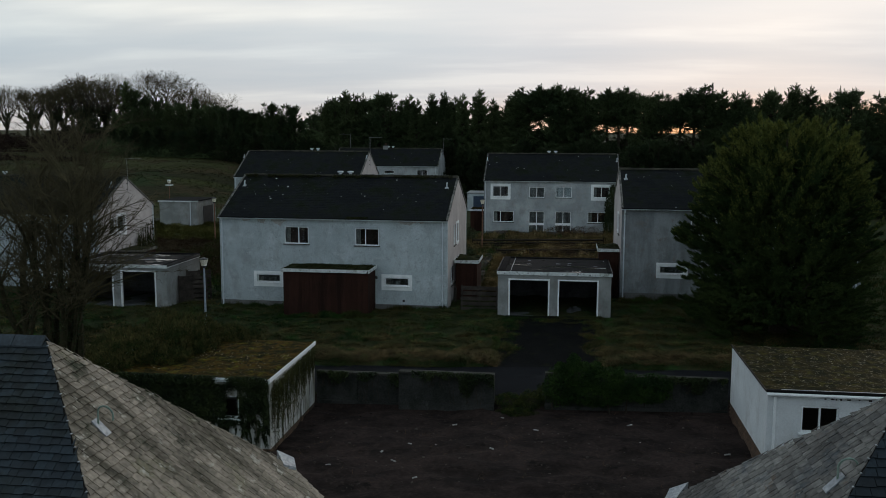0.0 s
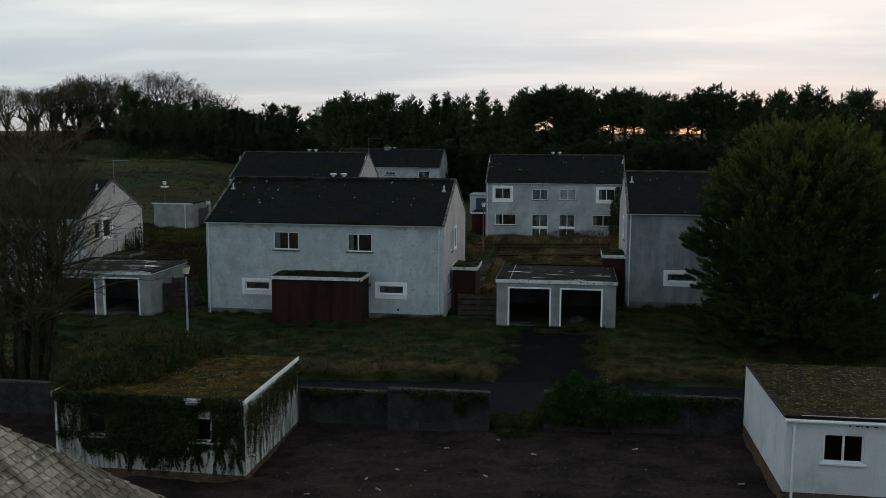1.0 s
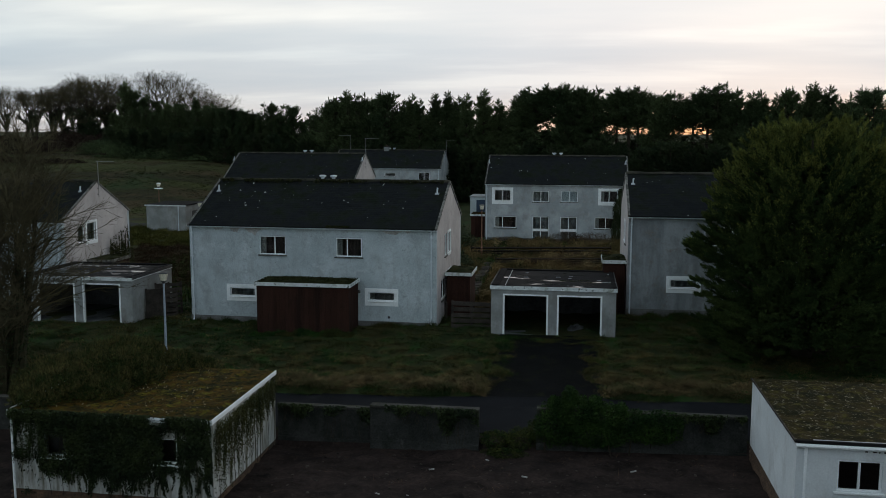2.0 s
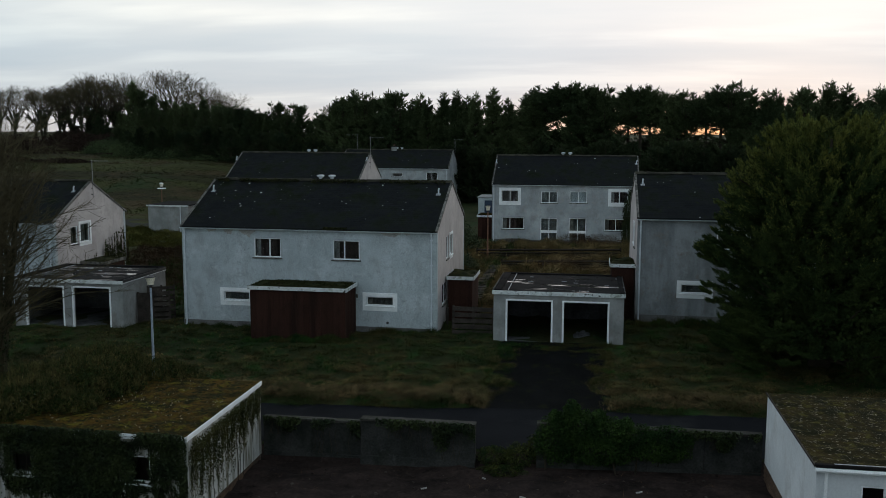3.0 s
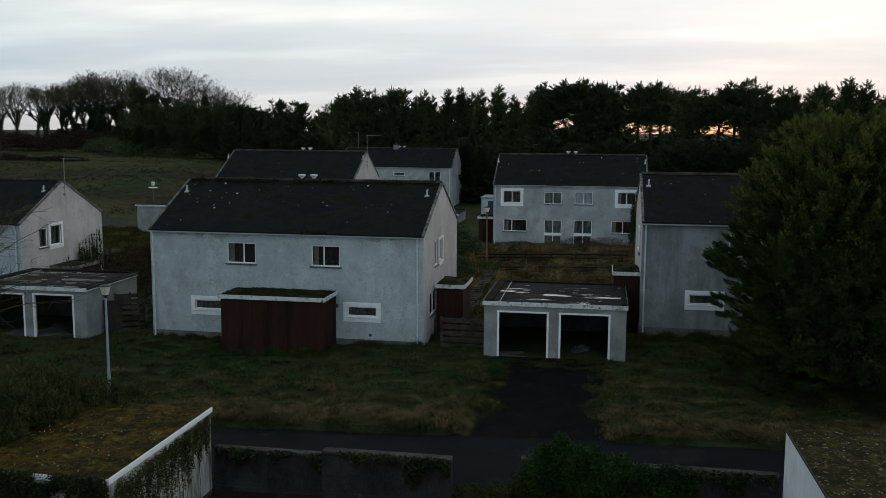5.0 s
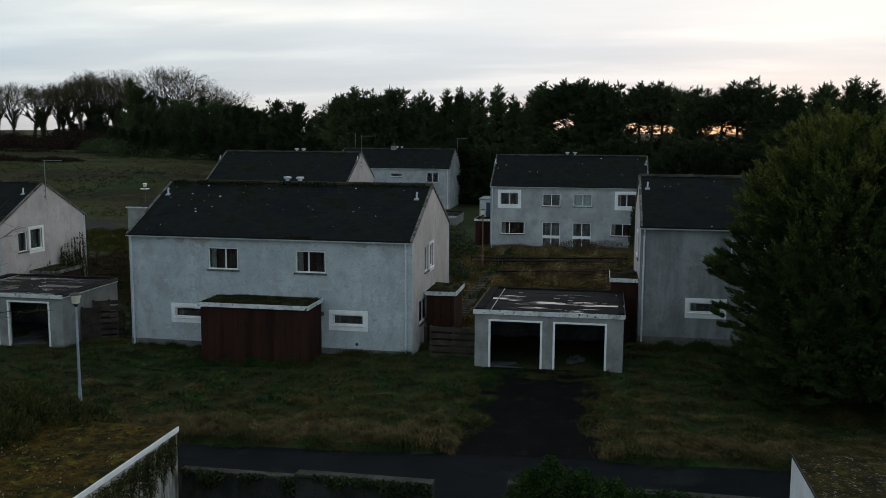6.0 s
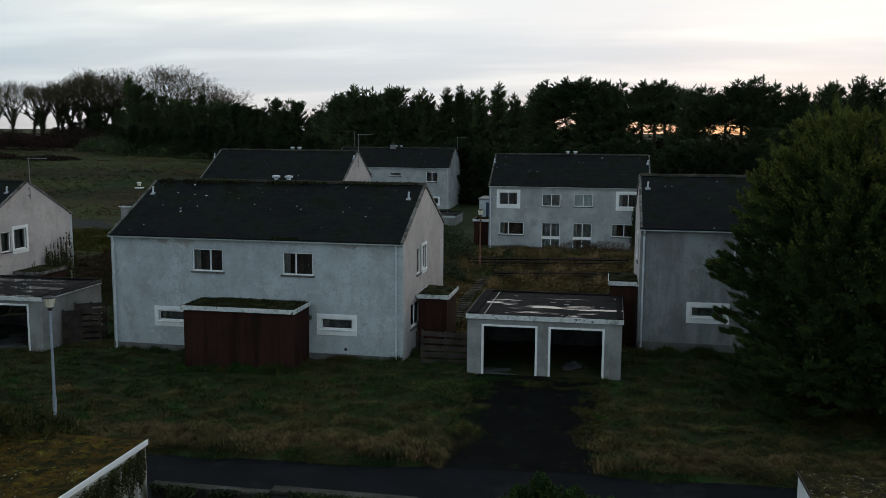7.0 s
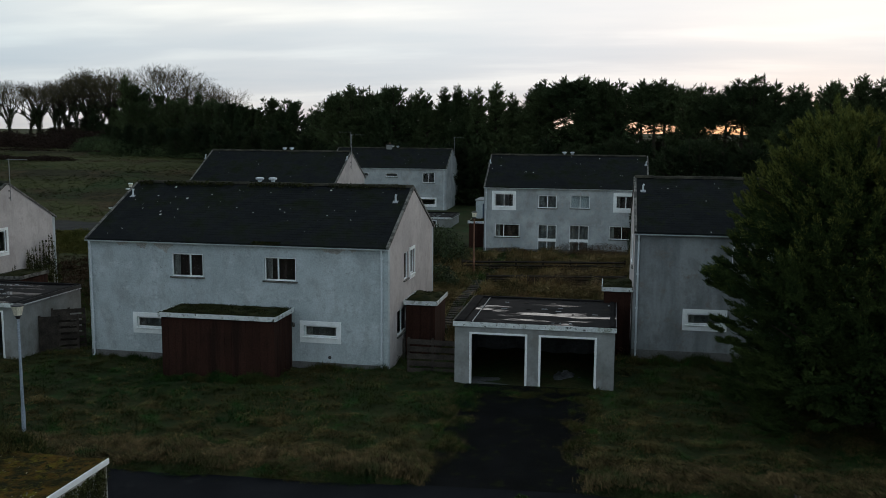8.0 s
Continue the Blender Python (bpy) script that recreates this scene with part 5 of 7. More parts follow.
def sprays(p, d, length, width, rng, k=5, droop=0.0):
    """Feathery sprays: from each point p along d, k narrow leaflets to either side."""
    n = len(p)
    side = unit(np.cross(d, rng.normal(size=(n, 3))))
    out = []
    length = np.broadcast_to(np.asarray(length, dtype=float), (n,))[:, None]
    for i in range(k):
        s = (i / k) * 0.8
        sg = 1 if i % 2 else -1
        base = p + d * length * s
        tip = base + unit(d * 0.85 + side * sg * (0.55 if i < k - 1 else 0.0) + np.array((0, 0, -droop)) + rng.normal(size=(n, 3)) * 0.12) * length * (0.62 - 0.25 * s)
        across = unit(np.cross(tip - base, rng.normal(size=(n, 3)))) * width
        out.append(np.stack([base - across, base + across, tip], axis=1))
    return np.stack(out, axis=1).reshape(-1, 3, 3)


def blobs(centres, n, rng, shell=0.55):
    """Points near the skins of a heap of ellipsoids (x, y, z, rx, ry, rz)."""
    c = np.array(centres, dtype=float)
    wgt = c[:, 3] * c[:, 4] + c[:, 4] * c[:, 5] + c[:, 3] * c[:, 5]
    i = rng.choice(len(c), n, p=wgt / wgt.sum())
    d = unit(rng.normal(size=(n, 3)))
    r = rng.uniform(shell, 1.0, size=(n, 1)) * (1 + 0.12 * np.sin(d[:, :1] * 9 + i[:, None]) * np.cos(d[:, 1:2] * 7))
    return c[i, :3] + d * r * c[i, 3:6], d


def bush(name, centres, n, size, material, seed, label, category="shrub", stems=6, sprigs=0):
    rng = np.random.default_rng(seed)
    c = np.array(centres, dtype=float)
    bx, by = float(c[:, 0].mean()), float(c[:, 1].mean())
    b = thing(name, bx, by, land(bx, by), 0, label, category)
    o = np.array(b.location)
    p, d = blobs(centres, n, rng)
    keep = p[:, 2] > land(bx, by) - 0.1
    part("leaves", soup("leaves", leaves(p[keep] - o, size, rng), material), material, b)
    if sprigs:
        p, d = blobs(centres, sprigs, rng, 0.9)
        up = (d[:, 2] > 0.1) & (p[:, 2] > land(bx, by) + 0.3)
        way = unit(d[up] * 0.5 + np.array((0, 0, 1.0)) + rng.normal(size=(up.sum(), 3)) * 0.4)
        part("sprig", soup("sprig", sprays(p[up] - o, way, rng.uniform(0.10, 0.28, up.sum()), 0.012, rng, 7), SPRIG), SPRIG, b, "thin shoots with bleached tips")
    r2 = random.Random(seed)
    for k in range(stems):
        q = c[k % len(c)]
        x, y = q[0] + r2.uniform(-0.5, 0.5) * q[3], q[1] + r2.uniform(-0.4, 0.4) * q[4]
        part("stem", tube(bmesh.new(), [(x - o[0], y - o[1], land(x, y) - o[2] - 0.1), (x - o[0] + r2.uniform(-0.2, 0.2), y - o[1], q[2] - o[2] - 0.2 * q[5]), (x - o[0] + r2.uniform(-0.4, 0.4), y - o[1], q[2] - o[2] + 0.5 * q[5])], [0.035, 0.025, 0.01], 5), BARK, b)
    return b


def branch_mesh(name, segs, material, sides=4):
    a = np.array([s[0] for s in segs])
    b = np.array([s[1] for s in segs])
    ra, rb = np.array([[s[2]] for s in segs]), np.array([[s[3]] for s in segs])
    d = unit(b - a)
    s = unit(np.cross(d, np.array((0.37, 0.83, 0.41))))
    q = np.cross(d, s)
    quads = []
    for k in range(sides):
        t0, t1 = k * math.tau / sides, (k + 1) * math.tau / sides
        e0, e1 = s * math.cos(t0) + q * math.sin(t0), s * math.cos(t1) + q * math.sin(t1)
        quads.append(np.stack([a + e0 * ra, a + e1 * ra, b + e1 * rb, b + e0 * rb], axis=1))
    return soup(name, np.concatenate(quads), material)


# the great cypress before the shaded house
def fronds(base, way, length, rng, m, wide, curl, leaf, fat, k):
    """Flat boughs, arrays of one row each: branchlets to either side of a stem that bends upwards, each set with short leaf sprays. Returns the triangles and how far out along its bough each one stands."""
    n = len(base)
    side = unit(np.cross(way, np.array((0, 0, 1.0)) + rng.normal(size=(n, 3)) * 0.35))
    s = np.linspace(0.12, 1.0, m)[None, :, None] + rng.uniform(-0.03, 0.03, (n, m, 1))
    ln = length[:, None, None]
    rise = np.array((0, 0, 1.0))
    stem = base[:, None] + way[:, None] * (s * ln) + rise * (curl * ln * s * s)
    tang = unit(way[:, None] + rise * (2 * curl * s))
    sg = np.where(np.arange(m) % 2, 1.0, -1.0)[None, :, None]
    out = unit(tang + side[:, None] * sg * (0.95 - 0.55 * s) + rng.normal(size=(n, m, 3)) * 0.16)
    reach = ln * wide * (1.05 - 0.75 * s) * rng.uniform(0.7, 1.2, (n, m, 1))
    P, D, T = [], [], []
    for j in range(k):
        f = (j + 0.6) / k
        P.append(stem + out * reach * f + rise * (0.16 * reach * f * f) + rng.normal(size=(n, m, 3)) * 0.025)
        D.append(unit(out + tang * 0.5 + rise * (0.12 + 0.25 * f) + rng.normal(size=(n, m, 3)) * 0.28))
        T.append(np.broadcast_to(0.55 * s + 0.45 * f, (n, m, 1)))
    P, D, T = (np.stack(a, axis=2).reshape(-1, a[0].shape[-1]) for a in (P, D, T))
    return sprays(P, D, leaf * rng.uniform(0.7, 1.3, len(P)), fat, rng, 4), np.repeat(T[:, 0], 4)


def cypress(x, y, height, radius, seed):
    rng = np.random.default_rng(seed)
    t = thing("cypress", x, y, land(x, y), 0, "huge dense green cypress spreading over the rough grass", "tree")
    H = height

    def reach(h, a):
        """Radius of the crown at the share h of its height."""
        prof = np.where(h < 0.45, 1.0 - 0.05 * h, 0.978 * np.sqrt(np.clip(1 - (np.maximum(h - 0.45, 0) / 0.57) ** 2.9, 0, 1)))
        return radius * prof * (0.97 + 0.05 * np.sin(a * 5 + h * 9) + 0.04 * np.sin(a * 11 - h * 17))
    n = 1150
    h, a = rng.uniform(0.0, 1.0, n) ** 0.9, rng.uniform(0, math.tau, n)
    ring = np.stack([np.cos(a), np.sin(a), np.zeros(n)], axis=1)
    r = reach(h, a)[:, None]
    way = unit(ring * (1.0 - 0.55 * h[:, None] ** 2) + np.array((0, 0, 1.0)) * (0.02 + 0.75 * h[:, None] ** 2) + rng.normal(size=(n, 3)) * 0.22)
    ln = rng.uniform(1.3, 2.4, n) * (1.08 - 0.35 * h)
    tip = ring * r + np.array((0, 0, 1.0)) * (h[:, None] * H) + way * rng.uniform(-0.85, 0.28, (n, 1))
    base = tip - way * ln[:, None]
    # limbs that stand clear of the rest over the house wall
    more = [(0.47, 168, 1.2), (0.46, 176, 1.3), (0.43, 172, 1.4), (0.44, 181, 1.3), (0.45, 163, 1.1), (0.41, 176, 1.1), (0.29, 172, 0.6), (0.27, 182, 0.7), (0.12, 176, 0.8), (0.08, 184, 0.9), (0.40, 158, 0.9)]
    for hh, deg, far in more:
        for q in range(4):
            aa = math.radians(deg + rng.normal() * 3)
            d = unit(np.array((math.cos(aa), math.sin(aa), 0.10 + rng.normal() * 0.12)))
            base = np.concatenate([base, [np.array((math.cos(aa) * radius * 0.86, math.sin(aa) * radius * 0.86, hh * H + rng.normal() * 0.18)) + d * 0.22 * q]])
            way, ln = np.concatenate([way, [d]]), np.append(ln, far * rng.uniform(0.45, 0.75))
    tris, out = fronds(base, way, ln, rng, 22, 0.23, 0.20, 0.215, 0.0165, 6)
    up = tris[:, 0, 2] / H
    # young tips increase with height, which paints the crown's lit top
    young = (out + 0.9 * (up - 0.62) + rng.normal(0, 0.10, len(out))) > 0.86
    part("crown", soup("crown", tris[~young], CYPRESS), CYPRESS, t)
    part("young_growth", soup("young_growth", tris[young], CYPRESS_TIP), CYPRESS_TIP, t, "yellow-green young tips, denser towards the lit top")
    n = 42000
    h, a = rng.uniform(0.10, 0.95, n), rng.uniform(0, math.tau, n)
    r = reach(h, a) * rng.uniform(0.50, 0.70, n)
    tagged(part("inner_foliage", soup("inner_foliage", leaves(np.stack([np.cos(a) * r, np.sin(a) * r, h * H * 0.94], axis=1), 0.10, rng), CYPRESS), CYPRESS, t), kind="stuff")
    segs = []
    r2 = random.Random(seed)
    trunk = [Vector((0, 0, -0.3)), Vector((0.05, 0, 2.5)), Vector((-0.05, 0.1, 6.0)), Vector((0, 0, H * 0.93))]
    for u, v, ra, rb in zip(trunk, trunk[1:], (0.5, 0.36, 0.2), (0.36, 0.2, 0.04)):
        segs.append((u, v, ra, rb))
    part("trunk", branch_mesh("trunk", segs, BARK, 8), BARK, t)
    segs = []
    for k in range(46):
        hh, aa = r2.uniform(0.06, 0.9), r2.uniform(0, math.tau)
        rr = float(reach(np.array(hh), np.array(aa))) * 0.9
        e = Vector((math.cos(aa) * rr, math.sin(aa) * rr, hh * H))
        b = Vector((0, 0, max(0.4, hh * H - rr * 0.5)))
        segs += [(b, b.lerp(e, 0.5) - Vector((0, 0, 0.2)), 0.11, 0.07), (b.lerp(e, 0.5) - Vector((0, 0, 0.2)), e, 0.07, 0.02)]
    tagged(part("framework", branch_mesh("framework", segs, BARK, 5), BARK, t), kind="stuff")
    return t


cypress(11.35, 46.3, 10.75, 4.6, 3)

# the belt of tall conifers on the far side


def conifer_meshes(height, radius, bare, spire, seed, n_limbs, needles):
    """Trunk, limbs and needles of a ragged conifer; bare: the share of trunk without green; spire: one leader, or a broad head of several."""
    rng = np.random.default_rng(seed)
    n = n_limbs
    q = rng.uniform(0, 1, n) ** 0.85
    h = bare + (0.90 - bare) * q
    a = rng.uniform(0, math.tau, n)
    prof = (0.16 + 0.9 * (1 - q) ** 0.9) if spire else np.minimum(1.0, 0.70 + 1.3 * q) * (0.14 + 0.86 * (1 - q ** 2.4) ** 0.8)
    prof = prof * (1 + 0.22 * np.sin(a * 2 + seed) * np.sin(q * 9 + seed))
    reach = radius * prof * rng.uniform(0.55, 1.0, n) * np.where(rng.uniform(size=n) < 0.14, 1.45, 1.0)
    way = unit(np.stack([np.cos(a), np.sin(a), -0.05 + 0.42 * q + rng.normal(0, 0.15, n)], axis=1))
    base = np.stack([0 * h, 0 * h, h * height - 0.25 * reach], axis=1)
    segs = [(Vector((0, 0, -1)), Vector((0.1, 0, height * 0.5)), 0.34, 0.2), (Vector((0.1, 0, height * 0.5)), Vector((0, 0.05, height * 0.93)), 0.2, 0.03)]
    for b, w, r in zip(base, way, reach):
        segs.append((Vector(b), Vector(b + w * r + np.array((0, 0, 0.18 * r))), 0.06, 0.012))
    inner = base + way * (reach * 0.30)[:, None]
    out = [fronds(inner, way, reach * 0.72, rng, 10, 0.22, 0.34, 0.58, 0.042, 2)[0]]
    # leaders, each set with short rising shoots
    lead = [(0.0, 0.0, height * 0.70, height * 0.28)] if spire else [(radius * 0.5 * rng.uniform(0.2, 1.1) * math.cos(k * 1.3), radius * 0.5 * rng.uniform(0.2, 1.1) * math.sin(k * 1.3), height * rng.uniform(0.78, 0.85), height * rng.uniform(0.08, 0.19)) for k in range(6)]
    for lx, ly, z0, ln in lead:
        m = 34 if spire else 16
        s = rng.uniform(0, 0.92, m)
        b = rng.uniform(0, math.tau, m)
        p = np.stack([lx + 0 * s, ly + 0 * s, z0 + s * ln], axis=1)
        w = unit(np.stack([np.cos(b), np.sin(b), 0.20 + 0.35 * s], axis=1))
        out.append(fronds(p, w, (0.16 + 1.25 * (1 - s)) * (1.25 if spire else 0.9), rng, 7, 0.20, 0.30, 0.36, 0.040, 1)[0])
        segs.append((Vector((lx, ly, z0 - 1.5)), Vector((lx, ly, z0 + ln)), 0.05, 0.012))
        tip = np.array([[lx, ly, z0 + ln * f] for f in (0.70, 0.84, 0.95)])
        out.append(sprays(tip, np.broadcast_to(np.array((0, 0, 1.0)), (3, 3)) + rng.normal(size=(3, 3)) * 0.1, 0.6, 0.045, rng, 6))
    # the dense heart of the crown
    m = int(n * 3)
    hq = rng.uniform(0, 0.93, m)
    ha = rng.uniform(0, math.tau, m)
    hp = (0.16 + 0.9 * (1 - hq) ** 0.9) if spire else np.minimum(1.0, 0.70 + 1.3 * hq) * (1 - hq ** 2.4) ** 0.8
    hr = radius * 0.45 * hp * np.sqrt(rng.uniform(0.05, 1, m))
    lv = leaves(np.stack([np.cos(ha) * hr, np.sin(ha) * hr, (bare + (0.92 - bare) * hq) * height], axis=1), 0.26, rng)
    out += [lv[:, [0, 1, 2]], lv[:, [0, 2, 3]]]
    for k in range(30 if bare > 0.4 else 0):
        hh, aa = rng.uniform(0.42, bare), rng.uniform(0, math.tau)
        w = unit(np.array([[math.cos(aa), math.sin(aa), rng.uniform(-0.1, 0.4)]]))
        r = radius * rng.uniform(0.3, 0.8)
        out.append(fronds(np.array([[0, 0, hh * height]]) + w * r * 0.4, w, np.array([r]), rng, 7, 0.28, 0.15, 0.45, 0.045, 2)[0])
        segs.append((Vector((0, 0, hh * height)), Vector((0, 0, hh * height)) + Vector(w[0] * r), 0.035, 0.01))
    tris = np.concatenate(out)
    tris[:, :, 2] *= height / tris[:, :, 2].max()
    return branch_mesh("trunk", segs, BARK, 4), soup("crown", tris, needles)


kinds = []
for k, (h, r, bare, spire) in enumerate([(15.0, 3.0, 0.08, False), (15.0, 2.8, 0.05, True), (15.0, 2.6, 0.10, False), (15.0, 2.9, 0.75, False), (15.0, 2.7, 0.70, False), (8.0, 2.9, 0.0, False), (8.0, 3.1, 0.0, True)]):
    # short conifers take the needles that hold the shade in their colour
    needles = CONIFER if h > 10 else SHADED_CONIFER
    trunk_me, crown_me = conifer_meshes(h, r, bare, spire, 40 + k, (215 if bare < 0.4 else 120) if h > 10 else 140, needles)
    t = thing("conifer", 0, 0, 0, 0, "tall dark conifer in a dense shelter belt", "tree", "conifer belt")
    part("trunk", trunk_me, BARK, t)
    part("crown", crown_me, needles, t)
    kinds.append([t, h, False])


def plant(kind, x, y, height, spin, wide=1.0):
    t, h, used = kinds[kind]
    k = height / h
    m = pose(x, y, land(x, y), 0, 0, spin)
    ob = t if not used else copy_thing(t, m)
    kinds[kind][2] = True
    ob.matrix_world = m @ Matrix.Diagonal((k * wide, k * wide, k, 1))
    return ob


rng = random.Random(12)
belt = lambda x: 127.5 - 0.36 * (x + 2)
thin = lambda x: -5.5 < x < -1.5 or 3.2 < x < 9.0 or 12.3 < x < 17.0
# where the tallest stand along the belt, and how high they reach
BELT = [(-55.8, 14.2), (-53.6, 13.7), (-52.0, 13.4), (-50.2, 13.1), (-46.7, 13.0), (-48.4, 14.6), (-44.6, 14.3), (-40.4, 13.4), (-37.5, 15.3), (-36.2, 15.1), (-34.6, 16.3), (-33.1, 15.7), (-31.7, 15.8), (-30.2, 15.1), (-27.8, 16.1), (-25.0, 14.7), (-23.7, 15.5), (-22.3, 14.7), (-20.0, 15.6), (-17.9, 15.8),
        (-16.4, 15.0), (-15.0, 15.4), (-12.5, 16.0), (-10.4, 14.6), (-7.8, 15.1), (-6.8, 15.6), (-5.2, 16.2), (-2.2, 16.5), (-0.9, 15.7), (1.0, 16.2), (2.4, 16.0), (5.7, 15.5), (7.1, 15.9), (8.4, 15.2), (11.2, 15.2), (12.7, 14.8),
        (15.1, 14.2), (16.9, 16.0), (18.9, 16.1), (20.0, 15.0), (21.6, 14.9), (22.7, 15.1), (24.4, 14.2), (25.8, 15.5), (28.3, 15.9), (30.0, 15.5)]
for x, top in BELT + [(32.0 + 2.1 * k, 14.6 + 1.1 * math.sin(k * 2.3)) for k in range(18)] + [(-58.0 - 2.4 * k, 13.9 + 0.5 * math.sin(k * 1.9)) for k in range(9)]:
    narrow = -26 < x < -8.5 or 19.5 < x < 25
    if thin(x):
        kind = rng.choice((3, 4))
    else:
        kind = 1 if narrow else rng.choice((0, 2, 0, 2, 1))
    y = belt(x) + rng.uniform(-0.8, 0.8)
    plant(kind, x, y, top - land(x, y), rng.uniform(0, 360), rng.uniform(0.95, 1.15) if narrow else rng.uniform(1.1, 1.4))
x = -78.0
while x < 66:
    y = belt(x) - 4.2 + rng.uniform(-1, 1)
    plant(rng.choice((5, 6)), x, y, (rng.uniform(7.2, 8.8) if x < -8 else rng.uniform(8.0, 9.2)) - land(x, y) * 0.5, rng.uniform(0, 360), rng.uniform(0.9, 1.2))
    x += rng.uniform(2.5, 3.3)
x = -76.0
while x < 64:
    y = belt(x) + 4 + rng.uniform(-1.5, 1.5)
    low = 12.5 if x < -37 else (9.5 if thin(x) or thin(x - 1.2) else 13.0)
    plant(rng.choice((0, 1, 2)) if low > 10 else rng.choice((5, 6)), x, y, low + rng.uniform(-0.8, 1.0) - land(x, y), rng.uniform(0, 360), 1.0)
    x += rng.uniform(1.6, 2.2) if x < -37 else rng.uniform(2.0, 2.6)

# bare trees beyond the field, their stems in ivy


def fork_tree(height, seed, fork, heads, angle, depth, ivy):
    """A leafless tree with a domed crown: every limb divides again and again, the shares of length falling alike."""
    rng = random.Random(seed)
    nrg = np.random.default_rng(seed)
    segs = []

    def grow(p, d, length, radius, level):
        bend = Vector((rng.gauss(0, 1), rng.gauss(0, 1), rng.gauss(0, 1) + 0.35)) * 0.10
        for k in range(2):
            d = (d + bend).normalized()
            q = p + d * length / 2
            segs.append((p.copy(), q.copy(), radius * (1 - 0.12 * k), radius * (0.88 - 0.12 * k)))
            p = q
        if level == 0:
            return
        n = 3 if rng.random() < 0.25 else 2
        spin = rng.uniform(0, math.tau)
        a = d.cross(Vector((0.3, 0.5, 0.81))).normalized()
        b = d.cross(a)
        for k in range(n):
            th = spin + k * math.tau / n + rng.uniform(-0.4, 0.4)
            off = math.tan(radians(angle * rng.uniform(0.55, 1.25)))
            w = (d + (a * math.cos(th) + b * math.sin(th)) * off + Vector((0, 0, 0.05))).normalized()
            grow(p, w, length * rng.uniform(0.72, 0.86), radius * (0.70 if n == 2 else 0.60), level - 1)
    trunk = height * fork
    top = Vector((rng.gauss(0, 0.5), rng.gauss(0, 0.5), trunk))
    segs.append((Vector((0, 0, -0.6)), top * 0.5 + Vector((0.15, 0, 0)), 0.36, 0.30))
    segs.append((top * 0.5 + Vector((0.15, 0, 0)), top, 0.30, 0.26))
    for k in range(heads):
        th = k * math.tau / heads + rng.uniform(-0.5, 0.5)
        lean = rng.uniform(0.15, 0.75)
        grow(top - Vector((0, 0, trunk * rng.uniform(0, 0.28))), Vector((math.cos(th) * lean, math.sin(th) * lean, 1)).normalized(), height * 0.19, 0.17, depth)
    k = height / max(s[1].z for s in segs)
    stretch = lambda v: Vector((v.x * k, v.y * k, v.z * k))
    segs = [(stretch(a), stretch(b), ra, rb) for a, b, ra, rb in segs]
    t = thing("bare_tree", 0, 0, 0, 0, "tall leafless tree with ivy on its trunk", "tree", "leafless trees")
    part("trunk", branch_mesh("trunk", [s for s in segs if s[2] > 0.05], BARK, 5), BARK, t)
    fine = [(a, b, max(ra, 0.011), max(rb, 0.009)) for a, b, ra, rb in segs if ra <= 0.05]
    tagged(part("bare_crown", branch_mesh("bare_crown", fine, TWIG, 3), TWIG, t), kind="stuff")
    pts = []
    for a, b, ra, rb in segs:
        if ra > 0.10 and ivy and b.z < height * 0.62:
            m = int((b - a).length * 95 * ivy)
            f = nrg.uniform(0, 1, (m, 1))
            pts.append(np.array(a) * (1 - f) + np.array(b) * f + unit(nrg.normal(size=(m, 3))) * (ra + nrg.uniform(0.0, 0.42, (m, 1)) * ivy))
    if pts:
        part("ivy", soup("ivy", leaves(np.concatenate(pts), 0.13, nrg), IVY), IVY, t)
    return t


far_bare = [fork_tree(15, 61, 0.38, 5, 27, 7, 0.7), fork_tree(15, 62, 0.20, 7, 30, 7, 0.4), fork_tree(15, 63, 0.40, 4, 26, 7, 0.9), fork_tree(15, 64, 0.42, 4, 26, 7, 0.8)]
first = [True] * 4
for k, (x, y, top, i) in enumerate([(-133.3, 188, 19.5, 0), (-128.5, 188, 19.1, 2), (-124.3, 187, 19.8, 0), (-120.9, 189, 19.5, 3), (-117.2, 187, 19.7, 2), (-114.2, 190, 19.4, 0), (-110.9, 188, 21.2, 3), (-108.0, 192, 22.1, 0),
                                    (-105.6, 187, 22.3, 3), (-103.2, 191, 22.7, 2), (-100.8, 188, 20.8, 2), (-97.5, 190, 19.9, 3), (-89.2, 189, 23.1, 1), (-80.0, 189, 19.2, 1), (-138, 190, 19.3, 3), (-144, 188, 19.3, 0), (-77.0, 187, 17.3, 0),
                                    (-126, 200, 19.5, 0), (-116, 203, 19.3, 3), (-98.6, 186, 18.9, 2), (-113.0, 186, 18.9, 2), (-109.6, 186, 19.7, 2), (-106.9, 185, 20.9, 2), (-104.3, 185, 21.3, 3), (-102.0, 186, 20.7, 2)]):
    z = land(x, y)
    m = pose(x, y, z, 0, 0, 67 * k)
    ob = far_bare[i] if first[i] else copy_thing(far_bare[i], m)
    first[i] = False
    sc = (top - z) / 15.0
    wide = sc * (1.3 if i == 1 else (0.8 if k > 18 else 1.1))
    ob.matrix_world = m @ Matrix.Diagonal((wide, wide, sc, 1))
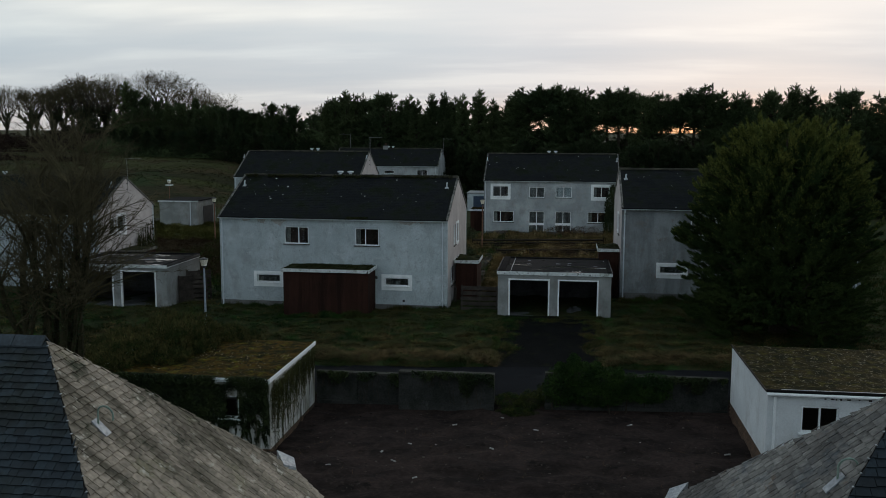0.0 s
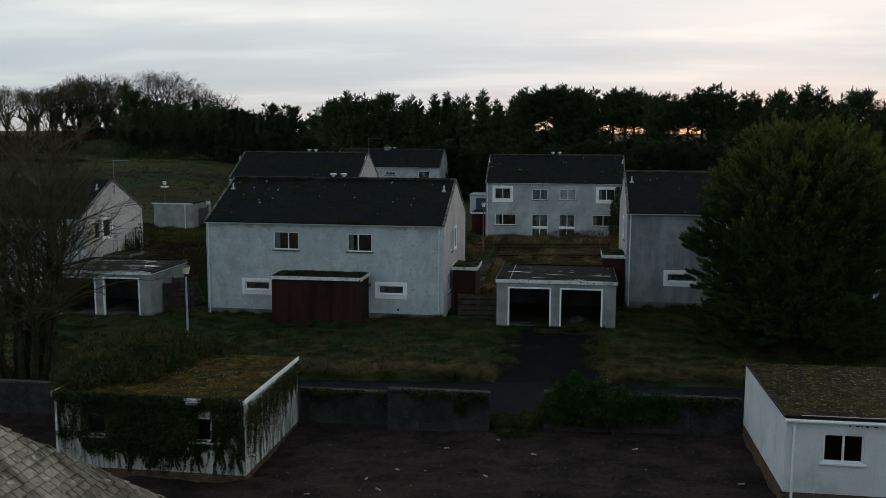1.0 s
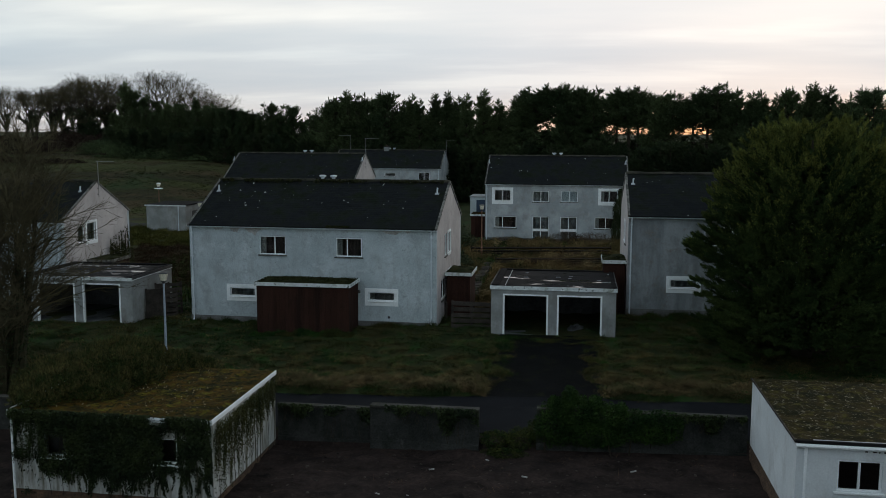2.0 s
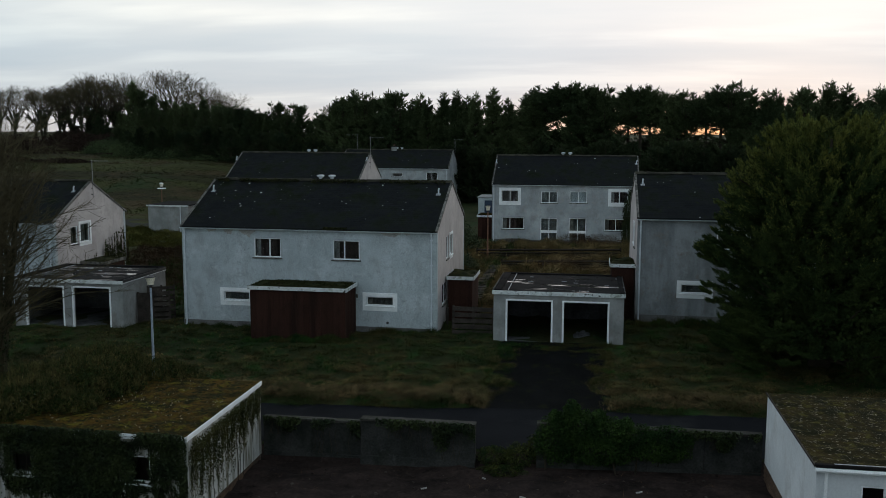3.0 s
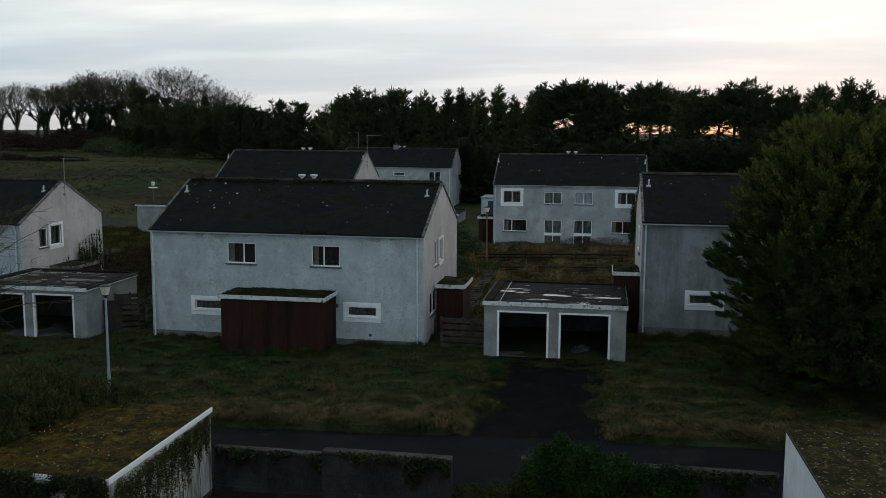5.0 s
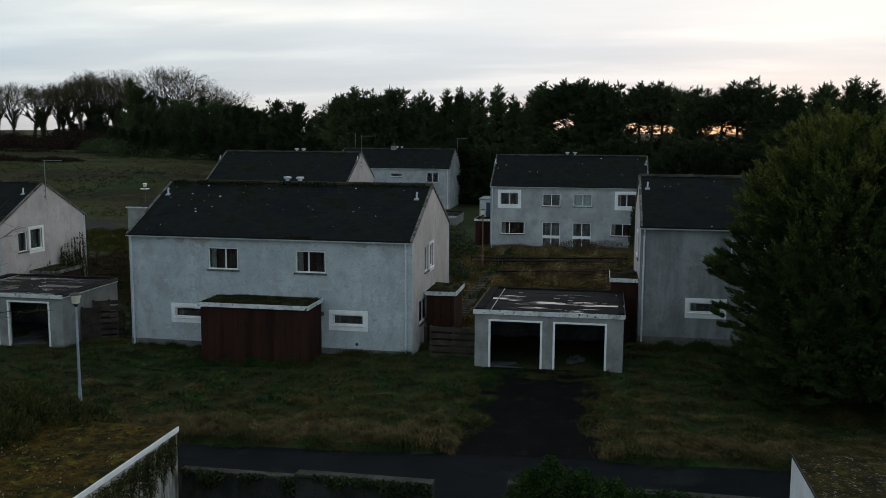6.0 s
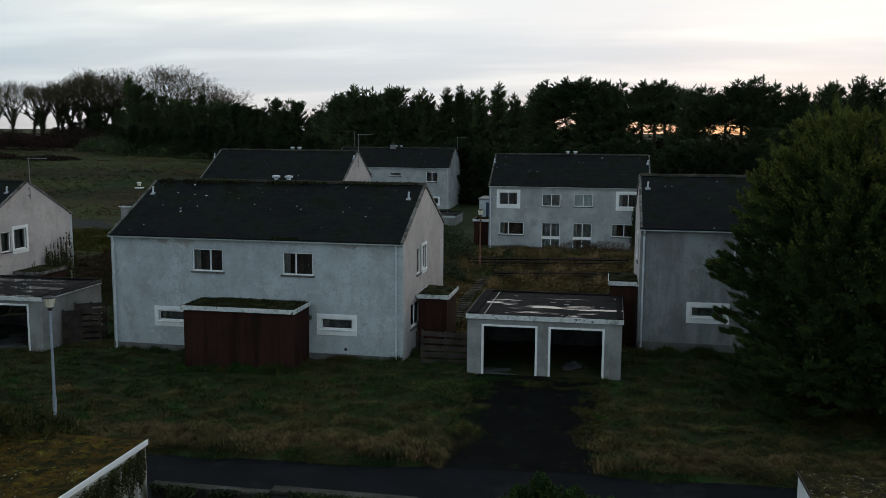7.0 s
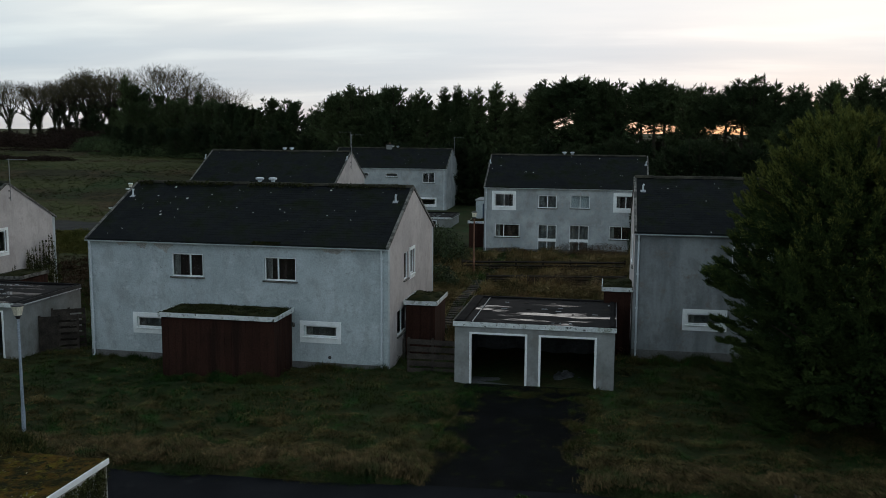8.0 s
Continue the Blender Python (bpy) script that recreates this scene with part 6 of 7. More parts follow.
for x, top, kind in ((-86.0, 19.6, 1), (-84.2, 18.0, 0), (-82.1, 17.1, 2), (-79.6, 16.0, 0), (-77.2, 15.6, 2), (-74.7, 15.4, 0), (-71.7, 16.4, 1), (-69.5, 15.3, 2), (-67.5, 14.6, 0), (-65.5, 14.2, 2), (-63.0, 14.0, 0),
                     (-88.5, 13.6, 2), (-80.8, 12.5, 0), (-76.0, 12.5, 2), (-70.5, 12.5, 0)):
    y = 168 - (3 if top < 13 else 0)
    plant(kind, x, y, top - land(x, y), x * 31, 1.15)
for x, y, top in ((-91.0, 176, 12.5), (-94.5, 178, 11.0), (-98, 180, 10.6), (-85, 160, 10.5), (-80.5, 159, 10.8), (-76, 158, 10.5), (-72, 157, 10.6), (-67.5, 156, 10.4), (-63, 155, 10.2), (-58.5, 152, 9.8), (-101.5, 183, 13.0), (-105, 184, 12.0), (-108.5, 185, 11.0), (-112, 184, 9.8)):
    plant(5 + int(-x) % 2, x, y, top - land(x, y), x * 17, 1.15)

# the leafless multi-stemmed tree by the yard wall


def many_stems(x, y, height, stems, seed, label):
    """Upright ivied stems from one stool, with long thin side limbs that arch outwards."""
    rng = random.Random(seed)
    nrg = np.random.default_rng(seed)
    t = thing("bare_tree", x, y, land(x, y), 0, label, "tree", "leafless trees")
    thick, thin, pts = [], [], []

    def run(p, d, length, r0, r1, n, wander, rise, out):
        path = [p.copy()]
        for k in range(n):
            d = (d + Vector((rng.gauss(0, 1), rng.gauss(0, 1), rng.gauss(0, 1))) * wander + Vector((0, 0, rise))).normalized()
            q = p + d * length / n
            a, b = r0 + (r1 - r0) * k / n, r0 + (r1 - r0) * (k + 1) / n
            out.append((p.copy(), q.copy(), a, b))
            p = q
            path.append(p.copy())
        return path

    for s in range(stems):
        a = s * 2.4 + rng.uniform(-0.3, 0.3)
        off = Vector((math.cos(a), math.sin(a) * 0.6, 0)) * rng.uniform(0.3, 2.2)
        H = height * rng.uniform(0.62, 1.0)
        stem = run(off - Vector((0, 0, 0.4)), Vector((off.x * 0.10, off.y * 0.10, 1)), H, rng.uniform(0.15, 0.25), 0.03, 14, 0.07, 0.03, thick)
        for k in range(1, 10):
            m = 60 if k < 7 else 24
            f = nrg.uniform(0, 1, (m, 1))
            pts.append(np.array(stem[k]) * (1 - f) + np.array(stem[k + 1]) * f + unit(nrg.normal(size=(m, 3))) * nrg.uniform(0.08, 0.30, (m, 1)))
        for k in range(24):
            i = rng.randrange(5, 15)
            b = rng.uniform(0, math.tau)
            far = (1.0 - 0.45 * i / 14) * rng.uniform(2.2, 6.4)
            tilt = rng.uniform(0.15, 0.9) + 0.06 * i
            limb = run(stem[i], Vector((math.cos(b), math.sin(b), tilt)).normalized(), far, 0.042, 0.010, 7, 0.13, -0.02, thin)
            for j in range(2, 8):
                for c in range(1 + j % 2):
                    d = (limb[j] - limb[j - 1]).normalized()
                    w = (d + Vector((rng.gauss(0, 1), rng.gauss(0, 1), rng.gauss(0, 0.7))) * 0.55).normalized()
                    twig = run(limb[j], w, rng.uniform(0.5, 1.4) * (1.1 - j * 0.06), 0.011, 0.006, 3, 0.15, 0.05, thin)
                    for e in twig[1:]:
                        run(e, (w + Vector((rng.gauss(0, 1), rng.gauss(0, 1), rng.gauss(0, 0.7))) * 0.6).normalized(), rng.uniform(0.2, 0.55), 0.0065, 0.004, 1, 0.1, 0.0, thin)
    # the finest twigs, all over the limbs
    for a, b, ra, rb in rng.sample([q for q in thin if q[0].z > 3.2 and q[2] > 0.008], 5200):
        run(a.lerp(b, rng.random()), ((b - a).normalized() + Vector((rng.gauss(0, 1), rng.gauss(0, 1), rng.gauss(0, 0.7))) * 0.7).normalized(), rng.uniform(0.35, 0.9), 0.0075, 0.004, 2, 0.15, 0.03, thin)
    part("trunk", branch_mesh("trunk", thick, TREEBARK, 6), TREEBARK, t)
    tagged(part("bare_crown", branch_mesh("bare_crown", thin, TWIG, 3), TWIG, t), kind="stuff")
    part("ivy", soup("ivy", leaves(np.concatenate(pts), 0.07, nrg), IVY), IVY, t)
    return t


many_stems(-23.8, 37.6, 11.2, 14, 77, "leafless many-stemmed tree by the yard wall with ivied stems")

# rough grass: green lawn, dead tufts along the road, gardens behind


def tufts(name, n, area, blade, width, material, seed, label, keep, lean=0.5, per=5, flop=0.0):
    """Separate blades in tufts; flop: how far the upper half bends over, combed one way."""
    rng2 = np.random.default_rng(seed)
    x0, x1, y0, y1 = area
    xy = np.stack([rng2.uniform(x0, x1, n), rng2.uniform(y0, y1, n)], axis=1)
    xyz = np.array([(x, y, rough(x, y) - 0.02) for x, y in xy if keep(x, y)])
    comb = np.array([(0.9 * noise.noise((x * 0.45, y * 0.45, seed)) + 0.35, -0.6 + 0.8 * noise.noise((x * 0.45, y * 0.45, seed + 9)), -0.35) for x, y, z in xyz])
    tall = np.array([[max(0.35, 1.0 + 1.5 * noise.noise((x * 1.0, y * 1.5, 4.1)) + 0.8 * noise.noise((x * 2.3, y * 3.0, 1.7)))] for x, y, z in xyz])
    out = []
    for k in range(per):
        m = len(xyz)
        base = xyz + np.concatenate([rng2.normal(0, 0.07, size=(m, 2)), np.zeros((m, 1))], axis=1)
        way = unit(np.concatenate([rng2.normal(0, lean, size=(m, 2)), np.ones((m, 1))], axis=1) + comb * (0.5 * flop))
        ln = blade * rng2.uniform(0.5, 1.4, size=(m, 1)) * tall
        side = unit(np.concatenate([rng2.normal(size=(m, 2)), np.zeros((m, 1))], axis=1)) * width
        if flop:
            half = base + way * ln * 0.5
            out.append(np.stack([base - side, base + side, half], axis=1))
            out.append(np.stack([half - side, half + side, half + unit(way * 0.5 + comb * flop) * ln * 0.55], axis=1))
        else:
            out.append(np.stack([base - side, base + side, base + way * ln], axis=1))
    return tagged(part(name, soup(name, np.concatenate(out), material), material), label, "grass", kind="stuff")


BUILT = [(-20.5, -6.5, 49.95, 59.3), (-15.9, -10.8, 47.85, 50.2), (-3.6, 3.0, 48.6, 54.4), (3.4, 17.6, 53, 62.2), (-30, -23.4, 49, 54.2), (-45, -30.8, 54.7, 63.5), (-33.4, -19.6, 85.2, 94.6), (-8, 5.6, 87, 96), (-6.5, -4.9, 52.3, 55.1)]


def open_ground(x, y):
    if any(a < x < b and c < y < d for a, b, c, d in BUILT):
        return False
    drive = -2.75 < x < 1.9 and 38 < y < 48.8
    return y > 39.0 + 0.16 * math.sin(x * 1.3) + 0.2 * noise.noise((x * 1.1, 0, 7)) and not drive


def field(x, y):
    return not any(a < x < b and c < y < d for a, b, c, d in BUILT) and not (x < -43.5 and 91.8 < y < 99.7)


def patchy(f, cut, seed):
    return lambda x, y: open_ground(x, y) and noise.noise((x * f, y * f, seed)) > cut


tufts("grass", 72000, (-36, 32, 39.6, 54), 0.25, 0.011, GRASS, 1, "rough green winter lawn", open_ground, 0.4, 5, 1.1)
tufts("dead_grass", 24000, (-34, 18, 38.9, 41.6), 0.34, 0.010, VERGE_STRAW, 2, "matted bleached grass heaped along the road", lambda x, y: open_ground(x, y) and y > 39.35 + 0.2 * noise.noise((x * 1.3, 5, 3)) and noise.noise((x * 0.8, y * 1.6, 8)) > -0.22 - 0.25 * (y < 40.4), 0.7, 6, 1.25)
tufts("dead_grass", 20000, (-34, 18, 40.6, 45.5), 0.26, 0.010, STRAW, 12, "brown dead grass behind the verge", lambda x, y: open_ground(x, y) and noise.noise((x * 0.7, y * 1.2, 8)) > -0.05 + 0.09 * (y - 41.5), 0.7, 6, 1.0)
tufts("weeds", 9000, (-34, 18, 38.8, 39.7), 0.16, 0.012, GRASS, 14, "dark weeds along the foot of the verge", open_ground, 0.6, 5, 0.8)
tufts("moss", 5000, (-34, 18, 38.3, 39.3), 0.05, 0.014, GRASS, 13, "low moss and weeds creeping on to the road", lambda x, y: not -3.2 < x < 2.4 and noise.noise((x * 0.7, y * 1.5, 2)) > 0.55 * (39.0 - y), 0.9)
tufts("dead_grass", 15000, (-34, 18, 41, 54), 0.26, 0.010, STRAW, 3, "bleached tufts scattered over the lawn", patchy(0.55, -0.02, 3.0), 0.6, 5, 1.0)
tufts("grass", 42000, (-32, 40, 54, 86), 0.32, 0.022, GRASS, 4, "overgrown green back gardens", open_ground)
tufts("dead_grass", 46000, (-12, 6, 54, 86), 0.48, 0.022, GARDEN_STRAW, 5, "tall straw-coloured grass in the back gardens", lambda x, y: abs(x + 5.75) > 0.5 and patchy(0.22, -0.30, 6.0)(x, y), 0.5, 5, 0.7)
tufts("dead_grass", 16000, (-9, 3.4, 59, 73), 0.42, 0.020, GARDEN_STRAW, 29, "bleached grass either side of the stepping slabs", lambda x, y: open_ground(x, y) and abs(x + 5.75) > 0.48 and noise.noise((x * 0.4, y * 0.4, 3)) > -0.25, 0.5, 5, 0.8)
tufts("dead_stalks", 14000, (-38, -20.6, 60, 79), 0.40, 0.022, BRAMBLE, 25, "dead brown stalks in the overgrown side garden", open_ground, 0.5, 5, 0.8)
tufts("grass", 2600, (-16.1, -10.6, 47.35, 47.9), 0.17, 0.012, GRASS, 28, "tall grass against the boarded store", lambda x, y: True, 0.4)
tufts("weeds", 2600, (-20.4, -6.7, 49.55, 50.05), 0.19, 0.012, GRASS, 26, "weeds along the foot of the house wall", lambda x, y: not -16 < x < -10.7 and noise.noise((x * 1.3, y, 2)) > -0.1, 0.4)
tufts("weeds", 2600, (3.7, 11, 52.3, 53.0), 0.26, 0.014, GRASS, 31, "rank grass along the foot of the shaded house", lambda x, y: True, 0.4)
tufts("grass", 17000, (-50, -30, 79, 91.5), 0.28, 0.03, LUSH, 27, "yellow-green grass beside the lane", lambda x, y: noise.noise((x * 0.15, y * 0.3, 6)) > -0.2, 0.5, 5, 0.6)
tufts("grass", 70000, (-120, -22, 64, 165), 0.16, 0.022, FIELDGRASS, 6, "rough grass on the field and its bank", field, 0.6, 4, 0.8)
tufts("dead_grass", 34000, (-110, -22, 64, 160), 0.18, 0.024, FIELDGRASS, 7, "dull straw-coloured grass on the field", lambda x, y: field(x, y) and noise.noise((x * 0.05, y * 0.16, 4)) > 0.0)
tufts("dead_roots", 2600, (-9.6, 6.6, 20, 34), 0.16, 0.008, BRAMBLE, 9, "dead roots and stalks trodden into the mud", lambda x, y: noise.noise((x * 0.4, y * 0.7, 3)) > -0.05, 3.0, 3)
def drive_edge(x, y):
    left = -2.1 + 0.035 * (41.5 - y) * (y < 44) - 0.35 * smooth(42.5, 39.5, y) + 0.5 * noise.noise((y * 0.8, 1, 1)) + 0.25 * noise.noise((y * 3.0, 1, 1))
    right = 1.3 + 0.5 * smooth(43.0, 39.8, y) + 0.45 * noise.noise((y * 0.8, 2, 2)) + 0.25 * noise.noise((y * 3.0, 2, 2))
    return -3.3 < x < 2.3 and (x < left or x > right or y > 47.3 + 0.8 * noise.noise((x * 0.9, 3, 3)))


tufts("weeds", 15000, (-3.4, 2.4, 39.6, 48.6), 0.13, 0.012, GRASS, 8, "moss and weeds creeping over the edges of the drive", drive_edge, 0.8)
tufts("dead_grass", 4200, (-3.4, 2.4, 39.6, 48.6), 0.22, 0.010, STRAW, 18, "bleached grass leaning over the edges of the drive", lambda x, y: drive_edge(x, y) and y < 47.4 and noise.noise((x, y * 0.8, 3)) > -0.1, 0.7, 5, 0.8)

# ivy and shrubs
bush("roof_shrub", [(-16.2, 30.2, 0.85, 1.3, 1.3, 0.75), (-15.3, 31.9, 1.0, 1.5, 1.4, 0.85), (-15.6, 33.6, 0.9, 1.7, 1.3, 0.95), (-14.2, 34.4, 0.40, 1.5, 1.0, 0.85), (-17.6, 32.2, 0.3, 1.2, 2.2, 1.1), (-17.6, 34.4, -0.4, 1.5, 1.2, 1.2), (-13.2, 34.8, 0.15, 0.9, 0.8, 0.75), (-16.4, 29.0, 0.82, 0.8, 0.6, 0.35), (-15.0, 30.4, 0.80, 1.1, 1.0, 0.45), (-14.5, 32.3, 0.80, 1.0, 1.2, 0.5)],
     72000, 0.034, SHRUB, 31, "yellow-green shrub and ivy sprawling over the mossy roof", stems=10, sprigs=16000)
bush("ivy_hedge", [(0.2, 34.2, -0.75, 0.75, 0.5, 0.85), (0.9, 34.25, -0.35, 0.8, 0.5, 0.75), (1.9, 34.2, -0.45, 0.8, 0.45, 0.6), (2.9, 34.2, -0.5, 0.8, 0.42, 0.45), (3.9, 34.15, -0.45, 0.8, 0.36, 0.42), (1.6, 34.05, -1.0, 1.3, 0.3, 0.5), (3.6, 34.0, -0.85, 1.0, 0.26, 0.4), (0.7, 34.25, 0.25, 0.30, 0.3, 0.42), (1.6, 34.2, 0.05, 0.28, 0.25, 0.36), (0.15, 34.25, 0.0, 0.25, 0.25, 0.3), (2.5, 34.2, -0.1, 0.25, 0.22, 0.28)],
     42000, 0.036, HEDGE, 32, "dark glossy ivy hedge heaped over the yard wall", "hedge")
bush("weeds", [(-1.9, 34.3, -1.45, 0.6, 0.5, 0.35), (-1.0, 34.3, -1.4, 0.6, 0.5, 0.45), (-0.5, 34.4, -1.05, 0.35, 0.4, 0.4), (-1.5, 33.7, -1.75, 0.9, 0.4, 0.2)], 8000, 0.030, SHRUB, 33, "ragged weeds in the gap of the yard wall", "weeds", 4)


def hanging_ivy(name, place, u0, u1, v_top, v_low, n, seed, cover, label, size=0.045, strands=(), leaf=IVY):
    """Ivy clinging to a wall: a mass where cover(u, v) holds, and strands (u, v from, v to, spread, leaves) hanging below it."""
    rng2 = np.random.default_rng(seed)
    u = rng2.uniform(u0, u1, n)
    v = v_top - (v_top - v_low) * rng2.uniform(0, 1, n)
    pts = [place(a, b, -0.02 - 0.15 * rng2.uniform() ** 2 - (0.09 if b > v_top - 0.34 else 0.0)) for a, b in zip(u, v) if cover(a + rng2.normal(0, 0.06), b + rng2.normal(0, 0.08))]
    for a, va, vb, wide, m in strands:
        f = rng2.uniform(0, 1, m) ** 1.3
        sway = 0.05 * np.sin(f * 6 + a * 9)
        pts += [place(float(a + q + rng2.normal(0, wide * (1.1 - r))), float(va + (vb - va) * r), -0.015 - 0.06 * rng2.uniform() ** 2) for q, r in zip(sway, f)]
    t = thing(name, *place((u0 + u1) / 2, v_low, 0), 0, label, "ivy")
    tagged(part("leaves", soup("leaves", leaves(np.array(pts) - np.array(t.location), size, rng2, 0.2), leaf), leaf, t), kind="stuff")
    r2 = random.Random(seed)
    for k in range(7):
        a = r2.uniform(u0 + 0.2, u1 - 0.2)
        q = [Vector(place(a + 0.05 * math.sin(j * 1.7 + k), v_low + (v_top - v_low) * j / 5, -0.03)) - Vector(t.location) for j in range(6)]
        part("stem", tube(bmesh.new(), q, [0.010, 0.009, 0.008, 0.007, 0.006, 0.004], 5), BARK, t)
    return t


def cover_front(u, v):
    """Two dark masses beside the windows, a fringe along the eave, bare paint at the far end."""
    rag = 0.30 * noise.noise((u * 2.6, v * 0.9, 4.0)) + 0.22 * noise.noise((u * 7.0, v * 2.2, 9.0))
    if v > 0.52 + rag * 0.4:
        return noise.noise((u * 1.8, v * 2, 6.0)) > -0.16
    if -11.74 < u < -11.24 + rag * 0.3 and -0.76 < v < 0.42 - rag * 0.5:
        return False
    if -15.62 < u < -14.93 + rag * 0.3 and -0.68 < v < 0.06 - rag * 0.4:
        return False
    if u < -15.85:
        return rag > 0.16
    hem = -1.15 if u < -12.3 else (-0.95 if u < -11.2 else -0.92)
    return v > hem + rag * 2.8 and rag > -0.24 + 0.12 * (u > -11.2) + 0.10 * (u < -14.6)


def cover_side(u, v):
    """A thick apron under the eave, thinning away from the front corner."""
    rag = 0.30 * noise.noise((u * 4.0, v * 0.8, 12.0)) + 0.25 * noise.noise((u * 11, v * 1.6, 3))
    hem = 0.44 - 0.22 * smooth(33.2, 28.4, u)
    return v > hem + rag * 1.3 and noise.noise((u * 9, v * 4, 5)) > -0.08


def hang(r3, count, u0, u1, top, drop, bias, m):
    out = []
    for k in range(count):
        u = u0 + (u1 - u0) * r3.random() ** bias
        z = top(u) + r3.uniform(-0.15, 0.1)
        out.append((u, z, z - drop(u) * r3.uniform(0.35, 1.0), r3.uniform(0.015, 0.05), int(m * r3.uniform(0.5, 1.3))))
    return out


r3 = random.Random(19)
hanging_ivy("wall_ivy", lambda u, v, d: (u, 28.33 + d, v), -16.8, -10.1, 0.86, -1.95, 105000, 41, cover_front, "thick dark ivy smothering the outbuilding front", 0.034,
            hang(r3, 110, -15.2, -10.15, lambda u: -0.75, lambda u: 1.15, 0.9, 100) + hang(r3, 26, -16.75, -15.8, lambda u: 0.6, lambda u: 2.0, 1.0, 90) + hang(r3, 5, -12.0, -11.4, lambda u: 0.5, lambda u: 0.3, 1.0, 20))
hanging_ivy("wall_ivy", lambda u, v, d: (-10.1 - d, u, v), 28.4, 34.0, 0.62, -1.95, 30000, 42, cover_side, "ivy hanging in strands down the pale side wall", 0.027,
            hang(r3, 300, 28.4, 34.0, lambda u: 0.52 - 0.2 * smooth(33.2, 28.4, u), lambda u: 1.3 + 1.0 * smooth(33.8, 30.5, u), 1.0, 50), IVY_DRY)
hanging_ivy("wall_ivy", lambda u, v, d: (u, 34.06 + d, v), -4.6, -2.5, -0.25, -1.7, 5200, 43, lambda u, v: noise.noise((u * 1.5, v, 3)) + (v + 0.9) * 0.9 > 0.1, "ivy creeping over the concrete panel")
hanging_ivy("wall_ivy", lambda u, v, d: (u, 34.22 + d, v), -8.4, -6.5, -0.42, -1.7, 4200, 44, lambda u, v: noise.noise((u * 1.5, v, 8)) + (v + 0.9) * 0.9 + (u + 7.2) * 0.3 > 0.1, "ivy spilling over the low wall")
for x0, x1, top, y0, seed, n in ((-10.0, -8.6, -0.42, 34.22, 45, 2600), (-5.9, -4.4, -0.24, 34.05, 46, 2200), (4.3, 6.7, -0.1, 34.17, 47, 4200)):
    hanging_ivy("wall_ivy", lambda u, v, d, y0=y0: (u, y0 + d, v), x0, x1, top, top - 0.7, n, seed, lambda u, v, top=top, seed=seed: noise.noise((u * 1.7, v * 0.8, seed)) + (v - top) * 1.5 > -0.35, "dark ivy tumbling over the coping")
climber = thing("climber", -30.7, 61.5, land(-30.7, 61.5), 0, "spiky green climber growing up the pinkish gable", "climber")
rngc = np.random.default_rng(51)
pts = []
for y0, y1, top, count in ((57.9, 59.9, 2.0, 18), (60.0, 63.4, 3.3, 84)):
    for k in range(count):
        y = rngc.uniform(y0, y1)
        z1 = -1.2 + (top + 1.2) * (0.35 + 0.65 * rngc.uniform()) * (0.75 + 0.25 * (y - y0) / (y1 - y0))
        f = rngc.uniform(0, 1, 150) ** 1.3
        pts.append(np.stack([-30.85 + np.abs(rngc.normal(0, 0.12, 150)) * (1.2 - f), y + rngc.normal(0, 0.07, 150) * (1.1 - f) + 0.1 * np.sin(f * 4 + k), -1.2 + (z1 + 1.2) * f], axis=1))
        way = [Vector((-30.85, y, -1.3)) - climber.location, Vector((-30.82, y + 0.05, z1)) - climber.location]
        part("stem", tube(bmesh.new(), way, [0.014, 0.006], 5), BARK, climber)
part("leaves", soup("leaves", leaves(np.concatenate(pts) - np.array(climber.location), 0.052, rngc), IVY_DRY), IVY_DRY, climber)
bush("climber", [(4.6, 86.2, 0.6, 0.75, 0.6, 1.6), (4.6, 86.3, 2.4, 0.65, 0.5, 1.4), (4.7, 86.4, 3.9, 0.35, 0.3, 0.7)], 9000, 0.06, IVY, 52, "dark evergreen column beside the far house")
bush("shrub", [(-11.4, 83.0, 0.5, 1.8, 1.3, 1.7), (-9.9, 81.0, 0.5, 1.6, 1.3, 1.5), (-8.8, 79.5, 0.0, 1.3, 1.2, 1.0), (-13.4, 84.0, 0.2, 1.6, 1.2, 1.3)], 9000, 0.07, IVY, 53, "dark rounded shrub behind the gable")
bush("shrub", [(-8.4, 70.5, -0.1, 1.2, 1.2, 0.9), (-7.6, 69.5, -0.3, 0.9, 0.9, 0.6)], 4500, 0.06, IVY, 54, "low dark shrub in the back garden")
bush("bramble", [(-0.5, 70.5, -0.3, 2.2, 1.5, 0.8), (1.5, 69.5, -0.4, 1.8, 1.4, 0.6), (-2.6, 71.0, -0.4, 1.4, 1.2, 0.5), (0.6, 74.0, -0.3, 2.0, 1.4, 0.7)], 6500, 0.04, BRAMBLE, 55, "tangle of dead brown bramble behind the garage")
bush("bramble", [(-0.2, 85.6, -0.1, 1.9, 0.8, 0.75), (2.2, 85.6, -0.1, 2.0, 0.8, 0.75), (-5.5, 86.0, -0.3, 1.6, 0.6, 0.35), (1.2, 84.6, -0.2, 2.4, 0.8, 0.5)], 17000, 0.03, BRAMBLE, 56, "dead brown growth against the far house")
bush("bramble", [(-21.6, 64, -0.5, 1.4, 5.0, 0.9), (-23.5, 68, -0.5, 2.0, 3.0, 1.0)], 12000, 0.05, BRAMBLE, 57, "dead brown scrub between the houses")
bush("bramble", [(-104, 139, 3.4, 8, 2.5, 2.0), (-93, 138, 3.4, 8, 2.5, 2.2), (-82, 137, 3.3, 7, 2.5, 2.0), (-72, 136, 3.0, 6, 2.2, 1.5)], 60000, 0.15, THICKET, 72, "dull brown thicket on the edge of the field", stems=12)
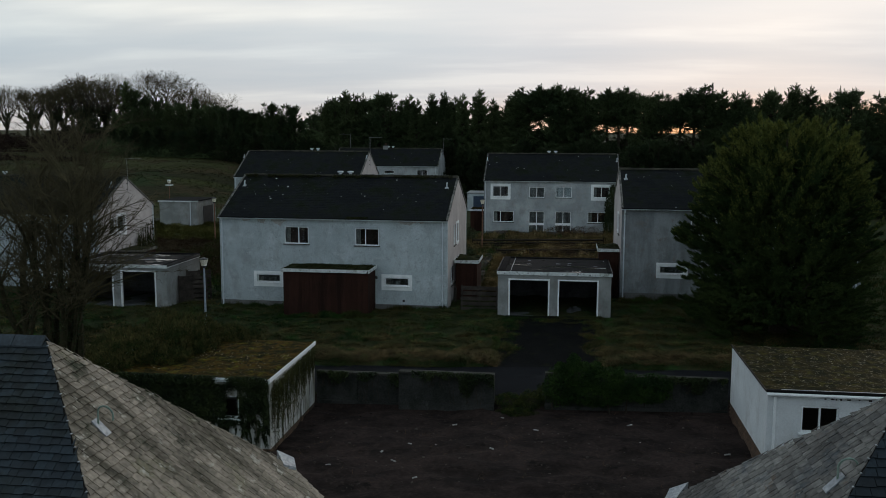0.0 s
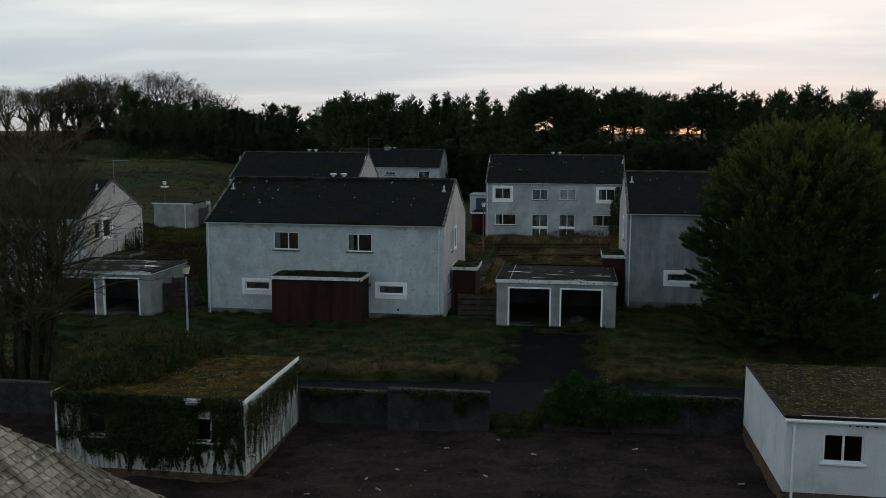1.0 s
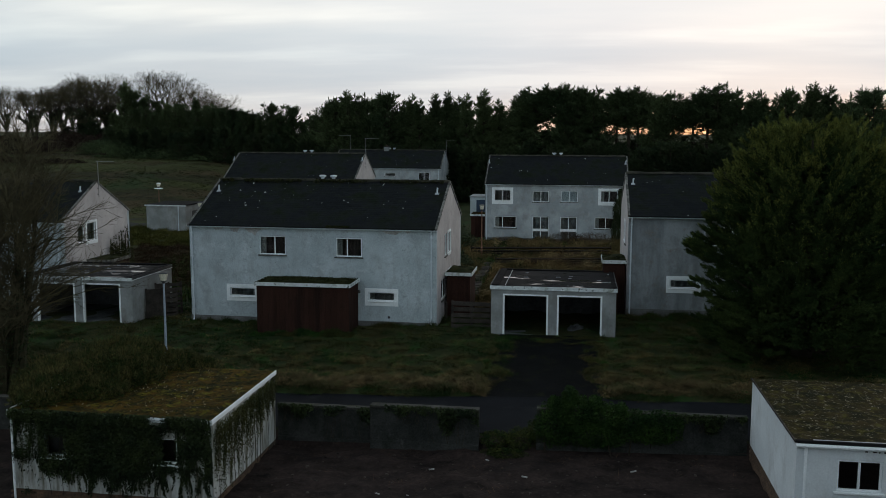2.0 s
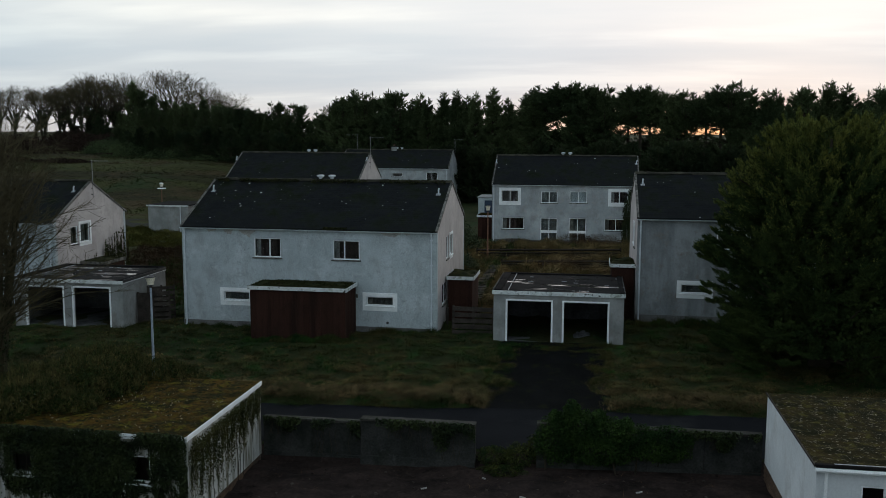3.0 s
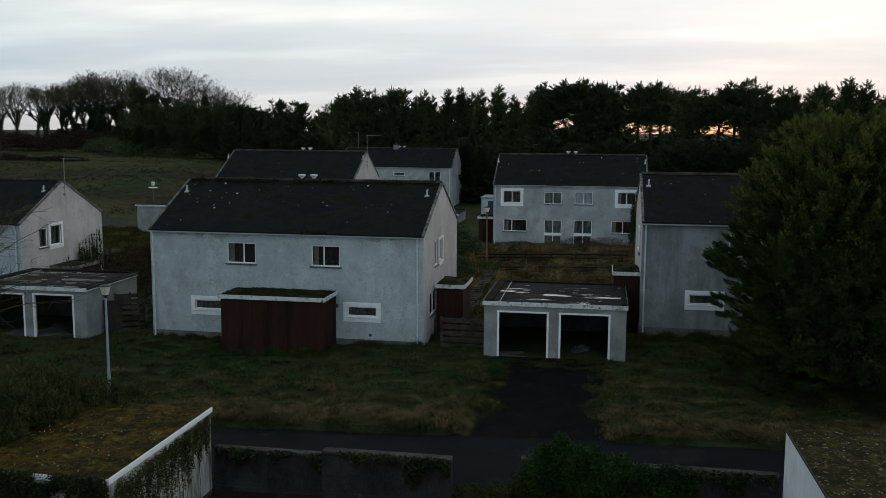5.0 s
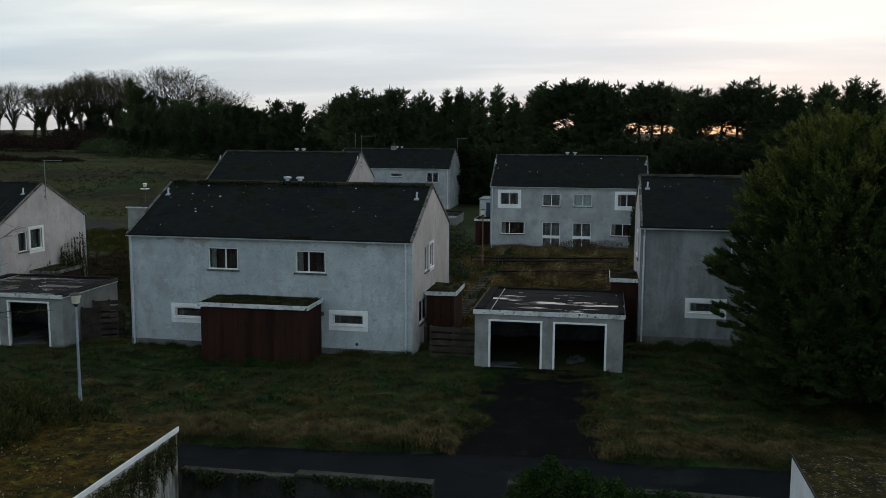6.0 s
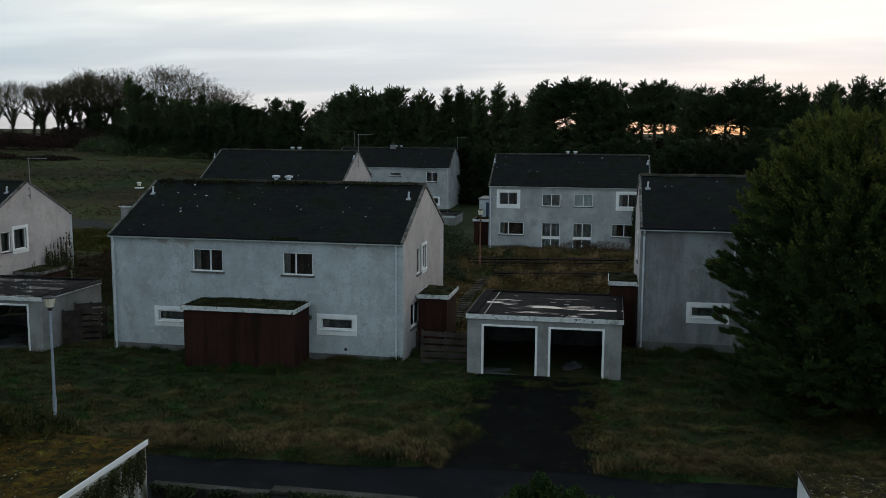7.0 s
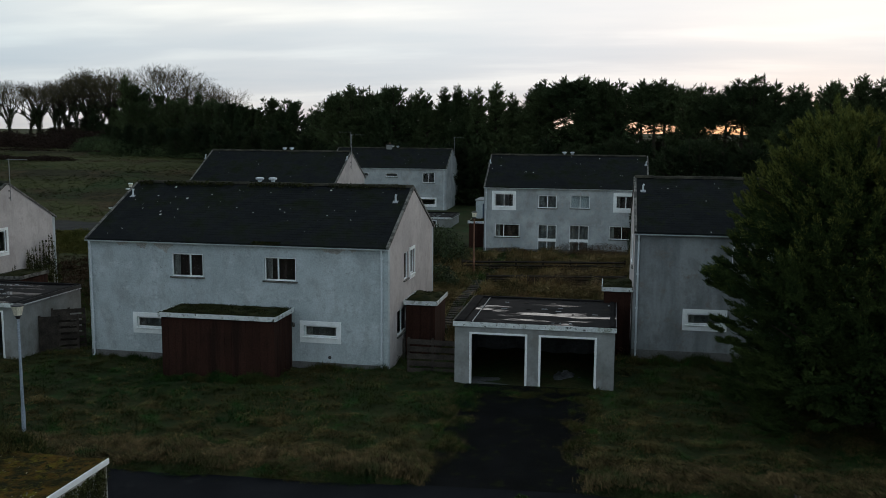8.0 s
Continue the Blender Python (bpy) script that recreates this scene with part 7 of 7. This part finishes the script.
bush("bramble", [(-82, 148, 4.2, 9, 2.5, 1.6), (-95, 150, 4.4, 9, 2.5, 1.8), (-106, 152, 4.6, 8, 2.5, 2.0), (-95, 163, 5.2, 9, 3, 3.0), (-108, 168, 5.5, 9, 3, 3.0), (-116, 174, 5.6, 7, 3, 3.4), (-84, 158, 5.0, 6, 3, 2.4), (-104, 176, 6.2, 8, 3, 3.6), (-92, 172, 6.0, 8, 3, 3.4), (-80, 170, 5.5, 7, 3, 3.2), (-127, 178, 4.6, 6, 3, 2.4)], 120000, 0.15, THICKET, 58, "dull red-brown thicket below the leafless trees", stems=12)

bush("thicket", [(-76, 150, 5.2, 7, 3, 2.6), (-68, 147, 4.4, 6, 3, 2.6), (-84, 156, 5.6, 6, 3, 2.6), (-60, 143, 3.6, 6, 3, 2.2)], 40000, 0.12, CONIFER, 71, "dark evergreen thicket along the top of the bank", "shrub", 8)

# moss lying along ridges and gutters


def moss_line(x0, x1, y, z, n, seed, label, spread=0.16):
    rng2 = np.random.default_rng(seed)
    x = rng2.uniform(x0, x1, n)
    dense = np.array([noise.noise((q * 0.7, seed, 1)) for q in x]) > -0.15
    p = np.stack([x, y + rng2.normal(0, spread, n), z + rng2.uniform(-0.03, 0.09, n) - 0.48 * np.abs(rng2.normal(0, spread, n))], axis=1)[dense]
    tagged(part("moss", soup("moss", leaves(p, 0.05, rng2, 0.5), MOSSGREEN), MOSSGREEN), label, "moss", kind="stuff")


moss_line(-20.2, -6.8, 54.50, 6.73, 6800, 5, "green moss along the ridge of the main roof", 0.21)
moss_line(-12.6, -11.3, 49.95, 4.44, 700, 6, "moss clump in the gutter", 0.05)

# ---- small things ----


def heap(x, y, z, wide, deep, high, label):
    """A low uneven mound of dusty rubble on a floor."""
    h = thing("rubble_heap", x, y, z, 0, label, "rubble")
    n, m = 16, 28
    vs, fs = [(0, 0, high)], []
    for j in range(1, n + 1):
        for i in range(m):
            a, r = math.tau * i / m, j / n
            k = r * (1 + 0.25 * noise.noise((math.cos(a) * 1.5, math.sin(a) * 1.5, 3)))
            px, py = wide / 2 * k * math.cos(a), deep / 2 * k * math.sin(a)
            vs.append((px, py, high * (1 - r) ** 0.9 * (1 + 0.5 * noise.noise((px * 5, py * 5, 1))) + 0.02 * noise.noise((px * 17, py * 17, 2)) - 0.01))
    for i in range(m):
        fs.append((0, 1 + i, 1 + (i + 1) % m))
        for j in range(n - 1):
            a, b = 1 + j * m + i, 1 + j * m + (i + 1) % m
            fs.append((a, a + m, b + m, b))
    part("mound", mesh("mound", vs, fs, GARAGE_SHADE, True), GARAGE_SHADE, h)
    r6 = random.Random(2)
    for k in range(7):
        a, r, q = r6.uniform(0, math.tau), r6.uniform(0.3, 0.9), r6.uniform(0.05, 0.1)
        lump = part("lump", block(-q, q, -q * 0.7, q * 0.7, -q * 0.5, q * 0.5, flat, 0.015), GARAGE_SHADE, h)
        lump.matrix_basis = pose(wide / 2 * r * math.cos(a), deep / 2 * r * math.sin(a), high * (1 - r) + 0.02, r6.uniform(-30, 30), r6.uniform(-30, 30), r6.uniform(0, 180))
    return h


heap(1.0, 50.35, -0.83, 1.5, 1.1, 0.34, "dusty grey heap of rubble on the garage floor")


def lamp_post(x, y, top, material, arms, label):
    z0 = land(x, y)
    t = thing("lamp_post", x, y, z0, 0, label, "lamp post", "lamp posts")
    H = top - z0
    part("column", tube(bmesh.new(), [(0, 0, -0.3), (0, 0, 0.9), (0, 0, 0.95), (0, 0, H - 0.55)], [0.075, 0.075, 0.058, 0.045], 10), material, t)
    part("socket", tube(bmesh.new(), [(0, 0, H - 0.56), (0, 0, H - 0.46), (0, 0, H - 0.42)], [0.05, 0.10, 0.14], 10), BLACK, t)
    part("lantern", tube(bmesh.new(), [(0, 0, H - 0.418), (0, 0, H - 0.09)], [0.135, 0.21], 8), LANTERN, t, "faded opal lantern")
    part("cap", tube(bmesh.new(), [(0, 0, H - 0.088), (0, 0, H - 0.05), (0, 0, H)], [0.235, 0.22, 0.06], 8), BLACK if not arms else WHITE, t)
    if arms:
        part("dish", tube(bmesh.new(), [(0, 0, H - 0.70), (0, 0, H - 0.62), (0, 0, H - 0.58)], [0.12, 0.50, 0.44], 12), WHITE, t)
    return t


lamp_post(-18.02, 41.75, 3.12, POST, False, "slim blue-grey lamp post with an opal lantern")
lamp_post(-45.1, 97.0, 3.95, RUST, True, "thin lamp post with a white dish and lantern")
lamp_post(-6.9, 76.1, 3.75, RUST, False, "rusty brown lamp post with a white lantern")
lamp_post(-32.7, 79.6, 3.3, RUST, False, "brown lamp post with a white lantern by the hut")


def fence_panel(x0, x1, y, z0, z1, rows, label, turn=0.0):
    t = thing("fence_panel", (x0 + x1) / 2, y, z0, turn, label, "fence", "fences")
    w, H = x1 - x0, z1 - z0
    for sx in (-1, 0, 1):
        part("post", block(sx * (w / 2 - 0.06) - 0.05, sx * (w / 2 - 0.06) + 0.05, 0.03, 0.13, -0.5, H, flat, 0.008), OLDWOOD, t)
    r2 = random.Random(int(x0 * 10))
    for k in range(rows):
        z = H * (k + 0.12) / rows
        part("board", block(-w / 2, w / 2, 0.0, 0.028, z, z + H / rows * 0.72, flat, 0.005), OLDWOOD, t).rotation_euler = (0, radians(r2.uniform(-0.6, 0.6)), 0)
    return t


fence_panel(-5.75, -3.55, 50.0, -0.92, 0.62, 5, "weathered horizontal-board fence between house and garage")


def pallet(x, y, z, width, height, turn, lean, rows, label):
    """A slatted pallet leaning upright: close boards on one half, open slats with dark gaps on the other."""
    t = thing("pallet", x, y, z, turn, label, "pallet", "pallets")
    t.matrix_world = pose(x, y, z, lean, 0, turn)
    for u in (-width / 2 + 0.05, 0.02, width / 2 - 0.05):
        part("bearer", block(u - 0.05, u + 0.05, 0.0, 0.10, 0.0, height, flat, 0.006), OLDWOOD, t)
    for k in range(rows):
        z0 = height * (k + 0.1) / rows
        part("slat", block(-width / 2, width / 2, -0.022, -0.001, z0, z0 + height / rows * 0.66, flat, 0.004), OLDWOOD, t)
        part("slat", block(-width / 2, width / 2, 0.101, 0.122, z0, z0 + height / rows * 0.66, flat, 0.004), OLDWOOD, t)
    part("board", block(-width / 2 + 0.02, 0.0, -0.046, -0.024, 0.06, height - 0.05, flat, 0.004), OLDWOOD, t, "weathered sheet nailed over the slats")
    return t


pallet(-22.55, 50.75, -1.05, 1.75, 1.72, 28, -7, 6, "weathered grey pallet leaning by the garage wall")
pallet(-22.35, 51.25, -1.02, 1.5, 1.95, 31, -5, 7, "second dark pallet standing behind the first")


def rail_fence(x0, x1, y0, y1, n, label, height=0.75):
    t = thing("rail_fence", x0, y0, land(x0, y0), 0, label, "fence", "fences")
    pts = [(x0 + (x1 - x0) * k / n, y0 + (y1 - y0) * k / n) for k in range(n + 1)]
    for x, y in pts:
        z = land(x, y) - land(x0, y0)
        part("post", block(x - x0 - 0.06, x - x0 + 0.06, y - y0 - 0.06, y - y0 + 0.06, z - 0.4, z + height + 0.1, flat, 0.01), RAILWOOD, t)
    for (xa, ya), (xb, yb) in zip(pts, pts[1:]):
        for h in (0.25, height * 0.58, height - 0.06):
            za, zb = land(xa, ya) - land(x0, y0) + h, land(xb, yb) - land(x0, y0) + h
            part("rail", tube(bmesh.new(), [(xa - x0, ya - y0 - 0.09, za), (xb - x0, yb - y0 - 0.09, zb)], 0.085, 4), RAILWOOD, t)
    return t


RAILWOOD = mat("dark rail timber", (0.018, 0.015, 0.012), (0.032, 0.027, 0.021), 0.95, 2.0, 14, 0.4, spec=0.08)
rail_fence(-7.8, 3.6, 76.6, 78.0, 6, "dark post-and-rail fence across the gardens")
rail_fence(-5.3, 3.6, 71.6, 72.6, 4, "broken dark rail fence in the long grass", 0.6)

path = thing("stepped_path", -5.6, 57.5, 0, 0, "path of worn stepping slabs through straw grass", "path", kind="structure")
slab = bpy.data.meshes.new("slab")
bm = block(-0.34, 0.34, -0.2, 0.2, -0.25, 0.06, flat, 0.015)
bmesh.ops.recalc_face_normals(bm, faces=bm.faces)
bm.to_mesh(slab)
bm.free()
slab.materials.append(OLDWOOD)
for k in range(24):
    y = 57.5 + k * 0.62
    s = part("slab", slab, OLDWOOD, path)
    s.location = (-0.02 * k + 0.12 * math.sin(k * 0.4), y - 57.5, land(-5.6, y) + 0.14)


def aerial(x, y, z, height, boom, turn, label, elements=7):
    t = thing("tv_aerial", x, y, z, turn, label, "aerial", "aerials")
    part("mast", tube(bmesh.new(), [(0, 0, 0), (0, 0, height)], 0.022, 6), ALU, t)
    b = part("boom", tube(bmesh.new(), [(-0.12, 0, height - 0.06), (boom, 0, height - 0.06)], 0.013, 5), ALU, t)
    for k in range(elements):
        x1 = -0.05 + (boom - 0.02) * k / (elements - 1)
        part("element", tube(bmesh.new(), [(x1, -0.17 + 0.008 * k, height - 0.045), (x1, 0.17 - 0.008 * k, height - 0.045)], 0.006, 4), ALU, b)
    for h in (0.15, 0.55):
        part("bracket", block(-0.20, 0.0, -0.02, 0.02, h, h + 0.05), BLACK, t)
    return t


aerial(-30.88, 59.2, 5.2, 2.4, 1.15, 0, "tall television aerial fixed to the pinkish gable")
aerial(-19.8, 89.6, 6.0, 3.0, 1.3, 0, "television aerial on the pale far gable")
aerial(-30.5, 125.3, 7.0, 2.2, 1.6, 180, "television aerial on the far roof")
aerial(-17.0, 125.3, 6.2, 2.4, 1.2, 0, "television aerial at the far gable")
chimney = thing("chimney", -25.3, 125.2, 6.6, 0, "short grey chimney on the far roof ridge", "chimney")
part("stack", block(-0.36, 0.36, -0.3, 0.3, 0, 0.95, flat, 0.03), CONCRETE, chimney)
part("cap", block(-0.42, 0.42, -0.36, 0.36, 0.953, 1.06, flat, 0.02), DARKCON, chimney)
part("pot", tube(bmesh.new(), [(0, 0, 1.063), (0, 0, 1.3)], [0.12, 0.10], 10), BRICK, chimney)

# rubble trodden into the mud
rr = random.Random(9)
stone_vs, stone_fs = [], []
for k in range(700):
    x, y = rr.uniform(-9.5, 6.4), rr.uniform(14, 33.6)
    s = rr.uniform(0.02, 0.07) * (1.6 if rr.random() < 0.06 else 1)
    z = rough(x, y)
    n = len(stone_vs)
    turn = rr.uniform(0, 3)
    for dx, dy, dz in ((-1, -0.6, -0.5), (1, -0.7, -0.5), (0.9, 0.7, -0.5), (-0.8, 0.6, -0.5), (-0.7, -0.4, 0.5), (0.7, -0.5, 0.45), (0.6, 0.5, 0.55), (-0.6, 0.4, 0.4)):
        px, py = dx * s * rr.uniform(0.7, 1.2), dy * s * rr.uniform(0.7, 1.2)
        stone_vs.append((x + px * math.cos(turn) - py * math.sin(turn), y + px * math.sin(turn) + py * math.cos(turn), z + dz * s * 0.7))
    stone_fs += [tuple(n + i for i in f) for f in ((4, 5, 6, 7), (0, 1, 5, 4), (1, 2, 6, 5), (2, 3, 7, 6), (3, 0, 4, 7), (0, 3, 2, 1))]
SCRAP = mat("pale scrap", (0.20, 0.19, 0.18), (0.34, 0.33, 0.31), 0.9, 3.0, 20, 0.2)
for k in range(26):
    x, y = rr.uniform(-9.0, 6.2), rr.uniform(19, 33.4)
    sc = tagged(part("scrap", block(-rr.uniform(0.03, 0.14), rr.uniform(0.03, 0.14), -0.03, 0.03, -0.02, 0.02, flat, 0.004), SCRAP), "small pale scrap lying on the mud", "scrap", "yard scraps")
    sc.matrix_world = pose(x, y, rough(x, y) + 0.02, rr.uniform(-12, 12), rr.uniform(-12, 12), rr.uniform(0, 180))
RUBBLE = mat("rubble", (0.022, 0.017, 0.014), (0.060, 0.050, 0.042), 0.9, 3.0, 20, 0.4, island=0.5, spec=0.15)
tagged(part("rubble", mesh("rubble", stone_vs, stone_fs, RUBBLE), RUBBLE), "small stones and rubble trodden into the mud", "rubble", kind="stuff")

meter = thing("meter_box", -10.72, 50.1, 0.86, 0, "small dark meter box on the house wall", "box")
part("box", block(-0.10, 0.10, -0.07, -0.002, 0.0, 0.16, flat, 0.008), BLACK, meter)
flue = thing("wall_vent", -9.15, 50.1, -0.42, 0, "round grey flue low on the house wall", "vent")
part("collar", tube(bmesh.new(), [(0, -0.002, 0), (0, -0.05, 0)], [0.14, 0.12], 12), VERGE, flue)
part("duct", tube(bmesh.new(), [(0, -0.052, 0), (0, -0.12, 0)], 0.075, 12), BLACK, flue)
gate = thing("gate_post", -6.25, 51.6, -0.9, 0, "short weathered post by the gable", "post")
part("shaft", block(-0.06, 0.06, -0.06, 0.06, -0.3, 1.1, flat, 0.01), OLDWOOD, gate)
